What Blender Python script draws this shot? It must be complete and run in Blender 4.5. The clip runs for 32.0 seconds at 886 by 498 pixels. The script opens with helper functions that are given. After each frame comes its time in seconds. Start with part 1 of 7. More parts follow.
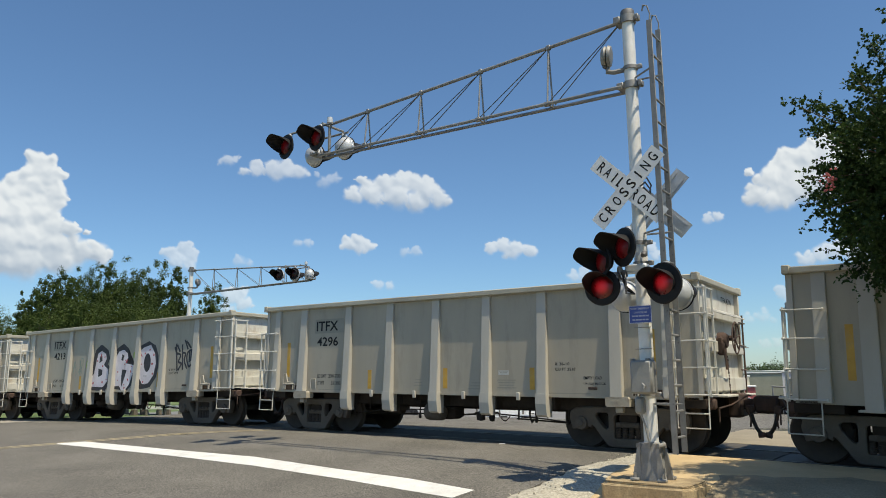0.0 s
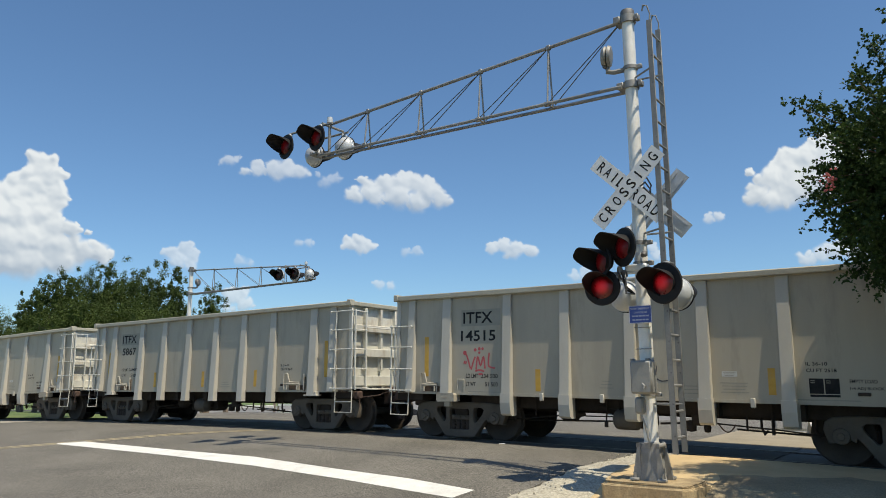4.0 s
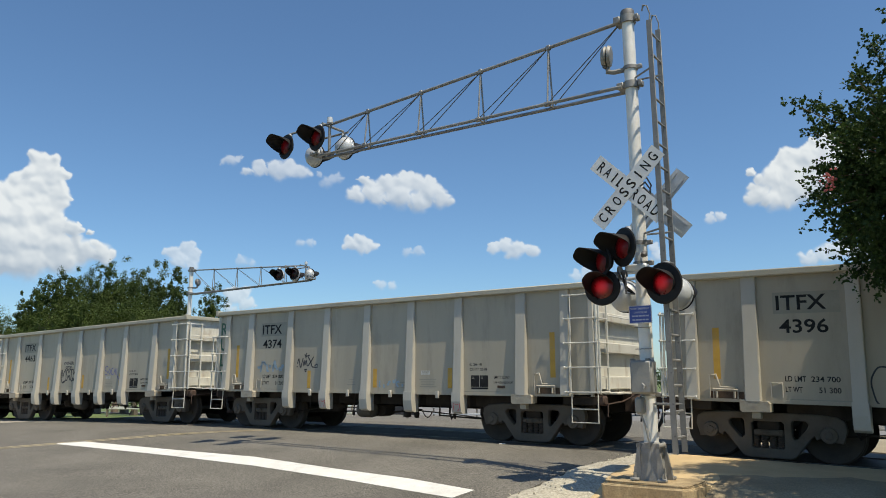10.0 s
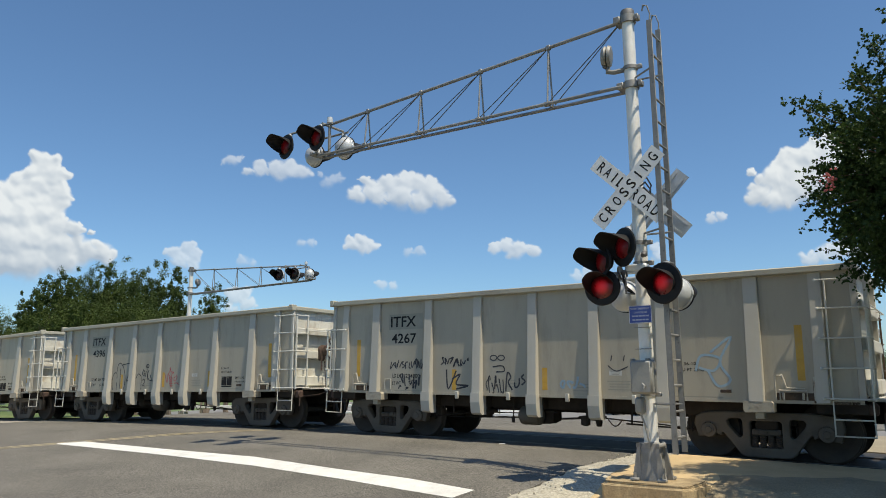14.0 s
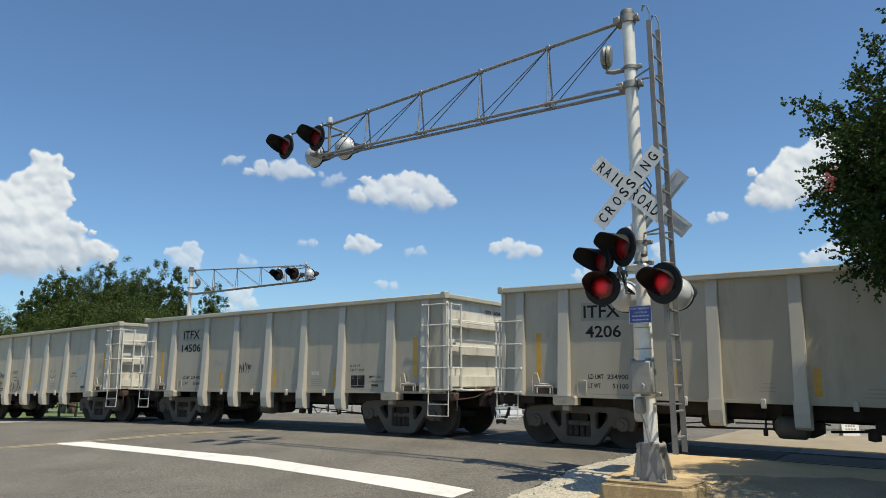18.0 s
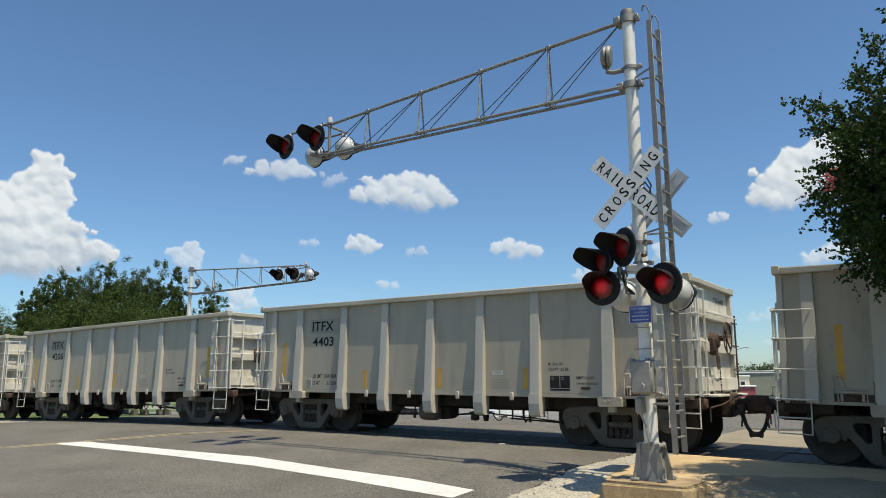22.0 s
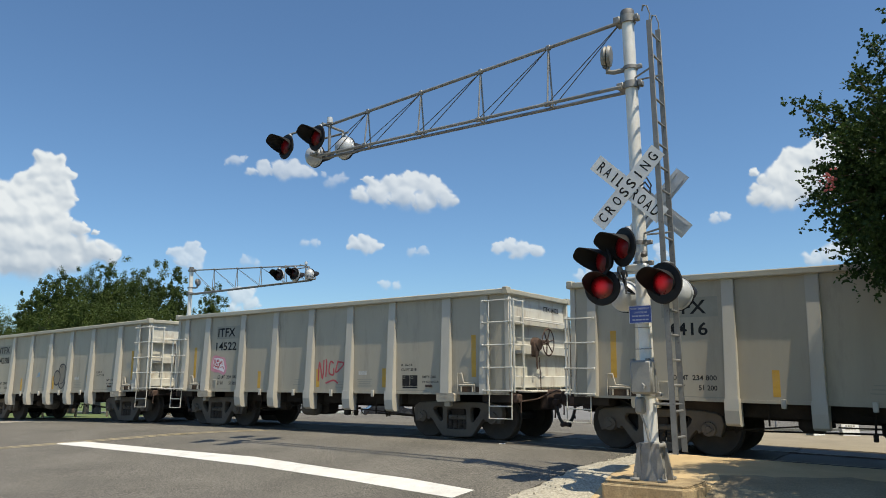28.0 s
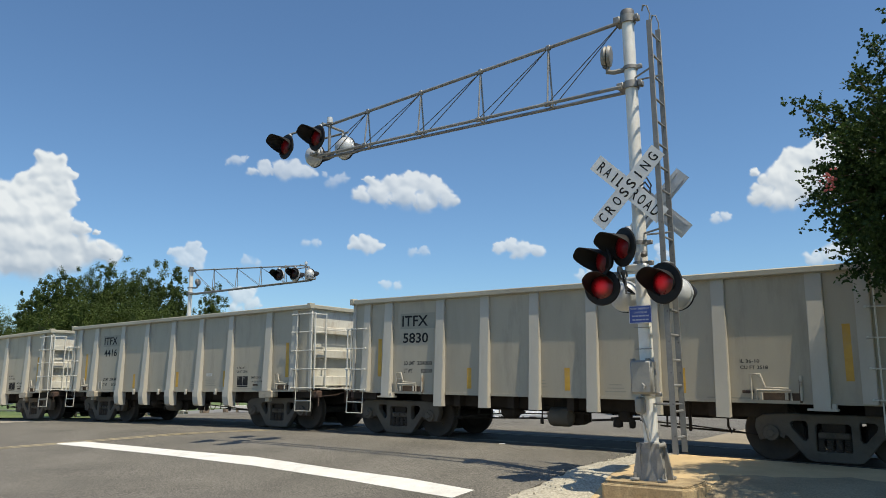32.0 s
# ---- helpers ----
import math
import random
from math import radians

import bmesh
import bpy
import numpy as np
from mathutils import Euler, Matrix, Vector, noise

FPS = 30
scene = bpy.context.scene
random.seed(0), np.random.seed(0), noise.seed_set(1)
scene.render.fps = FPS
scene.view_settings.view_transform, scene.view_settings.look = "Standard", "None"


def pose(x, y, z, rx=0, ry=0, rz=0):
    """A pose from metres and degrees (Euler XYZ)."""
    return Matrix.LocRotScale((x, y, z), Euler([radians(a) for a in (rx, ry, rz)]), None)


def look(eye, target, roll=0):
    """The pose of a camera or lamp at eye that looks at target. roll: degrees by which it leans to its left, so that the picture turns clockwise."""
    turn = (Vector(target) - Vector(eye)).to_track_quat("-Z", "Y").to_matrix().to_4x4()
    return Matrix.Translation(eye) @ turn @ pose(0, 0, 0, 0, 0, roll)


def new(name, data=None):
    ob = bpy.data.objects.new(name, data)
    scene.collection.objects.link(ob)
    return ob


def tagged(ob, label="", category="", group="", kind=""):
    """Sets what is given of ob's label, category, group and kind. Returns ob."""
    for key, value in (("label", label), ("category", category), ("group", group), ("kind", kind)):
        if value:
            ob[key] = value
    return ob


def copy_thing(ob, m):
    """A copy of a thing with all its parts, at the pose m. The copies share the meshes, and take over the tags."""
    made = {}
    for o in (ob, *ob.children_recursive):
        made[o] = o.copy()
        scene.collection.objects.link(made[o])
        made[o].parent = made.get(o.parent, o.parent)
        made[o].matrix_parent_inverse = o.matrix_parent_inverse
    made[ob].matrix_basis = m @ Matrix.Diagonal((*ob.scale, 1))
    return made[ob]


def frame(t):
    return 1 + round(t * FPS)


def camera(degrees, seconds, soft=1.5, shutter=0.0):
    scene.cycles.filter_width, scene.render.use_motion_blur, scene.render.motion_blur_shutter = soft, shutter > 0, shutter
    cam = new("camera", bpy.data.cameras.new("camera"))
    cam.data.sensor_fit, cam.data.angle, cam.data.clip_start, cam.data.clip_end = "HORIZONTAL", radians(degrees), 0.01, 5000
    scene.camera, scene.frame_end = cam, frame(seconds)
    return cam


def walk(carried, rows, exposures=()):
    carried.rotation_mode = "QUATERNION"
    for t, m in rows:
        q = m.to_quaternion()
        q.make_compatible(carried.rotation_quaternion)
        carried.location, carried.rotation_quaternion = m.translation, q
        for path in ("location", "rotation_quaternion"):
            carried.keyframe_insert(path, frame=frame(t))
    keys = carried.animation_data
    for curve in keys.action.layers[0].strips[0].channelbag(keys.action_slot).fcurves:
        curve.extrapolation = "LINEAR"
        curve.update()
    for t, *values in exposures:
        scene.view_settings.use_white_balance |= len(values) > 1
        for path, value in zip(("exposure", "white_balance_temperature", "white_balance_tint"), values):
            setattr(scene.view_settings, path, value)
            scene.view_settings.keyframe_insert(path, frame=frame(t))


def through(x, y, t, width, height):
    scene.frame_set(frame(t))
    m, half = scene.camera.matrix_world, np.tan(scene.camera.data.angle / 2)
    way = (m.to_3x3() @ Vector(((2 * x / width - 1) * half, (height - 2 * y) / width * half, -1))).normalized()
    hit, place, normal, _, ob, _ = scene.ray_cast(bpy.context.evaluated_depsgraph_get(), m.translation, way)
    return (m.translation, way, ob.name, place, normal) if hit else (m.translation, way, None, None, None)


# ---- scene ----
# Plan: s runs along the track (to the right), n across it towards the eye, z up from the rail top at the crossing.
PHI, BEND, START = -0.6237, -1 / 487.5, 15.084
CREST, HUMP = -6.0, -0.0008
SUN_DIR = (0.50, 0.12, 1.0)          # towards the sun, along s, n, up


def heading(s):
    return PHI + BEND * s


def ground_z(s, n):
    z = HUMP * min(abs(s - CREST), 22.0) ** 2
    if n > 2:
        z -= 0.08 * min(n - 2, 3.5)
    if n < -8:
        z -= 0.057 * min(-8 - n, 60)
    return z


def flat(s, n):
    a = heading(s)
    x = (math.sin(a) - math.sin(PHI)) / BEND + n * math.sin(a)
    y = START - (math.cos(a) - math.cos(PHI)) / BEND - n * math.cos(a)
    return x, y


def at(s, n, h=0.0):
    x, y = flat(s, n)
    return Vector((x, y, ground_z(s, n) + h))


def stand(s, n, h=0.0, turn=0.0):
    """Pose on the ground with x along the track and y away from the eye."""
    p = at(s, n, h)
    return pose(p.x, p.y, p.z, 0, 0, math.degrees(heading(s)) + turn)


# ---- camera: stands still on the pavement ----
cam = camera(63.9, 32.0, soft=0.95)
EYE = Vector((0.0, 0.0, 1.188))
PITCH = radians(10.491)
CAM = look(EYE, EYE + Vector((0, math.cos(PITCH), math.sin(PITCH))), -0.29)
walk(cam, [(0.0, CAM), (32.0, CAM)], exposures=[(0.0, 0.0, 7120, 7.5), (32.0, 0.0, 7120, 7.5)])

# ---- light ----
a0 = PHI
to_sun = Vector((SUN_DIR[0] * math.cos(a0) + SUN_DIR[1] * math.sin(a0),
                 SUN_DIR[0] * math.sin(a0) - SUN_DIR[1] * math.cos(a0), SUN_DIR[2])).normalized()
elev = math.asin(to_sun.z)
azim = math.atan2(to_sun.x, to_sun.y)
world = bpy.data.worlds.new("sky")
scene.world = world
world.use_nodes = True
wn = world.node_tree.nodes
sky = wn.new("ShaderNodeTexSky")
sky.sky_type = "NISHITA"
sky.sun_disc = False
sky.sun_elevation = elev
sky.sun_rotation = azim
sky.altitude = 0
sky.air_density = 1.0
sky.dust_density = 0.5
sky.ozone_density = 10.0
wn["Background"].inputs["Strength"].default_value = 0.143
tint = wn.new("ShaderNodeMix")
tint.data_type = "RGBA"
tint.blend_type = "MULTIPLY"
tint.inputs[0].default_value = 1.0
tint.inputs[7].default_value = (0.925, 1.0, 1.0, 1)
world.node_tree.links.new(sky.outputs[0], tint.inputs[6])
world.node_tree.links.new(tint.outputs[2], wn["Background"].inputs["Color"])

lamp = bpy.data.lights.new("sun", "SUN")
lamp.energy = 5.0
lamp.angle = radians(0.53)
lamp.color = (1.0, 0.925, 0.80)
sun = new("sun", lamp)
sun.matrix_world = look(to_sun * 60, (0, 0, 0))
tagged(sun, kind="structure")


# ---- materials ----
def material(name, colours, rough=0.6, metal=0.0, scale=3.0, fine=60.0, bump=0.1, stretch=(1, 1, 1), spread=0.25,
             vary=0.0, grain=0.09, speck=(0.25, 0.75), stain=None, stain_scale=0.8, stain_amount=0.5, glow=None, contrast=(0.3, 0.7), spec=0.5):
    m = bpy.data.materials.new(name)
    m.use_nodes = True
    t = m.node_tree
    b = t.nodes["Principled BSDF"]

    def node(kind, **kw):
        nd = t.nodes.new(kind)
        for k, v in kw.items():
            nd.inputs[k].default_value = v
        return nd
    co = t.nodes.new("ShaderNodeTexCoord")
    mp = t.nodes.new("ShaderNodeMapping")
    mp.inputs["Scale"].default_value = stretch
    t.links.new(co.outputs["Object"], mp.inputs["Vector"])
    n1 = node("ShaderNodeTexNoise", Scale=scale, Detail=5.0, Roughness=0.6)
    n2 = node("ShaderNodeTexNoise", Scale=fine, Detail=3.0, Roughness=0.6)
    t.links.new(mp.outputs[0], n1.inputs["Vector"])
    t.links.new(co.outputs["Object"], n2.inputs["Vector"])
    ramp = t.nodes.new("ShaderNodeValToRGB")
    e = ramp.color_ramp.elements
    e[0].position, e[1].position = contrast
    e[0].color, e[1].color = (*colours[0], 1), (*colours[-1], 1)
    if len(colours) == 3:
        mid = e.new(sum(contrast) / 2)
        mid.color = (*colours[1], 1)
    t.links.new(n1.outputs["Fac"], ramp.inputs["Fac"])
    out = ramp.outputs["Color"]
    if stain:
        n3 = node("ShaderNodeTexNoise", Scale=stain_scale, Detail=6.0, Roughness=0.7)
        t.links.new(mp.outputs[0], n3.inputs["Vector"])
        r3 = t.nodes.new("ShaderNodeValToRGB")
        r3.color_ramp.elements[0].position, r3.color_ramp.elements[1].position = 0.52, 0.72
        t.links.new(n3.outputs["Fac"], r3.inputs["Fac"])
        k = t.nodes.new("ShaderNodeMath")
        k.operation = "MULTIPLY"
        k.inputs[1].default_value = stain_amount
        t.links.new(r3.outputs["Color"], k.inputs[0])
        mx = t.nodes.new("ShaderNodeMix")
        mx.data_type = "RGBA"
        mx.inputs[7].default_value = (*stain, 1)
        t.links.new(k.outputs[0], mx.inputs[0])
        t.links.new(out, mx.inputs[6])
        out = mx.outputs[2]
    # fine grain and a little difference from piece to piece
    g = t.nodes.new("ShaderNodeMapRange")
    g.inputs[1].default_value, g.inputs[2].default_value = speck
    g.inputs[3].default_value, g.inputs[4].default_value = 1 - grain, 1 + grain
    t.links.new(n2.outputs["Fac"], g.inputs[0])
    val = g.outputs[0]
    if vary:
        oi = t.nodes.new("ShaderNodeObjectInfo")
        v = t.nodes.new("ShaderNodeMapRange")
        v.inputs[3].default_value, v.inputs[4].default_value = 1 - vary, 1 + vary
        t.links.new(oi.outputs["Random"], v.inputs[0])
        ml = t.nodes.new("ShaderNodeMath")
        ml.operation = "MULTIPLY"
        t.links.new(val, ml.inputs[0])
        t.links.new(v.outputs[0], ml.inputs[1])
        val = ml.outputs[0]
    sc = t.nodes.new("ShaderNodeVectorMath")
    sc.operation = "SCALE"
    t.links.new(out, sc.inputs[0])
    t.links.new(val, sc.inputs["Scale"])
    t.links.new(sc.outputs[0], b.inputs["Base Color"])
    rr = t.nodes.new("ShaderNodeMapRange")
    rr.inputs[3].default_value, rr.inputs[4].default_value = max(0.02, rough - spread * 0.5), min(1, rough + spread * 0.5)
    t.links.new(n1.outputs["Fac"], rr.inputs[0])
    t.links.new(rr.outputs[0], b.inputs["Roughness"])
    b.inputs["Metallic"].default_value = metal
    b.inputs["Specular IOR Level"].default_value = spec
    if bump:
        bp = t.nodes.new("ShaderNodeBump")
        bp.inputs["Strength"].default_value = bump
        bp.inputs["Distance"].default_value = 0.01
        t.links.new(n2.outputs["Fac"], bp.inputs["Height"])
        t.links.new(bp.outputs[0], b.inputs["Normal"])
    if glow:
        b.inputs["Emission Color"].default_value = (*glow[0], 1)
        b.inputs["Emission Strength"].default_value = glow[1]
    return m


asphalt = material("asphalt", [(0.119, 0.112, 0.096), (0.151, 0.142, 0.122), (0.179, 0.168, 0.145)], 0.9, 0, 0.6, 48, 1.0, grain=0.75, speck=(0.34, 0.66), spec=0.25,
                   stain=(0.10, 0.092, 0.078), stain_scale=0.35, stain_amount=0.5)
asphalt_far = material("worn_asphalt", [(0.16, 0.155, 0.15), (0.21, 0.205, 0.195)], 0.9, 0, 0.3, 30, 0.2, grain=0.2)
paint_white = material("road_paint_white", [(0.66, 0.65, 0.60), (0.80, 0.79, 0.74)], 0.6, 0, 5, 70, 0.2, grain=0.12,
                       stain=(0.42, 0.41, 0.39), stain_scale=2.2, stain_amount=0.5)
paint_yellow = material("road_paint_yellow", [(0.40, 0.33, 0.19), (0.48, 0.40, 0.25)], 0.7, 0, 6, 60, 0.2, stain=(0.2, 0.18, 0.14),
                        stain_scale=3, stain_amount=0.7)
concrete_tan = material("tan_concrete", [(0.47, 0.345, 0.185), (0.59, 0.445, 0.25)], 0.85, 0, 1.5, 90, 0.25, grain=0.15,
                        stain=(0.36, 0.28, 0.19), stain_scale=1.0, stain_amount=0.5)
concrete_pale = material("bleached_concrete", [(0.235, 0.20, 0.138), (0.315, 0.27, 0.19)], 0.9, 0, 1.2, 60, 0.25, grain=0.15)
concrete_grey = material("grey_concrete", [(0.32, 0.295, 0.232), (0.45, 0.42, 0.34)], 0.9, 0, 6, 30, 1.0, grain=0.28, speck=(0.36, 0.64),
                         stain=(0.36, 0.34, 0.29), stain_scale=2.0, stain_amount=0.6)
concrete_base = material("stained_concrete", [(0.26, 0.19, 0.105), (0.47, 0.365, 0.215)], 0.9, 0, 4, 40, 0.6, stretch=(1, 1, 0.5), grain=0.25,
                         stain=(0.10, 0.08, 0.055), stain_scale=1.8, stain_amount=0.8)
# walkway tone that partly stands in for the tree's shade
walk_shade = material("shade_toned_walkway", [(0.24, 0.195, 0.125), (0.34, 0.28, 0.185)], 0.9, 0, 1.4, 50, 0.5, grain=0.35, spec=0.2)
rubber = material("rubber_panel", [(0.018, 0.016, 0.013), (0.04, 0.036, 0.03)], 0.7, 0, 2, 40, 0.3)
panel_dark = material("crossing_panel", [(0.062, 0.055, 0.044), (0.105, 0.094, 0.076)], 0.9, 0, 1.2, 40, 0.4, grain=0.3)
steel_rail = material("rail_steel", [(0.10, 0.082, 0.068), (0.20, 0.175, 0.155)], 0.6, 0.7, 3, 40, 0.1)
ballast_mat = material("ballast", [(0.22, 0.19, 0.15), (0.45, 0.41, 0.35)], 0.95, 0, 14, 40, 0.9, grain=0.4)
grass_mat = material("grass", [(0.055, 0.09, 0.022), (0.10, 0.15, 0.04), (0.16, 0.18, 0.07)], 0.9, 0, 0.25, 12, 0.6, grain=0.4)

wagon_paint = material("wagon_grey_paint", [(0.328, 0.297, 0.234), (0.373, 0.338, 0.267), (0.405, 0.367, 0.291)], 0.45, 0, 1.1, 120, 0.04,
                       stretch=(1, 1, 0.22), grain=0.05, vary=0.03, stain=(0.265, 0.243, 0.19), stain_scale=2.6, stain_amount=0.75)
rim_paint = material("wagon_rim_paint", [(0.34, 0.325, 0.262), (0.41, 0.395, 0.32)], 0.65, 0, 2.5, 90, 0.08, stretch=(0.35, 1, 1), grain=0.08, vary=0.05,
                     stain=(0.20, 0.145, 0.095), stain_scale=2.2, stain_amount=0.6)
wagon_post = material("wagon_post_paint", [(0.412, 0.39, 0.338), (0.472, 0.45, 0.392)], 0.45, 0, 2.0, 120, 0.04,
                      stretch=(1, 1, 0.35), grain=0.05, vary=0.04, stain=(0.42, 0.38, 0.31), stain_scale=2.5, stain_amount=0.5)
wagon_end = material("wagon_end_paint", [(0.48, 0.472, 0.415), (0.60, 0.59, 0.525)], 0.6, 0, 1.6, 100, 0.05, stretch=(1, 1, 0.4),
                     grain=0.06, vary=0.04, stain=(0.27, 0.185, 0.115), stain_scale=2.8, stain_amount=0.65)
rusty = material("rusted_bracket", [(0.33, 0.29, 0.225), (0.43, 0.395, 0.315)], 0.8, 0, 4, 60, 0.2, stain=(0.17, 0.10, 0.055),
                 stain_scale=4, stain_amount=0.6)
rust_dark = material("dark_rust", [(0.05, 0.033, 0.023), (0.13, 0.085, 0.055)], 0.9, 0, 5, 60, 0.3, stain=(0.24, 0.21, 0.16), stain_scale=3, stain_amount=0.5)
under_dark = material("grimy_underframe", [(0.020, 0.016, 0.013), (0.052, 0.041, 0.032)], 0.9, 0, 2.5, 50, 0.3, spec=0.2)
crank_paint = material("crank_rest_paint", [(0.36, 0.33, 0.27), (0.50, 0.47, 0.39)], 0.7, 0, 5, 60, 0.1, stain=(0.20, 0.12, 0.07), stain_scale=7, stain_amount=0.7)
rung_paint = material("grab_iron_paint", [(0.54, 0.535, 0.485), (0.62, 0.612, 0.56)], 0.5, 0, 4, 90, 0.0)
truck_mat = material("cast_steel_dusty", [(0.075, 0.062, 0.048), (0.145, 0.124, 0.098)], 0.9, 0.0, 3, 60, 0.3, stain=(0.07, 0.056, 0.045),
                     stain_scale=3, stain_amount=0.6)
wheel_mat = material("wheel_steel", [(0.036, 0.028, 0.022), (0.075, 0.058, 0.044)], 0.85, 0.1, 3, 60, 0.2)
tank_mat = material("dusty_tank_paint", [(0.065, 0.054, 0.041), (0.12, 0.102, 0.078)], 0.85, 0, 3, 60, 0.1)
coupler_mat = material("coupler_rust", [(0.035, 0.025, 0.02), (0.10, 0.06, 0.045)], 0.85, 0.1, 4, 50, 0.4)
black_paint = material("black_lettering", [(0.012, 0.012, 0.013), (0.035, 0.034, 0.034)], 0.75, 0, 8, 90, 0.0, spec=0.15)
faded_paint = material("faded_patch", [(0.25, 0.243, 0.20), (0.30, 0.292, 0.243)], 0.6, 0, 5, 80, 0.0)
yellow_tape = material("reflective_yellow", [(0.50, 0.28, 0.035), (0.64, 0.38, 0.06)], 0.5, 0, 3, 80, 0.0, stain=(0.42, 0.3, 0.14),
                       stain_scale=2.5, stain_amount=0.6)
white_paint = material("white_lettering", [(0.68, 0.68, 0.67), (0.78, 0.78, 0.77)], 0.6, 0, 6, 80, 0.0)
label_paper = material("worn_label_paper", [(0.46, 0.46, 0.43), (0.58, 0.58, 0.55)], 0.7, 0, 6, 80, 0.0)
spray_white = material("spray_white", [(0.62, 0.57, 0.60), (0.80, 0.76, 0.78)], 0.7, 0, 3, 60, 0.0)
spray_black = material("spray_black", [(0.015, 0.015, 0.02), (0.05, 0.05, 0.06)], 0.6, 0, 5, 60, 0.0)
spray_blue = material("spray_blue", [(0.22, 0.33, 0.42), (0.33, 0.43, 0.50)], 0.7, 0, 4, 60, 0.0)
spray_ink = material("spray_ink", [(0.10, 0.11, 0.30), (0.16, 0.17, 0.38)], 0.7, 0, 4, 60, 0.0)
spray_red = material("spray_red", [(0.42, 0.06, 0.07), (0.55, 0.11, 0.12)], 0.7, 0, 4, 60, 0.0)
spray_pink = material("spray_pink", [(0.55, 0.20, 0.27), (0.66, 0.34, 0.40)], 0.7, 0, 4, 60, 0.0)
spray_dark_green = material("spray_dark_green", [(0.035, 0.11, 0.07), (0.08, 0.17, 0.115)], 0.7, 0, 4, 60, 0.0)
spray_green = material("spray_green", [(0.22, 0.30, 0.25), (0.29, 0.35, 0.29)], 0.7, 0, 4, 60, 0.0)
spray_lime = material("spray_lime", [(0.30, 0.42, 0.07), (0.38, 0.50, 0.12)], 0.7, 0, 4, 60, 0.0)
spray_taupe = material("spray_taupe", [(0.19, 0.172, 0.138), (0.25, 0.23, 0.185)], 0.7, 0, 5, 60, 0.0)
spray_grey = material("spray_grey", [(0.30, 0.28, 0.24), (0.37, 0.35, 0.31)], 0.7, 0, 4, 60, 0.0)

mast_paint = material("aluminium_paint", [(0.66, 0.65, 0.61), (0.78, 0.77, 0.73)], 0.5, 0.1, 2.5, 80, 0.05, grain=0.05,
                      stain=(0.45, 0.43, 0.40), stain_scale=2, stain_amount=0.4)
ladder_steel = material("weathered_ladder_steel", [(0.17, 0.17, 0.165), (0.25, 0.25, 0.24)], 0.6, 0.3, 5, 60, 0.05)
galvanised = material("galvanised_steel", [(0.20, 0.198, 0.19), (0.30, 0.298, 0.285)], 0.6, 0.4, 6, 60, 0.05, grain=0.1)
foot_grey = material("grey_cast_foot", [(0.20, 0.197, 0.185), (0.31, 0.306, 0.288)], 0.7, 0.1, 5, 60, 0.2, stain=(0.14, 0.128, 0.108), stain_scale=4, stain_amount=0.6)
dark_steel = material("dark_steel", [(0.09, 0.09, 0.09), (0.16, 0.16, 0.16)], 0.6, 0.4, 5, 60, 0.05)
black_hood = material("black_enamel", [(0.010, 0.010, 0.011), (0.020, 0.020, 0.021)], 0.6, 0, 3, 60, 0.03, spec=0.25)
lens_red = material("red_lens", [(0.06, 0.003, 0.004), (0.10, 0.004, 0.006)], 0.3, 0, 9, 120, 0.2, spec=0.3)
lens_off = material("unlit_lens", [(0.03, 0.004, 0.005), (0.05, 0.006, 0.007)], 0.3, 0, 9, 120, 0.2)
lens_lit = material("lit_red_lens", [(0.07, 0.003, 0.005), (0.11, 0.005, 0.007)], 0.3, 0, 9, 120, 0.2)


def bulb_glow(m, strength):
    """The bulb behind the lens glows through its middle and fades to the rim."""
    t = m.node_tree
    co = t.nodes.new("ShaderNodeTexCoord")
    ln = t.nodes.new("ShaderNodeVectorMath")
    ln.operation = "LENGTH"
    t.links.new(co.outputs["Object"], ln.inputs[0])
    mr = t.nodes.new("ShaderNodeMapRange")
    mr.interpolation_type = "SMOOTHERSTEP"
    mr.inputs[1].default_value, mr.inputs[2].default_value = 0.04, 0.135
    mr.inputs[3].default_value, mr.inputs[4].default_value = strength, 0.005
    t.links.new(ln.outputs["Value"], mr.inputs[0])
    bs = t.nodes["Principled BSDF"]
    bs.inputs["Emission Color"].default_value = (1.0, 0.025, 0.045, 1)
    t.links.new(mr.outputs[0], bs.inputs["Emission Strength"])


bulb_glow(lens_lit, 0.26)
bulb_glow(lens_red, 0.03)
housing = material("housing_paint", [(0.42, 0.445, 0.465), (0.54, 0.57, 0.59)], 0.35, 0.1, 4, 70, 0.03, stain=(0.35, 0.35, 0.34),
                   stain_scale=4, stain_amount=0.5)
sign_white = material("reflective_white_sheet", [(0.60, 0.61, 0.61), (0.68, 0.69, 0.69)], 0.45, 0, 4, 90, 0.0)
sign_back = material("aluminium_sheet", [(0.42, 0.43, 0.43), (0.55, 0.56, 0.56)], 0.45, 0.5, 3, 60, 0.03)
sign_blue = material("blue_sheet", [(0.04, 0.075, 0.30), (0.055, 0.10, 0.37)], 0.45, 0, 5, 90, 0.0)
notice_ink = material("faded_notice_ink", [(0.36, 0.40, 0.54), (0.46, 0.50, 0.62)], 0.6, 0, 6, 80, 0.0)
box_grey = material("grey_cabinet_paint", [(0.22, 0.22, 0.205), (0.30, 0.30, 0.28)], 0.5, 0.1, 3, 70, 0.05, stain=(0.27, 0.26, 0.24),
                    stain_scale=3, stain_amount=0.5)
bark = material("bark", [(0.10, 0.075, 0.055), (0.19, 0.15, 0.11)], 0.95, 0, 6, 30, 0.8, stretch=(1, 1, 0.2))


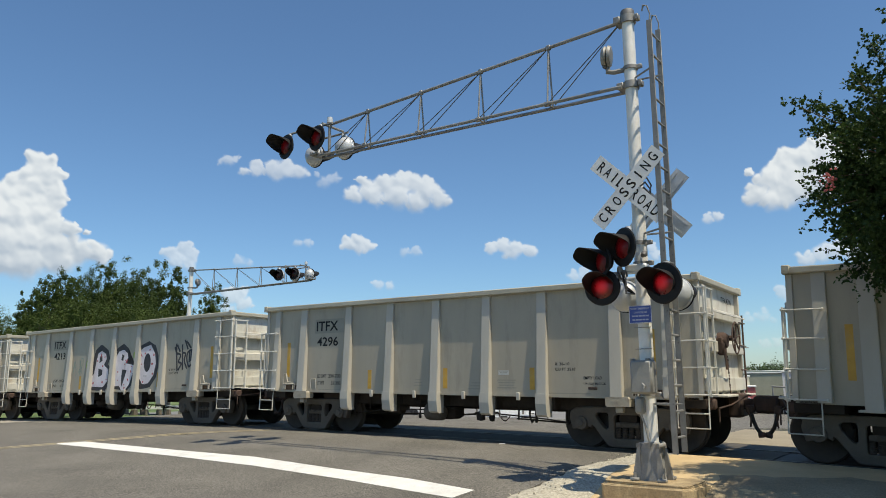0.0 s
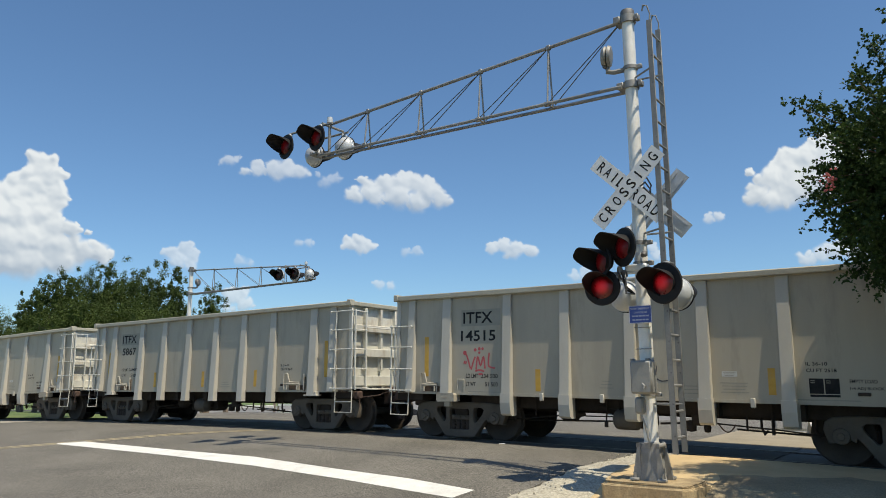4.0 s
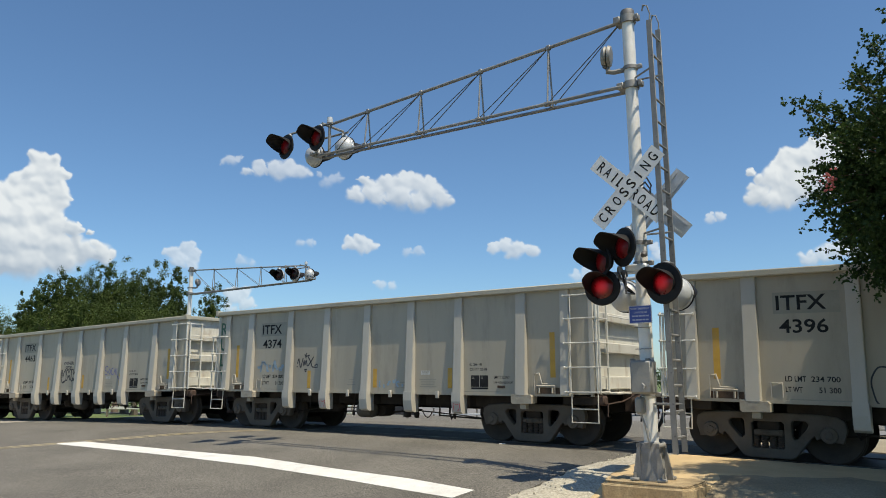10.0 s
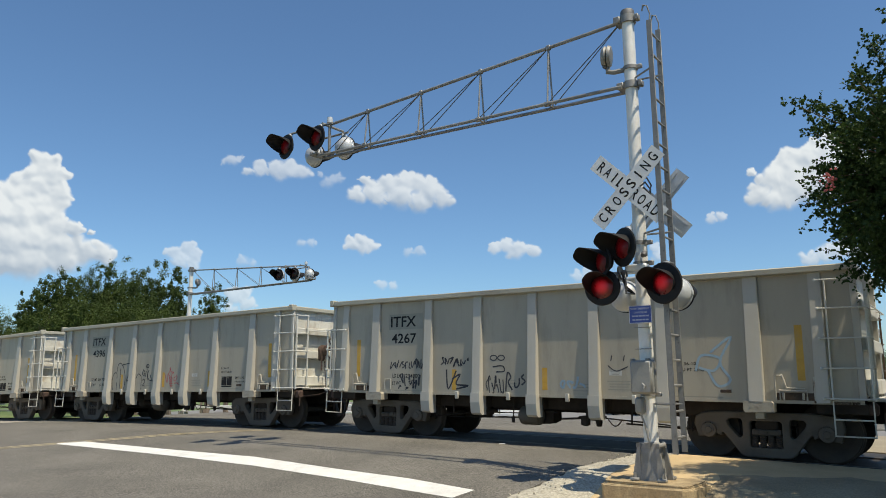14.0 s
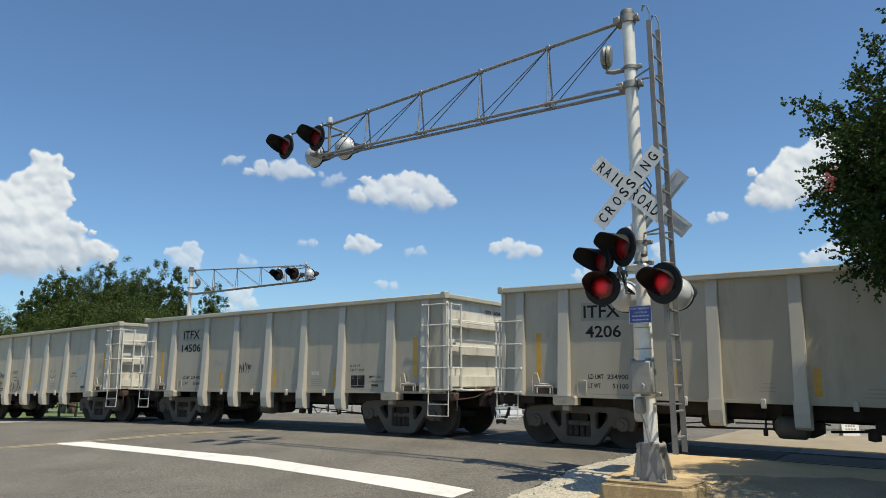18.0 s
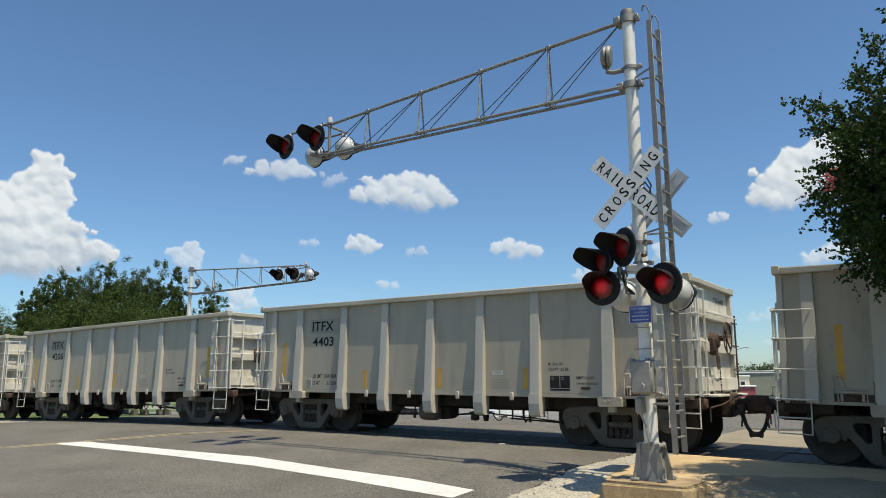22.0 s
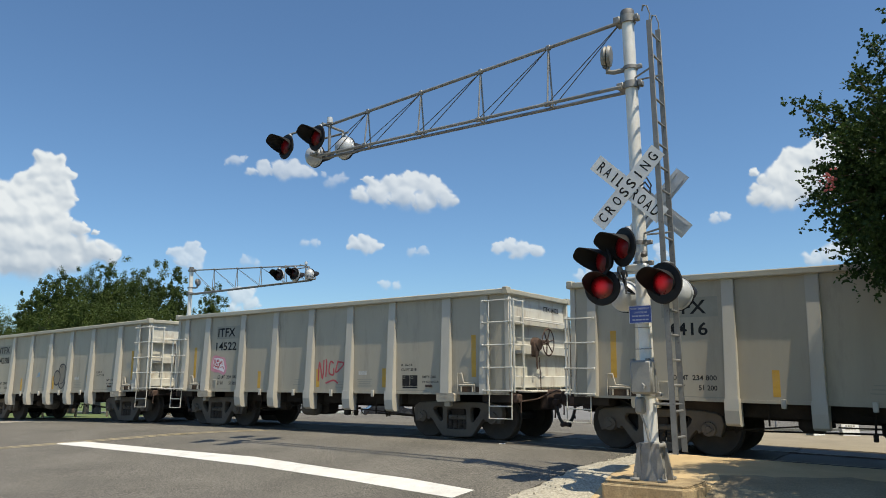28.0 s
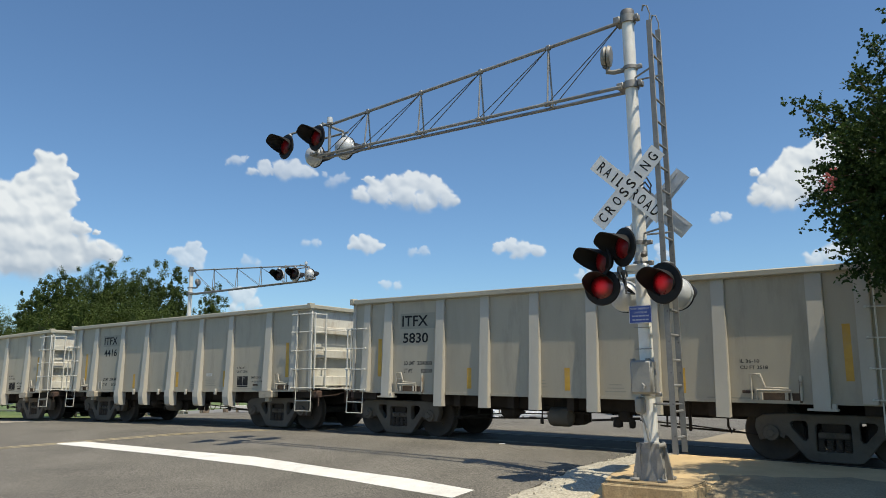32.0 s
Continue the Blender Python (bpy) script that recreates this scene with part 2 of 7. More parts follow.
def leaf_material(name, colours, scale, through=0.25):
    m = material(name, colours, 0.6, 0, scale, 40, 0.0, grain=0.25, spec=0.18)
    t = m.node_tree
    b = t.nodes["Principled BSDF"]
    geo = t.nodes.new("ShaderNodeNewGeometry")
    v = t.nodes.new("ShaderNodeMapRange")
    v.inputs[3].default_value, v.inputs[4].default_value = 0.72, 1.32
    t.links.new(geo.outputs["Random Per Island"], v.inputs[0])
    src = b.inputs["Base Color"].links[0].from_socket
    k = t.nodes.new("ShaderNodeVectorMath")
    k.operation = "SCALE"
    t.links.new(src, k.inputs[0])
    t.links.new(v.outputs[0], k.inputs["Scale"])
    t.links.new(k.outputs[0], b.inputs["Base Color"])
    tr = t.nodes.new("ShaderNodeBsdfTranslucent")
    t.links.new(k.outputs[0], tr.inputs["Color"])
    mx = t.nodes.new("ShaderNodeMixShader")
    mx.inputs[0].default_value = through
    outn = t.nodes["Material Output"]
    t.links.new(b.outputs[0], mx.inputs[1])
    t.links.new(tr.outputs[0], mx.inputs[2])
    t.links.new(mx.outputs[0], outn.inputs["Surface"])
    return m


leaf_near = leaf_material("myrtle_leaves", [(0.026, 0.052, 0.015), (0.055, 0.095, 0.026)], 2.0, 0.25)
leaf_oak = leaf_material("oak_leaves", [(0.034, 0.056, 0.014), (0.078, 0.112, 0.027)], 0.5, 0.22)
# paler and bluer than the oaks: distance haze put into the leaf colour
leaf_far = leaf_material("far_hazed_leaves", [(0.05, 0.085, 0.035), (0.08, 0.115, 0.05)], 0.1, 0.2)
blossom = material("pink_blossom", [(0.45, 0.10, 0.10), (0.60, 0.18, 0.16)], 0.7, 0, 8, 60, 0.0)

wall_cream = material("cream_stucco", [(0.60, 0.53, 0.38), (0.70, 0.63, 0.47)], 0.9, 0, 0.6, 20, 0.1)
wall_white = material("white_cladding", [(0.62, 0.62, 0.60), (0.74, 0.74, 0.72)], 0.7, 0, 0.5, 20, 0.05)
wall_grey = material("grey_block", [(0.25, 0.26, 0.19), (0.33, 0.33, 0.25)], 0.9, 0, 0.4, 15, 0.1)
wall_red = material("red_cladding", [(0.30, 0.07, 0.07), (0.40, 0.11, 0.10)], 0.7, 0, 0.5, 20, 0.05)
roof_grey = material("roof_sheet", [(0.30, 0.30, 0.30), (0.42, 0.42, 0.42)], 0.6, 0.2, 0.6, 20, 0.05)
glass_dark = material("dark_window_glass", [(0.015, 0.018, 0.02), (0.03, 0.035, 0.04)], 0.08, 0, 1, 20, 0.0)
tyre_mat = material("tyre", [(0.015, 0.015, 0.015), (0.03, 0.03, 0.03)], 0.9, 0, 5, 60, 0.1)
car_paints = [material("car_paint_" + nm, [c, tuple(min(1, x * 1.1) for x in c)], 0.25, 0.2, 1, 20, 0.0, grain=0.02)
              for nm, c in (("silver", (0.45, 0.46, 0.47)), ("white", (0.72, 0.72, 0.71)), ("black", (0.02, 0.02, 0.023)),
                            ("blue", (0.04, 0.07, 0.16)), ("red", (0.30, 0.03, 0.03)))]
barrier_white = material("white_barrier", [(0.62, 0.62, 0.60), (0.75, 0.75, 0.73)], 0.7, 0, 2, 30, 0.05)
timber = material("weathered_timber", [(0.17, 0.14, 0.11), (0.28, 0.24, 0.19)], 0.9, 0, 3, 40, 0.4, stretch=(4, 4, 0.4))


# ---- mesh helpers ----
def box(bm, c, size, turn=None, bevel=0.0):
    m = Matrix.Translation(c) @ (turn.to_4x4() if turn else Matrix()) @ Matrix.Diagonal((*size, 1))
    r = bmesh.ops.create_cube(bm, size=1, matrix=m)
    if bevel:
        es = list({e for v in r["verts"] for e in v.link_edges})
        bmesh.ops.bevel(bm, geom=es, offset=bevel, segments=1, affect="EDGES")


def tube(bm, p, q, r, seg=8, r2=None):
    p, q = Vector(p), Vector(q)
    d = q - p
    m = Matrix.Translation((p + q) / 2) @ d.to_track_quat("Z", "Y").to_matrix().to_4x4()
    bmesh.ops.create_cone(bm, cap_ends=True, segments=seg, radius1=r, radius2=r if r2 is None else r2, depth=d.length, matrix=m)


def pipe(bm, pts, r, seg=6):
    """One round bar bent through the points."""
    pts = [Vector(p) for p in pts]
    side, last = None, None
    for i, p in enumerate(pts):
        d = (pts[min(i + 1, len(pts) - 1)] - pts[max(i - 1, 0)]).normalized()
        if side is None:
            side = d.orthogonal().normalized()
        side = (side - d * side.dot(d)).normalized()
        up_ = d.cross(side)
        before = (p - pts[i - 1]).normalized() if i else d
        k = r / max(0.6, before.dot(d))
        ring = [bm.verts.new(p + (side * math.cos(2 * math.pi * j / seg) + up_ * math.sin(2 * math.pi * j / seg)) * k) for j in range(seg)]
        if last:
            for j in range(seg):
                bm.faces.new((last[j], last[(j + 1) % seg], ring[(j + 1) % seg], ring[j]))
        else:
            bm.faces.new(list(reversed(ring)))
        last = ring
    bm.faces.new(last)


def prism(bm, profile, axis, lo, hi):
    """Extrudes a closed outline of (a, b) along an axis: x takes (y, z), y takes (x, z), z takes (x, y)."""
    def put(a, b, c):
        return {"x": (c, a, b), "y": (a, c, b), "z": (a, b, c)}[axis]
    lower = [bm.verts.new(put(a, b, lo)) for a, b in profile]
    upper = [bm.verts.new(put(a, b, hi)) for a, b in profile]
    k = len(profile)
    bm.faces.new(lower)
    bm.faces.new(list(reversed(upper)))
    for i in range(k):
        bm.faces.new((lower[i], upper[i], upper[(i + 1) % k], lower[(i + 1) % k]))
    bmesh.ops.recalc_face_normals(bm, faces=bm.faces)


def lathe(bm, profile, m, seg=20):
    """Turns an outline of (radius, height) round the z axis of m."""
    rings = []
    for r, h in profile:
        if r < 1e-5:
            rings.append([bm.verts.new(m @ Vector((0, 0, h)))])
        else:
            rings.append([bm.verts.new(m @ Vector((r * math.cos(2 * math.pi * i / seg), r * math.sin(2 * math.pi * i / seg), h)))
                          for i in range(seg)])
    for a, b in zip(rings, rings[1:]):
        for i in range(seg):
            j = (i + 1) % seg
            if len(a) == 1 and len(b) > 1:
                bm.faces.new((a[0], b[i], b[j]))
            elif len(b) == 1 and len(a) > 1:
                bm.faces.new((a[i], b[0], a[j]))
            elif len(a) > 1:
                bm.faces.new((a[i], b[i], b[j], a[j]))


def ribbon(bm, pts, width, y):
    """A flat painted stroke on a wall that faces -y; points are (x, z)."""
    n = len(pts)
    left, right = [], []
    for i, (x, z) in enumerate(pts):
        x0, z0 = pts[max(i - 1, 0)]
        x1, z1 = pts[min(i + 1, n - 1)]
        d = Vector((x1 - x0, z1 - z0))
        if d.length < 1e-6:
            d = Vector((1, 0))
        d.normalize()
        w = width * 0.5
        left.append(bm.verts.new((x - d.y * w, y, z + d.x * w)))
        right.append(bm.verts.new((x + d.y * w, y, z - d.x * w)))
    for i in range(n - 1):
        bm.faces.new((left[i], right[i], right[i + 1], left[i + 1]))


def mesh_of(name, bm, mat, smooth=True):
    me = bpy.data.meshes.new(name)
    bm.normal_update()
    bm.to_mesh(me)
    bm.free()
    if smooth and len(me.polygons):
        me.shade_smooth()
        me.set_sharp_from_angle(angle=radians(38))
    me.materials.append(mat)
    return me


def part(name, bm, mat, parent=None, label="", m=None, smooth=True):
    me = bm if isinstance(bm, bpy.types.Mesh) else mesh_of(name, bm, mat, smooth)
    ob = new(name, me)
    if parent:
        ob.parent = parent
    if m is not None:
        ob.matrix_basis = m
    return tagged(ob, label)


def thing(name, m, label, category, group="", kind=""):
    ob = new(name)
    ob.empty_display_size = 0.2
    ob.matrix_basis = m
    return tagged(ob, label, category, group, kind)


LETTERS = {}


def lettering(body, height, mat, width=None, key=""):
    """Mesh of writing, lower left corner at the origin, upright in the x-z plane, facing -y."""
    k = (body, height, mat.name, width)
    if k in LETTERS:
        return LETTERS[k]
    cu = bpy.data.curves.new("lettering", "FONT")
    cu.body = body
    cu.size = 1.0
    cu.fill_mode = "FRONT"
    cu.resolution_u = 3
    cu.offset = 0.016
    ob = bpy.data.objects.new("lettering", cu)
    scene.collection.objects.link(ob)
    me = bpy.data.meshes.new_from_object(ob.evaluated_get(bpy.context.evaluated_depsgraph_get()))
    bpy.data.objects.remove(ob)
    bpy.data.curves.remove(cu)
    co = np.empty(len(me.vertices) * 3)
    me.vertices.foreach_get("co", co)
    co = co.reshape(-1, 3)
    lo, hi = co.min(0), co.max(0)
    f = height / (hi[1] - lo[1])
    fx = f if width is None else width / (hi[0] - lo[0])
    out = np.zeros_like(co)
    out[:, 0] = (co[:, 0] - lo[0]) * fx
    out[:, 2] = (co[:, 1] - lo[1]) * f
    me.vertices.foreach_set("co", out.ravel())
    me.update()
    me.materials.clear()
    me.materials.append(mat)
    LETTERS[k] = me
    return me


# ---- the ground, the road and the crossing ----
def dip(n):
    """The pavement falls away beyond the mast's footing."""
    u = min(1.0, max(0.0, (n - 2.5) / 0.9))
    return -0.19 * u * u * (3 - 2 * u)


def sheet(name, s_list, n_list, h, mat, thick=0.0, kind="structure", label="", jitter=0.0, falls=False):
    vs, fs = [], []
    w = len(n_list)
    rnd = random.Random(4)
    for s in s_list:
        for n in n_list:
            p = at(s, n, h + (rnd.uniform(-jitter, jitter) if jitter else 0) + (dip(n) if falls else 0))
            vs.append(p)
    for i in range(len(s_list) - 1):
        for j in range(w - 1):
            fs.append((i * w + j, i * w + j + 1, (i + 1) * w + j + 1, (i + 1) * w + j))
    me = bpy.data.meshes.new(name)
    me.from_pydata(vs, [], fs)
    me.materials.append(mat)
    if thick:
        bm = bmesh.new()
        bm.from_mesh(me)
        bmesh.ops.recalc_face_normals(bm, faces=bm.faces)
        if sum(f.normal.z for f in bm.faces) < 0:
            bmesh.ops.reverse_faces(bm, faces=bm.faces)
        r = bmesh.ops.extrude_face_region(bm, geom=list(bm.faces))
        for v in [g for g in r["geom"] if isinstance(g, bmesh.types.BMVert)]:
            v.co.z += 0.0
        low = [v for v in bm.verts if v not in set(g for g in r["geom"] if isinstance(g, bmesh.types.BMVert))]
        for v in low:
            v.co.z -= thick
        bmesh.ops.recalc_face_normals(bm, faces=bm.faces)
        bm.to_mesh(me)
        bm.free()
    ob = new(name, me)
    return tagged(ob, label, kind=kind)


def steps(a, b, d):
    k = max(1, round(abs(b - a) / d))
    return [a + (b - a) * i / k for i in range(k + 1)]


def wide(lo, hi, fine_lo, fine_hi, d):
    """Fine steps in the middle, ever wider ones outside."""
    mid = steps(fine_lo, fine_hi, d)
    left, right, g = [], [], d
    x = fine_lo
    while x > lo:
        g *= 1.5
        x = max(lo, x - g)
        left.append(x)
    x, g = fine_hi, d
    while x < hi:
        g *= 1.5
        x = min(hi, x + g)
        right.append(x)
    return left[::-1] + mid + right


KERB_R, KERB_L = 4.04, -16.7
sheet("ground", wide(-480, 480, -40, 30, 2.0), wide(-2400, 300, -30, 16, 2.0), -0.14, grass_mat, label="grassy earth that reaches to the horizon", falls=True)
sheet("road", steps(KERB_L, KERB_R, 0.8), wide(-0.12, 60, -0.12, 14, 0.8), 0.0, asphalt, 0.12, label="worn grey asphalt road up to the tracks")
sheet("road_beyond", steps(KERB_L, KERB_R, 0.8), wide(-150, -3.36, -14, -3.36, 0.8), 0.0, asphalt, 0.12, label="worn grey asphalt road beyond the tracks")
# car park and street behind the tracks, on lower ground
sheet("car_park", wide(KERB_R + 0.3, 120, 8, 40, 3.0), wide(-150, -7.62, -70, -9, 3.0), -0.06, asphalt_far, 0.1, label="sun-bleached asphalt car park")
sheet("far_lot", wide(-90, KERB_L - 0.05, -40, KERB_L - 0.05, 3.0), wide(-150, -24, -70, -24, 3.0), -0.06, asphalt_far, 0.1, label="sun-bleached asphalt beyond the road")
sheet("road_edge", steps(-24, KERB_L - 0.02, 1.0), steps(-1.2, 12, 1.0), -0.02, ballast_mat, 0.1, label="pale gravel shoulder beside the road")
pav = sheet("pavement", steps(4.72, 16, 0.7), steps(-0.12, 20, 0.28), 0.05, concrete_tan, 0.18, label="tan concrete pavement with tree shade on it", falls=True)
sheet("pavement_far", steps(KERB_R + 0.004, 30, 0.7), steps(-7.6, -3.35, 0.7), 0.0, concrete_pale, 0.12, label="tan concrete walkway beyond the tracks")

# broken concrete kerb between road and pavement: one rough, crumbled strip
rnd = random.Random(11)
kerb_vs, kerb_fs = [], []
COLS = 9
rows_n = steps(-0.1, 14, 0.08)
for nn in rows_n:
    rag = 0.14 * noise.noise(Vector((nn * 1.7, 3.1, 0.4))) + 0.07 * noise.noise(Vector((nn * 6.0, 1.1, 0.4)))
    for k in range(COLS):
        u = k / (COLS - 1)
        ss = KERB_R - 0.04 + 0.74 * u + rag * (1 - u) ** 2
        lump = 0.018 * noise.noise(Vector((ss * 5, nn * 5, 0.7))) + 0.010 * noise.noise(Vector((ss * 14, nn * 14, 1.7)))
        kerb_vs.append(at(ss, nn, (-0.02 if k == 0 else 0.012 + 0.042 * u + lump * math.sin(math.pi * min(1.0, u + 0.2)) ** 0.5) + dip(nn) * u * u))
for r_ in range(len(rows_n) - 1):
    for k in range(COLS - 1):
        o_ = r_ * COLS + k
        kerb_fs.append((o_, o_ + 1, o_ + COLS + 1, o_ + COLS))
me = bpy.data.meshes.new("kerb")
me.from_pydata(kerb_vs, [], kerb_fs)
me.materials.append(concrete_grey)
tagged(new("kerb", me), "broken pale concrete kerb and gutter", kind="structure")
# dark walkway under the tree, with part of the shade put into its colour
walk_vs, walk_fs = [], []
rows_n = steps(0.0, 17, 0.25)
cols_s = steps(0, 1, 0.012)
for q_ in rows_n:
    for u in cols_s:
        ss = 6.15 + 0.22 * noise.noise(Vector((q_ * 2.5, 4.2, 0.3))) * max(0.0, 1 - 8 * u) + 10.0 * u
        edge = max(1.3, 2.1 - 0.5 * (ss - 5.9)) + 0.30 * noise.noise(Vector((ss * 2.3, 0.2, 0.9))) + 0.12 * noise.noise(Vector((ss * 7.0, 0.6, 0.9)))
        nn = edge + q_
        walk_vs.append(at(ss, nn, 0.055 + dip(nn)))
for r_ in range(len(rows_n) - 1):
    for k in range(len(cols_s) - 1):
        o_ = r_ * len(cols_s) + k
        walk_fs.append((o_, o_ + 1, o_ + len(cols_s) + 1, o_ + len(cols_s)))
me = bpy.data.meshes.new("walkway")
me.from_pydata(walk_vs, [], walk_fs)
me.materials.append(walk_shade)
tagged(new("walkway", me), "dark walkway surface, part of the tree shade put into its colour", kind="structure")
# crumbled concrete along the kerb
crumbs = bmesh.new()
for i in range(170):
    ss, nn = rnd.gauss(4.30, 0.20), rnd.uniform(-0.1, 6.5)
    r = rnd.uniform(0.005, 0.017)
    m = Matrix.Translation(at(ss, nn, 0.022)) @ Euler((rnd.random() * 3, rnd.random() * 3, rnd.random() * 3)).to_matrix().to_4x4() @ Matrix.Diagonal((r, r * 1.3, r * 0.6, 1))
    bmesh.ops.create_icosphere(crumbs, subdivisions=1, radius=1, matrix=m)
tagged(part("kerb_rubble", crumbs, concrete_grey, smooth=False), "loose crumbs of broken pale concrete on the kerb", "rubble", kind="stuff")

# painted lines
def painted(name, rows, mat, label):
    """rows: (s, n, s, n) across the line, one after another."""
    vs, fs = [], []
    for (s0, n0, s1, n1) in rows:
        vs += [at(s0, n0, 0.005), at(s1, n1, 0.005)]
    for i in range(len(rows) - 1):
        fs.append((2 * i, 2 * i + 1, 2 * i + 3, 2 * i + 2))
    me = bpy.data.meshes.new(name)
    me.from_pydata(vs, [], fs)
    bm = bmesh.new()
    bm.from_mesh(me)
    bmesh.ops.subdivide_edges(bm, edges=bm.edges[:], cuts=5, use_grid_fill=True)
    for f in bm.faces:
        if f.normal.z < 0:
            f.normal_flip()
    bm.to_mesh(me)
    bm.free()
    me.materials.append(mat)
    return tagged(new(name, me), label, kind="structure")


painted("stop_line", [(-7.87, 3.92, -7.76, 3.98), (-7.43, 3.52, -6.52, 4.01), (-4.13, 3.59, -3.42, 4.06), (-1.64, 3.54, -0.91, 4.14), (0.69, 3.78, 1.21, 4.31), (2.13, 3.86, 2.63, 4.47), (3.45, 4.06, 3.43, 4.54)],
        paint_white, "broad white stop line painted on the asphalt")
for off in (0.0, 0.30):
    painted("centre_line", [(-13.6 + off, 10.0, -13.48 + off, 10.0), (-8.78 + off, 4.72, -8.66 + off, 4.72), (-7.22 + off, 3.02, -7.10 + off, 3.02), (-6.42 + off, 2.11, -6.30 + off, 2.11), (-6.12 + off, 1.15, -6.02 + off, 1.15),
                            (-5.6 + off, 0.1, -5.5 + off, 0.1)], paint_yellow, "faded yellow centre line on the asphalt")

# track
MID = -1.48                       # centre line of the track, in n
GAUGE = 0.7525


def along(name, profile, s0, s1, n, mat, label, d=1.5, h=0.0):
    """Sweeps an outline of (n, z) along the track."""
    ss = steps(s0, s1, d)
    vs, fs = [], []
    k = len(profile)
    for s in ss:
        for (pn, pz) in profile:
            x, y = flat(s, n + pn)
            vs.append((x, y, ground_z(s, 0) + pz + h))
    for i in range(len(ss) - 1):
        for j in range(k):
            fs.append((i * k + j, i * k + (j + 1) % k, (i + 1) * k + (j + 1) % k, (i + 1) * k + j))
    fs += [tuple(range(k)), tuple(range(len(vs) - 1, len(vs) - 1 - k, -1))]
    me = bpy.data.meshes.new(name)
    me.from_pydata(vs, [], fs)
    bm = bmesh.new()
    bm.from_mesh(me)
    bmesh.ops.recalc_face_normals(bm, faces=bm.faces)
    bm.to_mesh(me)
    bm.free()
    me.materials.append(mat)
    return tagged(new(name, me), label, kind="structure")


RAIL = [(-0.035, 0.0), (0.035, 0.0), (0.035, -0.03), (0.01, -0.05), (0.01, -0.13), (0.07, -0.15), (0.07, -0.165), (-0.07, -0.165), (-0.07, -0.15), (-0.01, -0.13), (-0.01, -0.05), (-0.035, -0.03)]
for sgn in (-1, 1):
    along("rail", RAIL, -110, 60, MID + sgn * (GAUGE + 0.035), steel_rail, "worn steel rail set flush in the crossing", h=0.006)
along("ballast", [(-2.3, -0.35), (-1.7, -0.12), (1.7, -0.12), (2.3, -0.35)], -110, KERB_L, MID, ballast_mat, "pale stone ballast under the rails")
along("ballast", [(-2.3, -0.35), (-1.7, -0.12), (1.7, -0.12), (2.3, -0.35)], 12, 60, MID, ballast_mat, "pale stone ballast under the rails")
# crossing panels between and beside the rails
PAN = [(KERB_L, 6.1, panel_dark, 0.0), (6.1, 12.0, rubber, -0.012)]
for (s0, s1, mt, h) in PAN:
    for (n0, n1) in ((MID - GAUGE + 0.06, MID + GAUGE - 0.06), (MID + GAUGE + 0.085, 0.0 - 0.13), (-3.34, MID - GAUGE - 0.085)):
        s = s0
        while s < s1 - 0.5:
            e = min(s + 2.44, s1)
            bm = bmesh.new()
            vs = []
            for zz in (-0.15, -0.004 + h):
                for (ss, nn) in ((s + .006, n0), (e - .006, n0), (e - .006, n1), (s + .006, n1)):
                    vs.append(bm.verts.new(at(ss, nn, zz)))
            for f in ((3, 2, 1, 0), (4, 5, 6, 7), (0, 1, 5, 4), (1, 2, 6, 5), (2, 3, 7, 6), (3, 0, 4, 7)):
                bm.faces.new([vs[i] for i in f])
            bmesh.ops.recalc_face_normals(bm, faces=bm.faces)
            tagged(part("crossing_panel", bm, mt, smooth=False), "dark level crossing panel between the rails" if mt is panel_dark else "black rubber level crossing panel", kind="structure")
            s = e


# ---- the gondola wagons ----
LENGTH, PITCH_LEN = 11.0, 12.3417
HALF = LENGTH / 2
Y_RIM, Y_SHEET = -1.55, -1.41
SHIFT = -0.06
R_WHEEL, AXLE = 0.457, 0.889


def wheelset_mesh():
    bm = bmesh.new()
    turn = Matrix.Rotation(radians(90), 4, "X")
    for sgn in (-1, 1):
        prof = [(0.0, 0.10), (0.11, 0.10), (0.12, 0.04), (0.30, 0.02), (0.385, 0.07), (0.44, 0.075), (0.457, 0.06), (0.460, -0.03),
                (0.485, -0.05), (0.485, -0.075), (0.40, -0.075), (0.30, -0.02), (0.12, -0.05), (0.0, -0.05)]
        m = Matrix.Translation((0, sgn * 0.77, 0)) @ (turn if sgn < 0 else Matrix.Rotation(radians(-90), 4, "X"))
        lathe(bm, prof, m, 28)
        # cast lugs that show the turning
        for k in range(2):
            a = k * math.pi
            box(bm, (0.22 * math.cos(a), sgn * 0.80, 0.22 * math.sin(a)), (0.07, 0.03, 0.05))
    tube(bm, (0, -1.0, 0), (0, 1.0, 0), 0.08, 12)
    bmesh.ops.recalc_face_normals(bm, faces=bm.faces)
    return mesh_of("wheelset", bm, wheel_mat)


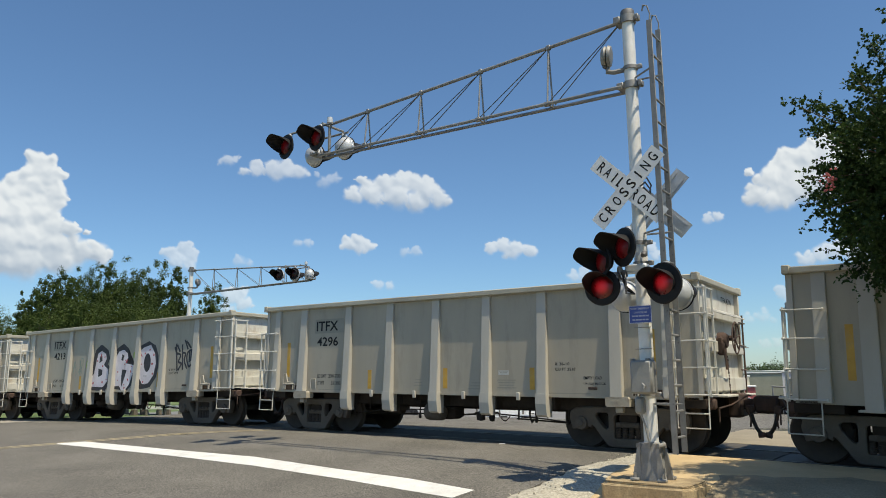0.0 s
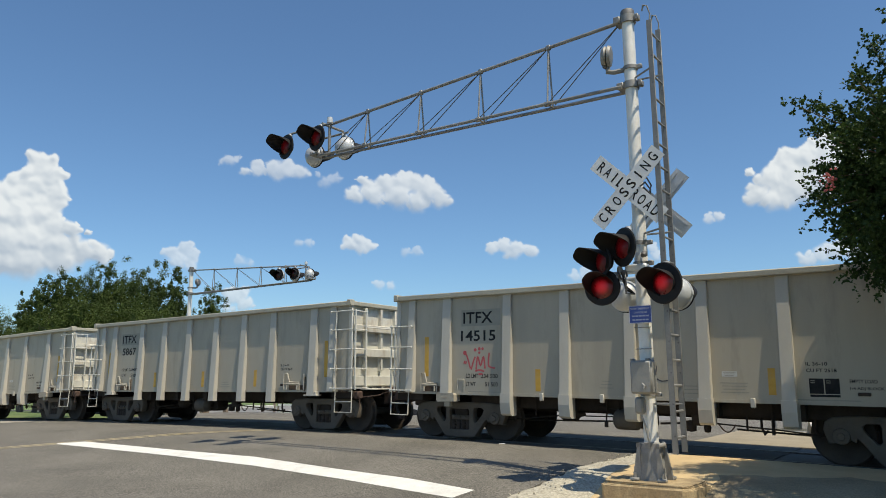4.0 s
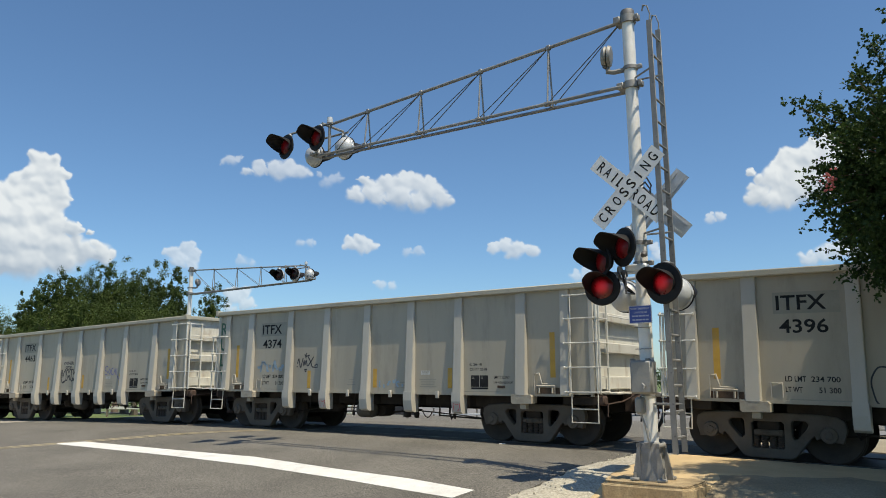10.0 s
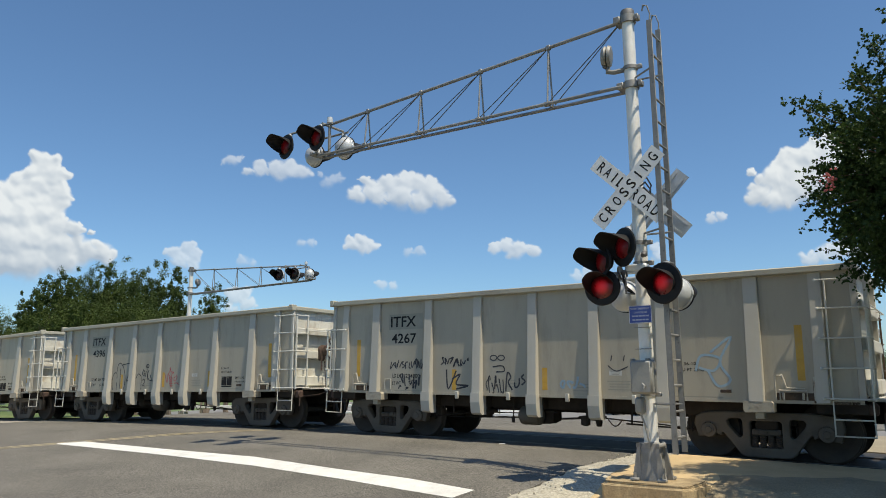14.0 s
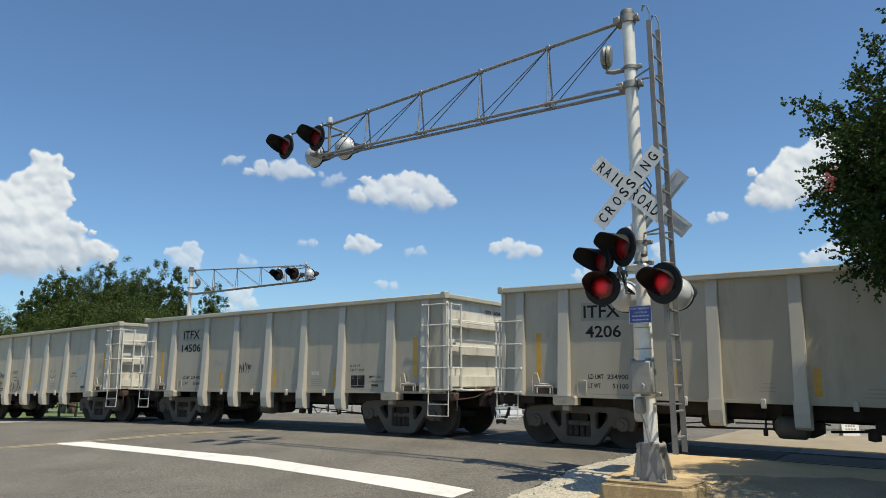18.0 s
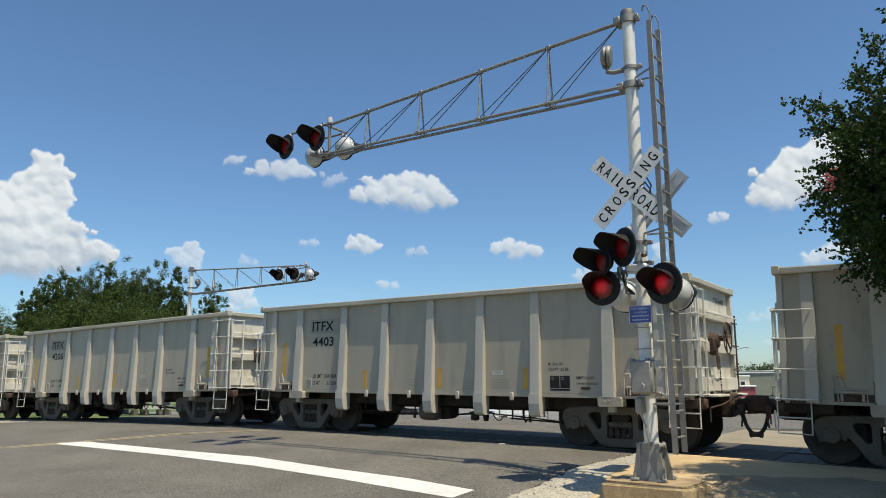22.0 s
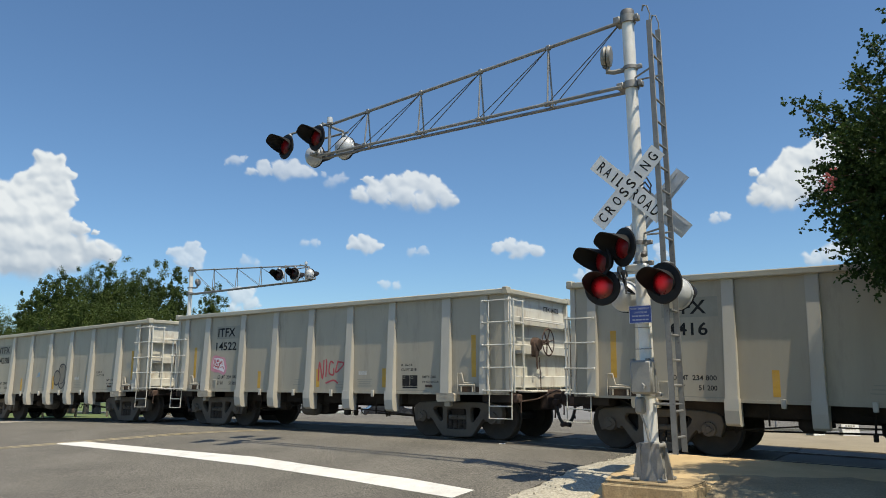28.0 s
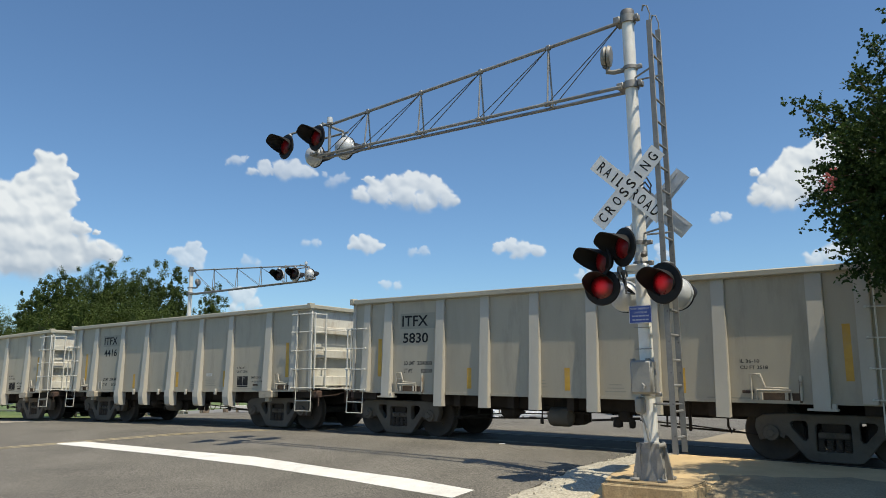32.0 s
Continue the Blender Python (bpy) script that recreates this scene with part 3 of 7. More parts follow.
def filled(name, outlines, depth, mat, bevel=0.012):
    """A plate in the x-z plane with holes: the first outline is the rim, the others are cut out."""
    cu = bpy.data.curves.new(name, "CURVE")
    cu.dimensions = "2D"
    cu.fill_mode = "BOTH"
    cu.extrude = depth / 2 - bevel
    cu.bevel_depth = bevel
    cu.bevel_resolution = 1
    for pts in outlines:
        sp = cu.splines.new("POLY")
        sp.points.add(len(pts) - 1)
        for p, (x, z) in zip(sp.points, pts):
            p.co = (x, z, 0, 1)
        sp.use_cyclic_u = True
    ob = bpy.data.objects.new(name, cu)
    scene.collection.objects.link(ob)
    me = bpy.data.meshes.new_from_object(ob.evaluated_get(bpy.context.evaluated_depsgraph_get()))
    bpy.data.objects.remove(ob)
    bpy.data.curves.remove(cu)
    me.transform(Matrix.Rotation(radians(90), 4, "X"))
    me.materials.clear()
    me.materials.append(mat)
    me.shade_smooth()
    me.set_sharp_from_angle(angle=radians(40))
    return me


def sideframe_mesh():
    rim = [(0.40, 0.12), (0.60, 0.38), (0.655, 0.44), (0.70, 0.445), (0.715, 0.40), (0.755, 0.42), (0.765, 0.54), (0.99, 0.54), (0.99, 0.37), (1.06, 0.36),
           (1.115, 0.55), (1.09, 0.66), (1.00, 0.715), (0.82, 0.735), (0.62, 0.745)]
    low = [(0.36, 0.085), (0.28, 0.07)]
    outline = [(-x, z) for x, z in reversed(rim)] + [(-x, z) for x, z in low] + [(x, z) for x, z in reversed(low)] + rim
    tri = [(0.335, 0.61), (0.36, 0.668), (0.42, 0.678), (0.57, 0.672), (0.625, 0.615), (0.60, 0.53), (0.44, 0.345), (0.38, 0.335), (0.335, 0.39)]
    win = [(-0.265, 0.60), (-0.22, 0.645), (0.22, 0.645), (0.265, 0.60), (0.265, 0.21), (0.23, 0.18), (-0.23, 0.18), (-0.265, 0.21)]
    return filled("sideframe", [outline, tri, [(-x, z) for x, z in tri], win], 0.17, truck_mat, 0.022)


def spring_mesh():
    bm = bmesh.new()
    lathe(bm, [(0.03, -0.105)] + [(0.047 if k % 2 else 0.060, -0.105 + 0.015 * k) for k in range(15)] + [(0.03, 0.105)], Matrix(), 12)
    return mesh_of("spring", bm, wheel_mat)


def bolster_end_mesh():
    bm = bmesh.new()
    box(bm, (0, 0, 0.445), (0.45, 0.14, 0.095), None, 0.02)
    for k in (-0.14, 0.0, 0.14):
        tube(bm, (k, -0.095, 0.455), (k, -0.07, 0.455), 0.024, 8)
    return mesh_of("bolster_end", bm, truck_mat)


def bearing_mesh():
    bm = bmesh.new()
    lathe(bm, [(0.0, 0.12), (0.05, 0.12), (0.06, 0.10), (0.115, 0.09), (0.125, 0.06), (0.125, -0.05), (0.0, -0.05)], Matrix.Rotation(radians(90), 4, "X"), 18)
    bmesh.ops.recalc_face_normals(bm, faces=bm.faces)
    for k in range(3):
        a = k * 2.094
        box(bm, (0.07 * math.cos(a), -0.105, 0.07 * math.sin(a)), (0.03, 0.02, 0.03))
    return mesh_of("bearing_cap", bm, truck_mat)


def bolster_mesh():
    bm = bmesh.new()
    box(bm, (0, 0, 0.56), (0.34, 2.1, 0.16), None, 0.02)
    box(bm, (0, 0, 0.68), (0.5, 0.5, 0.12), None, 0.02)
    for k in (-1, 1):
        tube(bm, (k * 0.42, -0.75, 0.40), (k * 0.42, 0.75, 0.40), 0.04, 8)
        for j in (-1, 1):
            box(bm, (k * 0.43, j * 0.77, 0.42), (0.06, 0.12, 0.28), None, 0.01)
        box(bm, (k * 0.30, 0, 0.34), (0.10, 1.7, 0.22), None, 0.02)
        tube(bm, (k * 0.35, -0.3, 0.55), (k * 0.5, 0.2, 0.25), 0.03, 6)
    box(bm, (0, 0, 0.38), (0.16, 1.3, 0.30), None, 0.03)
    return mesh_of("bolster", bm, under_dark)


WHEELSET, SIDEFRAME, SPRINGS, BEARING, BOLSTER = wheelset_mesh(), sideframe_mesh(), spring_mesh(), bearing_mesh(), bolster_mesh()
BOLSTER_END = bolster_end_mesh()


def truck(parent, x):
    tr = part("truck", BOLSTER, None, parent, "dusty cast-steel truck with two wheelsets", pose(x, 0, 0))
    for sgn in (-1, 1):
        part("sideframe", SIDEFRAME, None, tr, m=pose(0, sgn * 1.02, 0))
        part("bolster_end", BOLSTER_END, None, tr, m=pose(0, sgn * 1.01, 0, 0, 0, 0 if sgn < 0 else 180))
        for sx in (-0.185, -0.062, 0.062, 0.185):
            part("spring", SPRINGS, None, tr, m=pose(sx, sgn * 1.03, 0.295))
        for k in (-1, 1):
            part("bearing_cap", BEARING, None, tr, m=pose(k * AXLE, sgn * 1.06, R_WHEEL, 0, 0, 0 if sgn < 0 else 180))
    for k in (-1, 1):
        part("wheelset", WHEELSET, None, tr, "rust-brown steel wheels on an axle", pose(k * AXLE, 0, R_WHEEL))
    return tr


def post_mesh(width, bottom, foot, mat):
    bm = bmesh.new()
    w = width / 2
    k = (2.945 - bottom) / (2.945 - 0.93)
    yb = -1.455 - 0.095 * min(k, 1.0)
    # tapered post, deeper towards the floor
    prism(bm, [(Y_SHEET + 0.004, 2.945), (-1.455, 2.945), (yb, bottom), (Y_SHEET + 0.004, bottom)], "x", -w, w)
    es = [e for e in bm.edges if all(v.co.y < -1.45 for v in e.verts) and abs(e.verts[0].co.z - e.verts[1].co.z) > 0.5]
    bmesh.ops.bevel(bm, geom=es, offset=0.010, segments=2, affect="EDGES")
    if foot:
        prism(bm, [(-1.30, 0.985), (-1.568, 0.985), (-1.572, 0.80), (-1.535, 0.59), (-1.46, 0.55), (-1.30, 0.55)], "x", -w - 0.012, w + 0.012)
    return mesh_of("side_post", bm, mat, False)


def wagon_body(kind):
    """One gondola: kind 'a' has footed posts, kind 'b' straight ones."""
    wg = thing("gondola_wagon", pose(0, 0, 0), "pale grey steel gondola wagon rolling on the track", "wagon", "gondola wagons of the train")
    for sgn, nm in ((1, "side_wall"), (-1, "side_wall")):
        bm = bmesh.new()
        y = sgn * (Y_SHEET + 0.015)
        box(bm, (0, y, 1.94), (LENGTH - 0.08, 0.03, 2.02))
        # lower edge strip
        box(bm, (0, sgn * -1.418, 0.95), (LENGTH - 0.9, 0.02, 0.05))
        part(nm, bm, wagon_paint, wg, "pale grey painted steel side sheet")
    bm = bmesh.new()
    for sgn in (-1, 1):
        box(bm, (0, sgn * 1.455, 2.995), (LENGTH + 0.04, 0.15, 0.108), None, 0.016)
        box(bm, (sgn * (HALF - 0.055), 0, 2.993), (0.17, 2.76, 0.102), None, 0.014)
        for k in (-1, 1):
            box(bm, (sgn * (HALF - 0.03), k * 1.458, 3.005), (0.12, 0.17, 0.145), None, 0.012)
    part("top_rim", bm, rim_paint, wg, "rust-flecked grey steel top rim")
    # floor and underframe
    bm = bmesh.new()
    box(bm, (0, 0, 0.99), (LENGTH - 0.12, 2.80, 0.06))
    part("floor", bm, under_dark, wg)
    bm = bmesh.new()
    box(bm, (0, 0, 0.78), (LENGTH + 0.5, 0.36, 0.36), None, 0.01)
    for x in (-2.6, -1.3, 0, 1.3, 2.6):
        box(bm, (x, 0, 0.82), (0.14, 2.6, 0.26))
    part("centre_sill", bm, under_dark, wg, "grimy black centre sill and cross-bearers")
    for sgn in (-1, 1):
        bm = bmesh.new()
        box(bm, (0, sgn * 1.05, 0.82), (LENGTH - 3.6, 0.05, 0.26))
        part("stringer", bm, under_dark, wg)
        bm = bmesh.new()
        box(bm, (0, sgn * 1.36, 0.945), (LENGTH - 0.2, 0.1, 0.045))
        part("side_sill", bm, rust_dark, wg, "dark rusty side sill under the sheet")
    for sx in (-1, 1):
        bm = bmesh.new()
        box(bm, (sx * (HALF - 0.35), 0, 0.86), (0.7, 2.7, 0.16), None, 0.01)
        part("end_sill", bm, under_dark, wg)
    # posts
    if kind == "a":
        xs = [(0, 0.20, 0.93, 1), (-1.28, 0.20, 0.93, 1), (1.28, 0.20, 0.93, 1), (-2.55, 0.20, 0.93, 1), (2.55, 0.20, 0.93, 1),
              (-4.04, 0.225, 0.95, 0), (4.04, 0.225, 0.95, 0), (-4.99, 0.185, 0.95, 0), (4.99, 0.185, 0.95, 0)]
    else:
        xs = [(-0.6, 0.22, 0.69, 0), (0.6, 0.22, 0.69, 0), (-1.75, 0.22, 0.69, 0), (1.75, 0.22, 0.69, 0), (-2.88, 0.22, 0.69, 0), (2.88, 0.22, 0.69, 0),
              (-4.33, 0.24, 0.84, 0), (4.33, 0.24, 0.84, 0), (-4.97, 0.2, 0.95, 0), (4.97, 0.2, 0.95, 0)]
    cache = {}
    for (x, w, b, f) in xs:
        if (w, b, f) not in cache:
            cache[w, b, f] = post_mesh(w, b, f, wagon_post)
        for turn in (0, 180):
            part("side_post", cache[w, b, f], None, wg, m=pose(x + SHIFT, 0, 0, 0, 0, turn))
    # bolster brackets, tabs, crank rests
    bm = bmesh.new()
    if kind == "a":
        prism(bm, [(-0.20, 0.955), (0.22, 0.955), (0.25, 0.92), (0.25, 0.79), (-0.17, 0.775), (-0.20, 0.81)], "y", -1.545, -1.30)
        box(bm, (0.03, -1.42, 0.73), (0.14, 0.12, 0.10), None, 0.01)
        for k in (-0.08, 0.02):
            tube(bm, (k, -1.552, 0.88), (k, -1.54, 0.88), 0.018, 6)
    else:
        box(bm, (0, -1.45, 0.85), (0.42, 0.2, 0.035), None, 0.006)
        box(bm, (0.16, -1.47, 0.89), (0.06, 0.14, 0.10), None, 0.006)
    brk = mesh_of("bolster_bracket", bm, rusty if kind == "a" else wagon_post)
    bx = 4.04 if kind == "a" else 4.33
    for x in (-bx, bx):
        part("bolster_bracket", brk, None, wg, "rust-stained bolster bracket" if kind == "a" else "", pose(x + SHIFT, 0, 0))
        part("bolster_bracket", brk, None, wg, "rust-stained bolster bracket" if kind == "a" else "", pose(x, 0, 0, 0, 0, 180))
    bm = bmesh.new()
    box(bm, (0, -1.462, 0.93), (0.075, 0.05, 0.15), None, 0.01)
    tab = mesh_of("hinge_tab", bm, wagon_post)
    if kind == "a":
        for x in (-1.85, -0.62, 0.66, 1.95):
            part("hinge_tab", tab, None, wg, m=pose(x, 0, 0))
    bm = bmesh.new()
    pipe(bm, [(0, -1.455, 0.98), (0, -1.455, 1.36), (0.10, -1.455, 1.36), (0.16, -1.455, 1.16), (0.42, -1.455, 1.15)], 0.013)
    pipe(bm, [(0.07, -1.49, 0.98), (0.07, -1.49, 1.12), (0.45, -1.49, 1.12), (0.45, -1.49, 0.98)], 0.014)
    pipe(bm, [(0.12, -1.50, 0.985), (0.12, -1.50, 1.09)], 0.02)
    pipe(bm, [(0.40, -1.50, 0.985), (0.40, -1.50, 1.09)], 0.02)
    tube(bm, (0.56, -1.47, 0.98), (0.56, -1.47, 1.34), 0.016, 6)
    rest = mesh_of("crank_rest", bm, crank_paint)
    bm = bmesh.new()
    box(bm, (0.28, Y_SHEET - 0.004, 1.03), (0.56, 0.010, 0.12), None, 0.003)
    box(bm, (0.55, Y_SHEET - 0.010, 1.12), (0.035, 0.024, 0.36), None, 0.004)
    soot = mesh_of("backing_plate", bm, rust_dark)
    for x in ((-4.78, 4.26) if kind == "a" else (-3.98, 3.42)):
        cr_ = part("crank_rest", rest, None, wg, "rust-stained crank rest of bent bar", pose(x, 0, 0))
        if kind == "b":
            cr_.matrix_basis = pose(x - 0.16, 0, -0.06) @ Matrix.Diagonal((1.3, 1, 1.06, 1))
        part("backing_plate", soot, None, wg, "dark rusty plate behind the crank rest", pose(x, 0, 0))
    # side ladders: five rungs at one end, four at the other, and stirrup steps
    for sx, rungs in ((1, (2.81, 2.37, 1.915, 1.465, 1.015)), (-1, (2.365, 1.917, 1.447, 0.99))):
        x0, x1 = (4.95, 5.62) if sx > 0 else (-5.56, -4.98)
        bm = bmesh.new()
        xr = 5.60 if sx > 0 else -5.55
        box(bm, (xr, -1.545, 1.92 if sx > 0 else 1.68), (0.032, 0.03, 1.86 if sx > 0 else 1.46), None, 0.004)
        lad = part("side_ladder", bm, rung_paint, wg, "pale grey steel grab irons")
        if sx > 0:
            bm = bmesh.new()
            tube(bm, (5.07, -1.50, 2.81), (5.07, -1.56, 1.0), 0.013, 6)
            part("stile", bm, rung_paint, lad)
        bm = bmesh.new()
        tube(bm, (x0, -1.57, 0), (x1, -1.57, 0), 0.0115, 6)
        for x in (x0, x1):
            box(bm, (x, -1.57, 0), (0.035, 0.035, 0.04), None, 0.006)
        for x in (x0 + 0.03, x1 - 0.12 if sx > 0 else x1 - 0.03):
            tube(bm, (x, -1.57, 0), (x, -1.43, 0), 0.011, 6)
        rung = mesh_of("rung", bm, rung_paint)
        for z in rungs:
            part("rung", rung, None, lad, m=pose(0, 0, z))
        bm = bmesh.new()
        xa, xb = (5.06, 5.58) if sx > 0 else (-5.56, -5.08)
        pipe(bm, [(xa, -1.5, 0.98), (xa, -1.52, 0.47), (xb, -1.52, 0.47), (xb, -1.5, 0.98)], 0.011)
        tube(bm, (xa, -1.52, 0.71), (xb, -1.52, 0.71), 0.012, 6)
        part("stirrup_step", bm, wagon_end, wg, "bent steel stirrup step")
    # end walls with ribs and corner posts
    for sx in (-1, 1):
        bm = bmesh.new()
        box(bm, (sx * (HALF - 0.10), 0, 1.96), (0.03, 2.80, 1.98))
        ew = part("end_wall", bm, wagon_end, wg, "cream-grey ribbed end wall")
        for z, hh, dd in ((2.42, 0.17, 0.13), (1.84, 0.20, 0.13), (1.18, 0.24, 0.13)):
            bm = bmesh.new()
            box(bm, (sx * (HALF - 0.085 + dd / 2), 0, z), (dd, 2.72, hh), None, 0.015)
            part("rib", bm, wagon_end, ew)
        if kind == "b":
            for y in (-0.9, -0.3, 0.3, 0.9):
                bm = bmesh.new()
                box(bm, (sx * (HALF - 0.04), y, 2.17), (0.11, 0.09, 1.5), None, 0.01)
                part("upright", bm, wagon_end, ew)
        for y in (-1.40, 1.40):
            bm = bmesh.new()
            box(bm, (sx * (HALF - 0.05), y, 1.965), (0.10, 0.07, 1.95), None, 0.008)
            part("corner_post", bm, wagon_post, ew)
        off = HALF + (0.10 if sx > 0 else 0.045)
        rungs = (2.81, 2.37, 1.915, 1.465, 1.015) if sx > 0 else (2.365, 1.917, 1.447, 0.99)
        lad = None
        for y in (-1.42, -1.02):
            bm = bmesh.new()
            box(bm, (sx * off, y, 1.91 if sx > 0 else 1.68), (0.03, 0.035, 1.86 if sx > 0 else 1.46))
            if lad:
                part("stile", bm, rung_paint, lad)
            else:
                lad = part("end_ladder", bm, rung_paint, wg, "pale grey steel end ladder")
        bm = bmesh.new()
        tube(bm, (sx * (off + 0.01), -1.44, 0), (sx * (off + 0.01), -0.98, 0), 0.013, 6)
        tube(bm, (sx * (HALF - 0.1), -1.42, 0), (sx * (off + 0.01), -1.42, 0), 0.011, 6)
        rung = mesh_of("rung", bm, rung_paint)
        for z in rungs:
            part("rung", rung, None, lad, m=pose(0, 0, z))
        bm = bmesh.new()
        box(bm, (sx * (HALF + 0.035), 1.43, 1.75), (0.03, 0.04, 1.55))
        far_ = part("corner_ladder", bm, rust_dark, wg, "dark rusty ladder at the far corner")
        bm = bmesh.new()
        tube(bm, (sx * (HALF + 0.05), 1.08, 0), (sx * (HALF + 0.05), 1.56, 0), 0.013, 6)
        rung = mesh_of("rung", bm, rust_dark)
        for z in (2.365, 1.917, 1.447, 1.0):
            part("rung", rung, None, far_, m=pose(0, 0, z))
        bm = bmesh.new()
        tube(bm, (sx * (HALF + 0.11), -1.0, 2.44), (sx * (HALF + 0.11), 1.3, 2.44), 0.013, 6)
        for y in (-0.9, -0.1, 0.7, 1.3):
            tube(bm, (sx * (HALF - 0.05), y, 2.44), (sx * (HALF + 0.11), y, 2.44), 0.011, 6)
        part("hand_rail", bm, rung_paint, wg, "pale grey steel hand rail across the end")
        bm = bmesh.new()
        box(bm, (sx * (HALF + 0.12), 0, 0.99), (0.32, 2.1, 0.04), None, 0.008)
        for y in (-0.85, -0.25, 0.35, 0.9):
            box(bm, (sx * (HALF + 0.0), y, 1.06), (0.03, 0.03, 0.14))
        part("end_platform", bm, wagon_end, wg, "worn steel end platform")
        # coupler with knuckle, pin lifter and air hose
        bm = bmesh.new()
        box(bm, (sx * (HALF + 0.30), 0, 0.84), (0.75, 0.17, 0.18), None, 0.02)
        box(bm, (sx * (HALF + 0.60), 0.03, 0.84), (0.26, 0.34, 0.30), None, 0.05)
        box(bm, (sx * (HALF + 0.20), 0, 0.82), (0.20, 0.66, 0.40), None, 0.03)
        part("coupler", bm, coupler_mat, wg, "dark rusty knuckle coupler")
        bm = bmesh.new()
        pts = []
        for i in range(9):
            u = i / 8
            pts.append((sx * (HALF + 0.46 + 0.205 * u ** 1.6), -0.30 - 0.02 * u, 0.78 - 0.44 * math.sin(u * math.pi / 2)))
        pipe(bm, pts, 0.033, 8)
        hose = part("air_hose", bm, rubber, wg, "black rubber air hose")
        bm = bmesh.new()
        tube(bm, pts[-1], (pts[-1][0] - sx * 0.10, pts[-1][1], pts[-1][2] - 0.02), 0.045, 8)
        part("hose_head", bm, coupler_mat, hose)
        bm = bmesh.new()
        pipe(bm, [(sx * (HALF + 0.40), -0.34, 0.80), (sx * (HALF + 0.47), -0.36, 0.60), (sx * (HALF + 0.45), -0.35, 0.46)], 0.018, 6)
        part("drain_pipe", bm, coupler_mat, hose)
        bm = bmesh.new()
        box(bm, (sx * (HALF + 0.45), -0.28, 0.76), (0.12, 0.14, 0.14), None, 0.02)
        part("angle_cock", bm, coupler_mat, hose)
        bm = bmesh.new()
        pipe(bm, [(sx * (HALF + 0.2), -1.35, 0.80), (sx * (HALF + 0.24), -0.7, 0.84), (sx * (HALF + 0.42), -0.2, 1.0), (sx * (HALF + 0.42), 0, 0.98)], 0.014)
        pipe(bm, [(sx * (HALF + 0.2), -1.35, 0.80), (sx * (HALF + 0.2), -1.36, 0.58)], 0.014)
        box(bm, (sx * (HALF + 0.04), -1.22, 0.86), (0.16, 0.20, 0.18), None, 0.03)
        part("cut_lever", bm, coupler_mat, wg, "bent steel uncoupling lever")
    # air tank, valve and rods underneath
    bm = bmesh.new()
    lathe(bm, [(0, -0.26), (0.10, -0.25), (0.17, -0.20), (0.18, -0.15), (0.18, 0.15), (0.17, 0.20), (0.10, 0.25), (0, 0.26)], Matrix.Translation((-0.28, -1.12, 0.56)) @ Matrix.Rotation(radians(90), 4, "Y"), 16)
    bmesh.ops.recalc_face_normals(bm, faces=bm.faces)
    part("air_tank", bm, tank_mat, wg, "dusty tan air brake reservoir")
    bm = bmesh.new()
    box(bm, (0.95, -0.98, 0.62), (0.22, 0.22, 0.22), None, 0.04)
    lathe(bm, [(0, 0.10), (0.07, 0.09), (0.09, 0.0), (0.09, -0.08), (0, -0.10)], Matrix.Translation((0.82, -1.02, 0.50)), 12)
    lathe(bm, [(0, 0.08), (0.05, 0.07), (0.065, 0.0), (0.05, -0.08), (0, -0.09)], Matrix.Translation((1.10, -1.04, 0.49)), 12)
    tube(bm, (0.70, -1.05, 0.56), (1.25, -1.05, 0.58), 0.025, 8)
    bmesh.ops.recalc_face_normals(bm, faces=bm.faces)
    part("brake_valve", bm, under_dark, wg)
    bm = bmesh.new()
    lathe(bm, [(0, -0.22), (0.08, -0.22), (0.13, -0.15), (0.13, 0.13), (0.05, 0.2), (0.03, 0.3), (0, 0.3)], Matrix.Translation((-1.55, -0.80, 0.60)) @ Matrix.Rotation(radians(90), 4, "Y"), 14)
    bmesh.ops.recalc_face_normals(bm, faces=bm.faces)
    part("brake_cylinder", bm, under_dark, wg)
    rods = (((-2.9, -0.95, 0.44), (-1.7, -0.9, 0.57), 0.012), ((-1.2, -0.9, 0.58), (-0.2, -1.0, 0.60), 0.012), ((1.25, -1.05, 0.56), (2.2, -1.0, 0.50), 0.013), ((2.2, -1.0, 0.50), (3.25, -0.9, 0.40), 0.012),
            ((1.75, -1.05, 0.92), (1.75, -1.08, 0.46), 0.018), ((2.15, -1.08, 0.92), (2.15, -1.08, 0.42), 0.028), ((-0.65, -1.15, 0.92), (-0.68, -1.15, 0.50), 0.016), ((-0.42, -1.15, 0.92), (-0.42, -1.15, 0.54), 0.012),
            ((-0.9, -1.10, 0.80), (0.25, -1.05, 0.62), 0.012), ((-2.15, -1.12, 0.92), (-2.15, -1.12, 0.56), 0.016), ((1.0, -1.0, 0.72), (1.5, -1.0, 0.92), 0.014))
    for p, q, r in rods:
        bm = bmesh.new()
        tube(bm, p, q, r, 6)
        part("brake_rod", bm, under_dark, wg)
    bm = bmesh.new()
    pipe(bm, [(1.30 + 0.28 * k / 8, -1.1, 0.56 - 0.13 * math.sin(math.pi * k / 8)) for k in range(9)], 0.012, 5)
    part("chain", bm, coupler_mat, wg)
    bm = bmesh.new()
    box(bm, (-0.68, -1.15, 0.47), (0.07, 0.04, 0.12), None, 0.012)
    part("hanger", bm, under_dark, wg)
    # yellow reflective strips on the near side
    bm = bmesh.new()
    box(bm, (0, Y_SHEET - 0.0005, 0), (0.11, 0.002, 1.0))
    strip = mesh_of("reflector_strip", bm, yellow_tape)
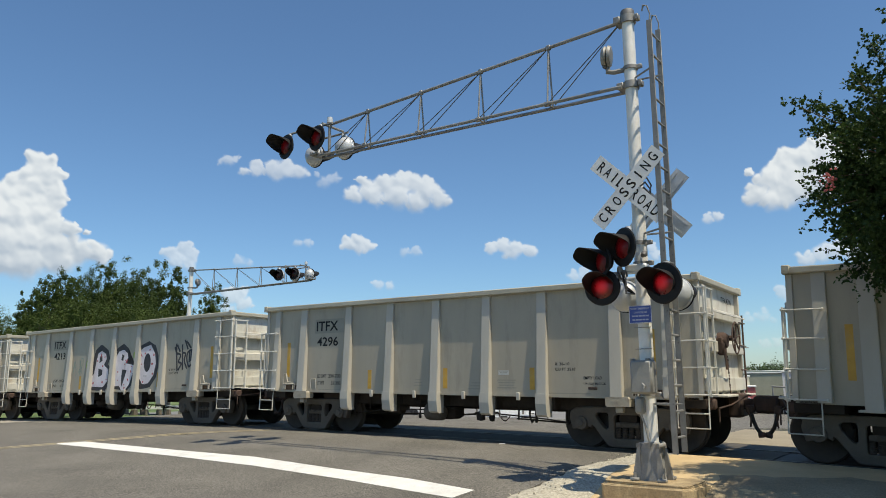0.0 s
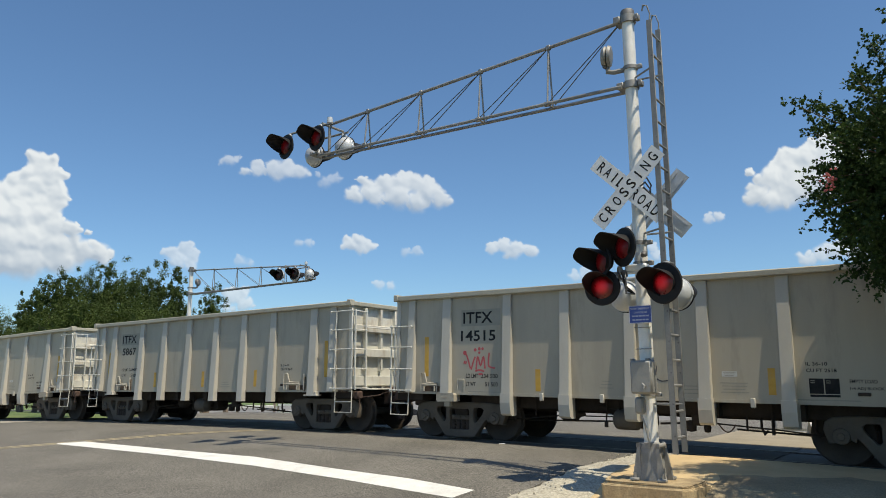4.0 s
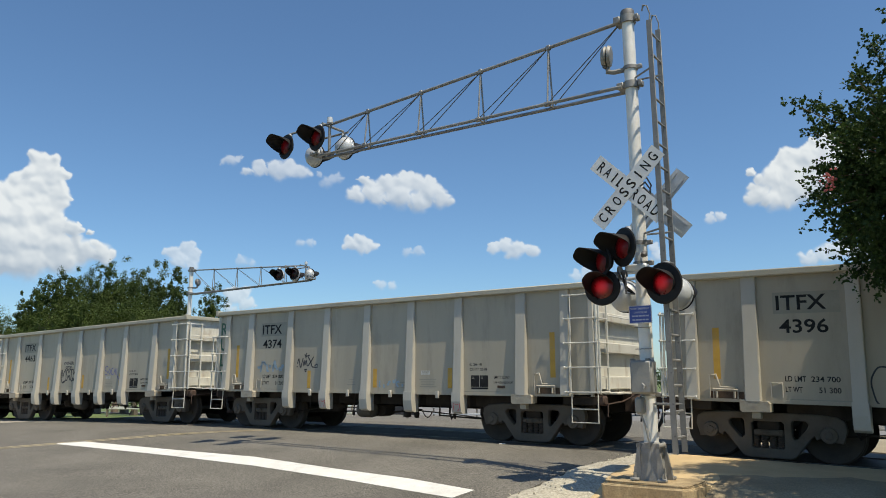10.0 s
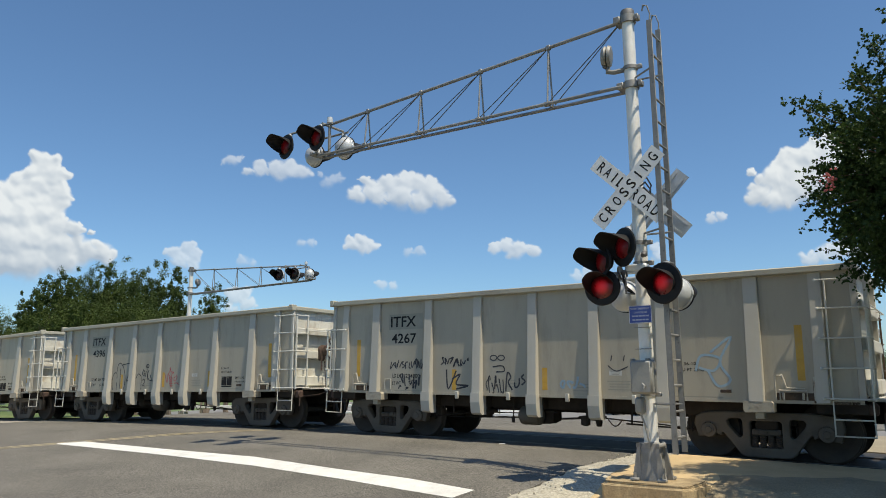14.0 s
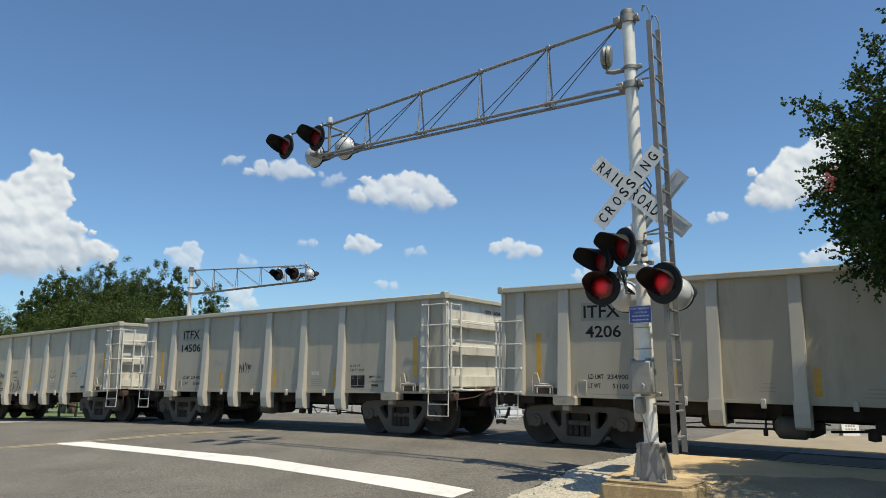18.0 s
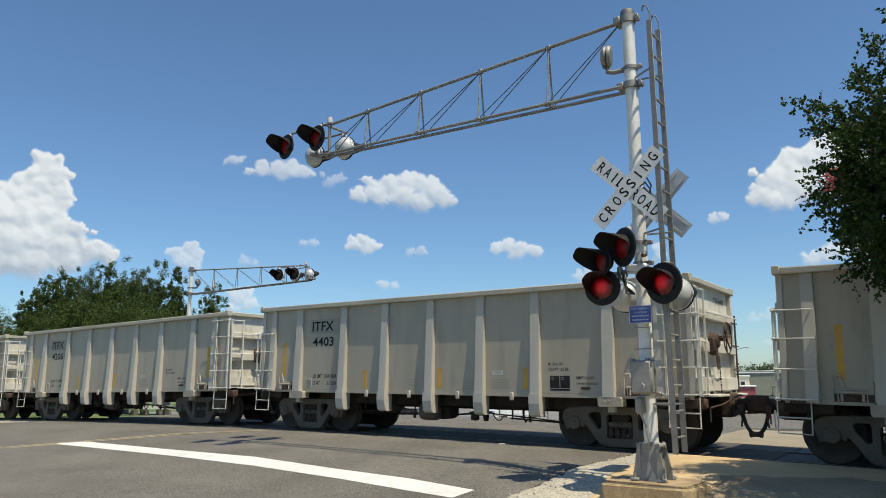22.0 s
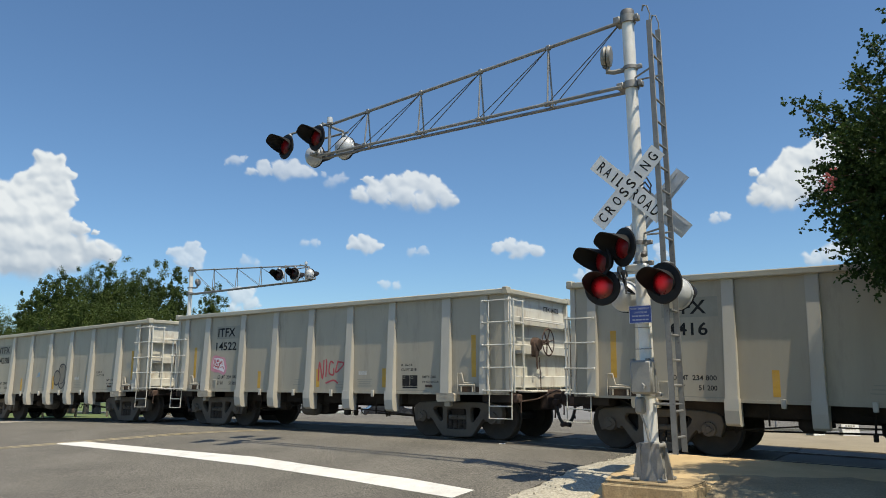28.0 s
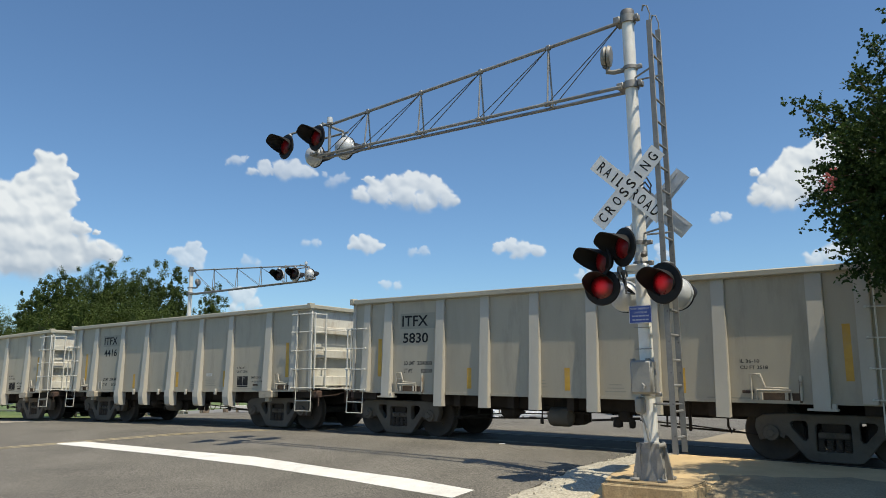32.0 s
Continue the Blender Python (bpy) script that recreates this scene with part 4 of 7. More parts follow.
    spots = ((-4.66, 1.71, 0.84), (4.64, 1.71, 0.86), (-1.95, 1.24, 0.42), (0.17, 1.27, 0.42), (2.24, 1.27, 0.42)) if kind == "a" else \
            ((-4.66, 1.71, 0.84), (4.66, 1.71, 0.86), (-2.22, 1.27, 0.42), (0.0, 1.27, 0.42), (2.15, 1.27, 0.42))
    for x, z, h in spots:
        o = part("reflector_strip", strip, None, wg, "faded yellow reflective strip", pose(x, 0, z))
        o.scale = (1, 1, h)
    for x in (-4.0, 4.0):
        truck(wg, x if kind == "a" else x * 4.33 / 4.0)
    # small stencils at the right-hand panel and along the sheet
    for (x, z, w) in ((3.0, 1.0, 0.9), (0.95, 1.06, 0.4), (-0.55, 1.12, 0.26)):
        bm = bmesh.new()
        for j in range(3 if w < 0.5 else 1):
            box(bm, (x, Y_SHEET - 0.0005, z + j * 0.06), (w * (1 - 0.2 * j), 0.002, 0.016))
        part("small_print", bm, faded_paint, wg, "small faded stencilled lines")
    bm = bmesh.new()
    box(bm, (3.5 if kind == "a" else 3.2, Y_SHEET - 0.02, 1.10), (0.17, 0.03, 0.05), None, 0.006)
    part("card_holder", bm, coupler_mat, wg)
    # white paper label over small print
    if kind == "a":
        bm = bmesh.new()
        box(bm, (1.60, Y_SHEET - 0.0006, 1.385), (0.24, 0.002, 0.085))
        lb = part("paper_label", bm, label_paper, wg, "white paper label with small print")
        for j in range(3):
            bm = bmesh.new()
            box(bm, (1.60, Y_SHEET - 0.002, 1.412 - 0.026 * j), (0.20 - 0.03 * j, 0.001, 0.008))
            part("print_line", bm, faded_paint, lb)
        for j in range(4):
            bm = bmesh.new()
            box(bm, (1.66 + 0.01 * (j % 2), Y_SHEET - 0.0006, 1.24 - 0.05 * j), (0.44 - 0.05 * (j % 3), 0.002, 0.014))
            part("print_line", bm, faded_paint, wg)
        bm = bmesh.new()
        box(bm, (-3.1, Y_SHEET - 0.0006, 0.995), (0.95, 0.002, 0.016))
        part("print_line", bm, faded_paint, wg)
    # brake gear that hangs below the sill
    bm = bmesh.new()
    prism(bm, [(-0.62, 0.66), (0.10, 0.66), (0.10, 0.46), (-0.02, 0.40), (-0.5, 0.40), (-0.62, 0.50)], "y", -0.92, -0.56)
    part("reservoir", bm, under_dark, wg, "grimy brake reservoir")
    for p, q, r in (((-3.0, -0.6, 0.42), (-0.4, -0.6, 0.50), 0.016), ((0.2, -0.75, 0.50), (0.9, -0.9, 0.55), 0.02), ((1.5, -0.7, 0.46), (3.1, -0.7, 0.40), 0.016)):
        bm = bmesh.new()
        tube(bm, p, q, r, 6)
        part("brake_rod", bm, under_dark, wg)
    for x in (-2.75, 1.95, 2.75):
        bm = bmesh.new()
        pipe(bm, [(x, -0.95, 0.92), (x, -0.98, 0.52), (x + 0.05, -0.98, 0.42), (x + 0.10, -0.98, 0.48)], 0.022, 6)
        part("rod_hanger", bm, under_dark, wg)
    return wg


def brake_wheel(wg):
    """Hand brake on the end wall that shows, with its chain."""
    x = HALF + 0.20
    bm = bmesh.new()
    m = Matrix.Translation((x + 0.08, -0.22, 2.0)) @ Matrix.Rotation(radians(90), 4, "Y")
    lathe(bm, [(0.275, -0.012), (0.30, 0), (0.275, 0.012), (0.262, 0), (0.275, -0.012)], m, 24)
    for k in range(6):
        a = k * math.pi / 3 + 0.2
        tube(bm, (x + 0.05, -0.22, 2.0), (x + 0.08, -0.22 + 0.275 * math.cos(a), 2.0 + 0.275 * math.sin(a)), 0.014, 6)
    tube(bm, (x - 0.2, -0.22, 2.0), (x + 0.08, -0.22, 2.0), 0.05, 8)
    part("brake_wheel", bm, coupler_mat, wg, "rusty spoked hand brake wheel")
    bm = bmesh.new()
    lathe(bm, [(0, 0.06), (0.12, 0.05), (0.15, 0.0), (0.15, -0.1), (0, -0.1)], Matrix.Translation((HALF + 0.12, -0.40, 1.95)) @ Matrix.Rotation(radians(90), 4, "Y"), 16)
    bmesh.ops.recalc_face_normals(bm, faces=bm.faces)
    box(bm, (HALF + 0.08, -0.46, 1.86), (0.14, 0.20, 0.34), None, 0.04)
    tube(bm, (HALF + 0.14, -0.52, 1.80), (HALF + 0.18, -0.56, 1.44), 0.022, 6)
    part("brake_housing", bm, coupler_mat, wg, "rust-brown hand brake gear housing")
    bm = bmesh.new()
    for i in range(13):
        z = 1.66 - i * 0.055
        box(bm, (HALF + 0.16, -0.42 + 0.004 * i, z), (0.025, 0.012, 0.05) if i % 2 else (0.012, 0.03, 0.05), None, 0.004)
    part("chain", bm, coupler_mat, wg)


Y_INK = Y_SHEET - 0.0018


def stencil(wg, number, marks, kind, load, empty, dark_box=True, patch=True):
    x0 = -3.70 if kind == "a" else -4.02
    if patch:
        bm = bmesh.new()
        box(bm, (x0 + 0.43, Y_SHEET, 2.50), (0.96, 0.002, 0.34))
        part("faded_patch", bm, faded_paint, wg, "greyed patch under the lettering")
    part("lettering", lettering(marks, 0.235, black_paint, 0.72), None, wg, "black stencilled letters " + marks, pose(x0, Y_INK, 2.385))
    w = 0.15 * len(number) + 0.10
    part("lettering", lettering(number, 0.22, black_paint, w), None, wg, "black stencilled number " + number, pose(x0 + (0.03 if len(number) < 5 else -0.06), Y_INK, 2.02))
    for j, (a, b) in enumerate((("LD LMT", load), ("LT WT", empty))):
        z = (1.27 if kind == "a" else 1.54) - j * 0.165
        part("lettering", lettering(a, 0.085, black_paint, 0.30 if j == 0 else 0.24), None, wg, "", pose(x0 + 0.07, Y_INK, z))
        part("lettering", lettering(b, 0.085, black_paint, 0.40 if j == 0 else 0.30), None, wg, "", pose(x0 + 0.44 + 0.1 * j, Y_INK, z))
    bm = bmesh.new()
    pipe(bm, [(x0 - 0.14, Y_SHEET - 0.015, 1.02), (x0 - 0.14, Y_SHEET - 0.015, 1.24), (x0 + 0.03, Y_SHEET - 0.015, 1.24), (x0 + 0.03, Y_SHEET - 0.015, 1.02)], 0.008, 4)
    part("placard_frame", bm, wagon_post, wg)
    xx, zz = (2.74, 1.42) if kind == "a" else (3.10, 1.46)
    part("lettering", lettering("IL 36-10", 0.055, black_paint, 0.30), None, wg, "", pose(xx, Y_INK, zz + 0.10))
    part("lettering", lettering("CU FT 2518", 0.055, black_paint, 0.42), None, wg, "", pose(xx, Y_INK, zz))
    if dark_box:
        bm = bmesh.new()
        for k in (0, 1):
            box(bm, (2.87 + 0.215 * k, Y_INK, 1.21), (0.20, 0.001, 0.23))
        box(bm, (2.98, Y_INK, 1.065), (0.41, 0.001, 0.035))
        part("consolidated_stencil", bm, black_paint, wg, "two black stencil boxes")
        bm = bmesh.new()
        for k in (0, 1):
            for j in range(2):
                box(bm, (2.82 + 0.215 * k, Y_INK - 0.001, 1.29 - j * 0.03), (0.06, 0.001, 0.010))
        part("small_print", bm, faded_paint, wg)
    if kind == "a" and number not in ("4267", "4213"):
        part("lettering", lettering("EMPTY LOAD", 0.055, black_paint, 0.36), None, wg, "", pose(3.32, Y_INK, 1.26))
        part("lettering", lettering("1/4 ADJ BLOCK", 0.055, black_paint, 0.44), None, wg, "", pose(3.32, Y_INK, 1.15))


def spray(wg, strokes, width, mat, label):
    """A sprayed or penned drawing: the first stroke carries the others."""
    first = None
    for k, pts in enumerate(strokes):
        bm = bmesh.new()
        # smooth the stroke
        fine = []
        for i in range(len(pts) - 1):
            p0 = Vector(pts[max(i - 1, 0)])
            p1, p2 = Vector(pts[i]), Vector(pts[i + 1])
            p3 = Vector(pts[min(i + 2, len(pts) - 1)])
            for j in range(5):
                u = j / 5
                q = 0.5 * ((2 * p1) + (p2 - p0) * u + (2 * p0 - 5 * p1 + 4 * p2 - p3) * u * u + (3 * p1 - p0 - 3 * p2 + p3) * u ** 3)
                fine.append((q.x, q.y))
        fine.append(pts[-1])
        ribbon(bm, fine, width, Y_INK - 0.0004 - 0.0002 * k)
        if first:
            part("stroke", bm, mat, first, smooth=False)
        else:
            first = part("graffiti", bm, mat, wg, label, smooth=False)
    return first


def scrawl(seed, x, z, w, h, k):
    """Loose pen strokes in a box, as unreadable tags have them."""
    r = random.Random(seed)
    out = []
    for i in range(k):
        cx = x + w * (i + 0.5) / k
        n = r.randint(3, 5)
        out.append([(cx + r.uniform(-0.6, 0.6) * w / k, z + h * r.uniform(0.0, 1.0)) for _ in range(n)])
    return out


base_a = wagon_body("a")
base_b = wagon_body("b")
for wg in (base_a, base_b):
    wg.scale = (1, 0.955, 1)
WAGONS = []
LIST = [("4281", "a", 1), ("4213", "a", 0), ("4296", "a", 1), ("5867", "b", 0), ("14515", "a", 0), ("4463", "a", 0), ("4374", "a", 0), ("4396", "a", 1),
        ("4267", "a", 0), ("14506", "a", 0), ("4206", "a", 1), ("4403", "a", 1), ("4288", "a", 1), ("14522", "a", 1), ("4416", "a", 0), ("5830", "b", 0)]
LOADS = {"4463": ("234 800", "51 200"), "4288": ("234200", "51800"), "4374": ("234 800", "51 200"), "14515": ("234 500", "51 500"), "4416": ("234 800", "51 200"), "4403": ("234 800", "51 200"), "5830": ("234000", "52000"), "5867": ("234400", "51600"),
         "14506": ("234 400", "51 600"), "4206": ("234900", "51100"), "4267": ("234300", "51700"), "14522": ("234 100", "51 900")}
for i, (number, kind, brake) in enumerate(LIST):
    src = base_a if kind == "a" else base_b
    used = any(w is src for w in WAGONS)
    wg = copy_thing(src, pose(0, 0, 0)) if used else src
    WAGONS.append(wg)
# lettering goes on after all copies are made
for i, (number, kind, brake) in enumerate(LIST):
    wg = WAGONS[i]
    ld, lt = LOADS.get(number, ("234 700", "51 300"))
    if i:
        stencil(wg, number, "ITFX", kind, ld, lt, dark_box=kind == "a" and number not in ("4267", "4206", "4288", "4296", "4213"))
        part("lettering", lettering("ITFX " + number, 0.11, black_paint, 0.75), None, wg, "", Matrix.Translation((HALF - 0.068, 0.3, 2.70)) @ Matrix.Rotation(radians(90), 4, "Z"))
    if brake:
        brake_wheel(wg)
    extra = {"4213": ", sprayed with big white and black graffiti", "4267": ", covered with black scrawled graffiti", "14522": " with pink and red graffiti",
             "4288": " with a grey sprayed ring", "14515": " with a red sprayed tag", "4463": " with a black block-letter tag", "4374": " with black and blue tags",
             "4396": " with thin black tags", "5867": " with straight side posts", "5830": " with straight side posts"}.get(number, "")
    tagged(wg, "pale grey steel gondola wagon" + extra)
by = {n: w for (n, _, _), w in zip(LIST, WAGONS)}
# graffiti, stroke by stroke


def moved(strokes, dx, dz=0.0):
    return [[(x + dx, z + dz) for x, z in pts] for pts in strokes]


w4213 = by["4213"]


def patch(wg, shapes, lift, mat, label):
    """Flat painted shapes on the side sheet; points are (x, z)."""
    first = None
    for pts in shapes:
        bm = bmesh.new()
        f = bm.faces.new([bm.verts.new((x, Y_INK - lift, z)) for x, z in pts])
        bmesh.ops.triangulate(bm, faces=[f])
        if first:
            part("blot", bm, mat, first, smooth=False)
        else:
            first = part("graffiti", bm, mat, wg, label, smooth=False)
    return first


def disc(x, z, r, rz=None, k=10):
    return [(x + r * math.cos(q * 2 * math.pi / k), z + (rz or r) * math.sin(q * 2 * math.pi / k)) for q in range(k)]


BUBBLE_B = (-1.46, 72, 118, 1.22, [(75, 330), (72, 245), (86, 228), (95, 150), (104, 112), (128, 86), (142, 90), (172, 118), (183, 160), (174, 195), (192, 214), (190, 300), (165, 338)],
     [(92, 312), (90, 258), (104, 240), (112, 165), (118, 132), (136, 118), (160, 138), (166, 165), (152, 196), (178, 222), (176, 285), (154, 316)],
     [[(128, 150), (140, 146), (143, 172), (127, 186)], [(124, 215), (146, 222), (146, 250), (126, 262)]])
BUBBLE_R = (-0.10, 192, 123, 1.15, [(192, 140), (205, 115), (245, 88), (275, 115), (285, 155), (275, 190), (312, 195), (315, 230), (300, 310), (270, 346), (235, 330), (195, 325), (193, 250)],
     [(205, 160), (220, 130), (248, 120), (270, 140), (275, 165), (258, 192), (310, 205), (306, 240), (290, 300), (264, 340), (246, 335), (232, 310), (205, 312), (208, 240)],
     [[(240, 145), (252, 150), (247, 180), (236, 175)], [(245, 225), (270, 228), (260, 270), (246, 320), (242, 270)]])
BUBBLE_O = (1.08, 318, 120, 1.14, [(320, 130), (340, 105), (385, 85), (420, 110), (436, 160), (438, 215), (430, 270), (400, 320), (350, 330), (322, 300), (318, 220)],
     [(335, 135), (360, 115), (395, 105), (418, 150), (425, 200), (415, 260), (390, 300), (360, 305), (340, 270), (335, 200)],
     [disc(380, 195, 18, 48, 14)])
dots = random.Random(17)
for x0_, left_, wide_, broad_, outer, inner, holes in (BUBBLE_B, BUBBLE_R, BUBBLE_O):
    def put_(pts, x0_=x0_, left_=left_, wide_=wide_, broad_=broad_):
        return [(x0_ + (x - left_) / wide_ * broad_, 1.03 + (325 - y) / 220 * 1.27) for x, y in pts]
    patch(w4213, [put_(outer)], 0.0, spray_black, "black outline of a bulging sprayed letter")
    patch(w4213, [put_(inner)], 0.0005, spray_white, "white filling of a bulging sprayed letter")
    patch(w4213, [put_(h) for h in holes], 0.001, spray_black, "black eye of a sprayed letter")
    cx_ = sum(x for x, _ in inner) / len(inner)
    cy_ = sum(y for _, y in inner) / len(inner)
    spots_ = []
    for _ in range(13):
        px_, py_ = dots.choice(inner)
        f_ = dots.uniform(0.12, 0.45)
        spots_ += [disc(*put_([(px_ + (cx_ - px_) * f_, py_ + (cy_ - py_) * f_)])[0], dots.uniform(0.018, 0.036))]
    patch(w4213, spots_, 0.0014, spray_red, "red spray dots")
patch(w4213, [disc(-1.55, 1.80, 0.10, 0.17), disc(1.02, 2.02, 0.09, 0.12)], 0.0, spray_lime, "lime green sprayed blots")
tag_ = [[(530, 115), (540, 245)], [(530, 160), (555, 170), (545, 200), (560, 210), (545, 240)], [(562, 120), (568, 240)], [(562, 160), (580, 165), (575, 195), (590, 235)],
        [(590, 160), (612, 150), (618, 200), (600, 225), (588, 190), (590, 160)], [(535, 120), (552, 155)], [(575, 100), (592, 145)], [(582, 105), (608, 140)], [(600, 150), (601, 205)], [(609, 150), (609, 200)],
        [(620, 222), (635, 250), (640, 290)], [(524, 130), (536, 170)]]
spray(w4213, [[(2.505 + (x - 470) / 170 * 1.5, 0.95 + (335 - y) / 165) for x, y in pts] for pts in tag_], 0.06, spray_black, "black sprayed tag")
spray(w4213, scrawl(5, -2.45, 1.45, 0.6, 0.6, 4), 0.03, spray_green, "green sprayed marks")
red = [[(-3.66, 1.80), (-3.60, 1.70), (-3.52, 1.46)], [(-3.50, 1.44), (-3.44, 1.62), (-3.40, 1.70)], [(-3.38, 1.44), (-3.34, 1.70), (-3.27, 1.52), (-3.20, 1.70), (-3.16, 1.46)],
       [(-3.06, 1.78), (-3.08, 1.60), (-3.06, 1.50), (-2.92, 1.47)], [(-3.40, 1.41), (-3.28, 1.43), (-3.18, 1.40)], [(-3.66, 1.62), (-3.68, 1.56)], [(-3.62, 1.61), (-3.64, 1.55)], [(-3.32, 1.35), (-3.22, 1.35)]]
spray(by["14515"], red, 0.035, spray_red, "red sprayed tag")
patch(by["14515"], [disc(-3.66, 1.78, 0.045), disc(-3.40, 1.84, 0.035), disc(-3.30, 1.86, 0.035), disc(-3.22, 1.86, 0.03), disc(-3.30, 1.78, 0.028)], 0.001, spray_red, "red spray dots")
spray(by["14515"], moved([[(0.38, 1.30), (0.40, 1.55), (0.48, 1.58), (0.47, 1.45), (0.41, 1.42), (0.55, 1.32), (0.70, 1.33)]], -0.1, -0.06), 0.02, spray_black, "small black pen tag")
g = by["4463"]
blk = [[(66, 45), (78, 42), (92, 88), (100, 60), (108, 50), (122, 38), (134, 108), (84, 124), (66, 45)],
       [(138, 42), (136, 104), (152, 108), (160, 76), (170, 90), (182, 76), (186, 105), (200, 104), (202, 36), (184, 40), (171, 58), (156, 38), (138, 42)],
       [(206, 36), (208, 112), (226, 112), (229, 94), (264, 126), (284, 122), (256, 82), (281, 46), (262, 40), (232, 70), (228, 38), (206, 36)],
       [(84, 127), (110, 118), (134, 111)], [(212, 115), (240, 112), (276, 129)]]
blk = [[(-1.16 + (x - 66) / 220 * 0.98, 1.66 - (z - 40) / 95 * 0.44) for x, z in pts] for pts in blk]
spray(g, blk, 0.034, spray_black, "black outlined block-letter tag")
for body, x, z, w in (("OTHER", -1.02, 1.83, 0.58), ("SIDE:", -0.93, 1.68, 0.42)):
    part("graffiti", lettering(body, 0.11, spray_black, w), None, g, "black pen letters", pose(x, Y_INK, z))
spray(g, [[(1.56, 1.72), (1.44, 1.70), (1.42, 1.60), (1.54, 1.56), (1.52, 1.46), (1.42, 1.48)], [(1.60, 1.52), (1.66, 1.64), (1.72, 1.54), (1.64, 1.48)], [(1.86, 1.66), (1.78, 1.62), (1.76, 1.50), (1.86, 1.46)],
          [(1.90, 1.46), (1.96, 1.64), (2.02, 1.44)], [(2.06, 1.64), (2.08, 1.44), (2.22, 1.30)]], 0.024, spray_ink, "blue pen tag")
g = by["4374"]
tag = [[(-2.36, 1.62), (-2.32, 1.74), (-2.28, 1.60), (-2.25, 1.52)], [(-2.24, 1.52), (-2.20, 1.66), (-2.17, 1.76)], [(-2.16, 1.56), (-2.13, 1.70), (-2.10, 1.58), (-2.06, 1.70), (-2.02, 1.56)],
       [(-2.00, 1.78), (-1.90, 1.66), (-1.84, 1.54), (-1.66, 1.53)], [(-2.00, 1.55), (-1.90, 1.66), (-1.80, 1.78)], [(-2.12, 1.84), (-2.06, 1.80), (-1.94, 1.82)], [(-2.04, 1.88), (-2.08, 1.80), (-2.06, 1.74)],
       [(-2.12, 1.47), (-2.02, 1.48)], [(-2.10, 1.43), (-2.04, 1.435)], [(-2.38, 1.56), (-2.36, 1.53)], [(-1.76, 1.56), (-1.70, 1.60), (-1.66, 1.57)]]
spray(g, tag, 0.03, spray_black, "black pen tag")
spray(g, scrawl(12, -3.85, 1.42, 1.0, 0.28, 9), 0.05, spray_blue, "pale blue sprayed tag")
spray(g, scrawl(14, 0.25, 1.03, 0.75, 0.24, 7), 0.04, spray_blue, "pale blue sprayed tag")
for px_ in (-1.325, 2.505):
    o = spray(g, [[(px_ - 0.06, 0.62), (px_ - 0.08, 0.74), (px_ - 0.07, 0.80), (px_ - 0.08, 0.90), (px_ - 0.04, 0.90), (px_ - 0.025, 0.81), (px_ + 0.01, 0.92), (px_ + 0.05, 0.90), (px_ + 0.035, 0.79), (px_ + 0.08, 0.77), (px_ + 0.07, 0.66), (px_ + 0.03, 0.61)],
                  [(px_ - 0.05, 0.75), (px_ + 0.01, 0.73), (px_ + 0.05, 0.75)]], 0.014, spray_red, "small red marker drawing on a post foot")
    o.matrix_basis = Matrix.Translation((0, -0.154, 0))
for k, c in enumerate("RULY"):
    part("graffiti", lettering(c, 0.33, spray_dark_green, 0.25), None, g, "dark green letters down the wagon's end", pose(-5.40, Y_INK, 2.42 - 0.42 * k))
g = by["4396"]
loop_ = [[(90, 298), (88, 215)], [(90, 180), (85, 130), (50, 125), (25, 180), (28, 240), (45, 295), (95, 298)], [(82, 120), (95, 50), (125, 28), (165, 60), (195, 130), (203, 200), (190, 280), (150, 305)],
         [(133, 78), (135, 275)], [(162, 44), (286, 46), (225, 200), (290, 160)]]
spray(g, [[(-2.485 + (x - 18) / 261, 0.95 + (300 - y) / 320) for x, y in pts] for pts in loop_], 0.024, spray_black, "thin black pen line")
spray(g, [[(-1.21, 1.32), (-1.10, 1.45), (-1.0, 1.43), (-0.93, 1.33), (-0.92, 0.98)]], 0.024, spray_black, "thin black pen line")
spray(g, [[(-0.90, 1.42), (-0.84, 1.58), (-0.80, 1.40), (-0.88, 1.46)], [(-0.78, 1.56), (-0.74, 1.36), (-0.70, 1.54)], [(-0.66, 1.60), (-0.62, 1.26)], [(-0.56, 1.56), (-0.62, 1.42), (-0.54, 1.28), (-0.36, 1.24)], [(-0.36, 1.24), (-0.46, 1.36), (-0.48, 1.42)],
          disc(-0.64, 1.68, 0.065, 0.05, 9) + [(-0.575, 1.68)], [(-0.64, 1.71), (-0.64, 1.66)], [(-0.86, 1.26), (-0.78, 1.30), (-0.76, 1.20), (-0.84, 1.12), (-0.74, 1.10)]], 0.026, spray_black, "black pen tag")
star_ = [[(893, 75), (905, 120), (952, 130), (918, 155), (930, 195), (900, 175), (882, 195), (880, 160), (855, 150), (880, 125), (893, 75)], [(805, 148), (820, 185), (850, 240)], [(850, 150), (855, 190), (845, 240)], [(890, 195), (892, 235)],
         [(905, 195), (905, 235)], [(920, 195), (925, 235)], [(885, 248), (940, 246)], [(895, 265), (940, 263)], [(905, 280), (930, 278)], [(985, 165), (960, 195), (975, 220), (1010, 190), (1000, 155)], [(970, 245), (1010, 240), (1050, 258)]]
spray(g, [[(0.14 + (x - 770) / 360, 0.945 + (325 - y) / 370) for x, y in pts] for pts in star_], 0.022, spray_red, "red sprayed star and tag")
g = by["4267"]
spray(g, scrawl(31, -3.70, 1.45, 0.95, 0.22, 11), 0.025, spray_black, "black scrawled words")
spray(g, scrawl(32, -3.45, 1.02, 0.6, 0.36, 9), 0.03, spray_black, "black scrawled words")
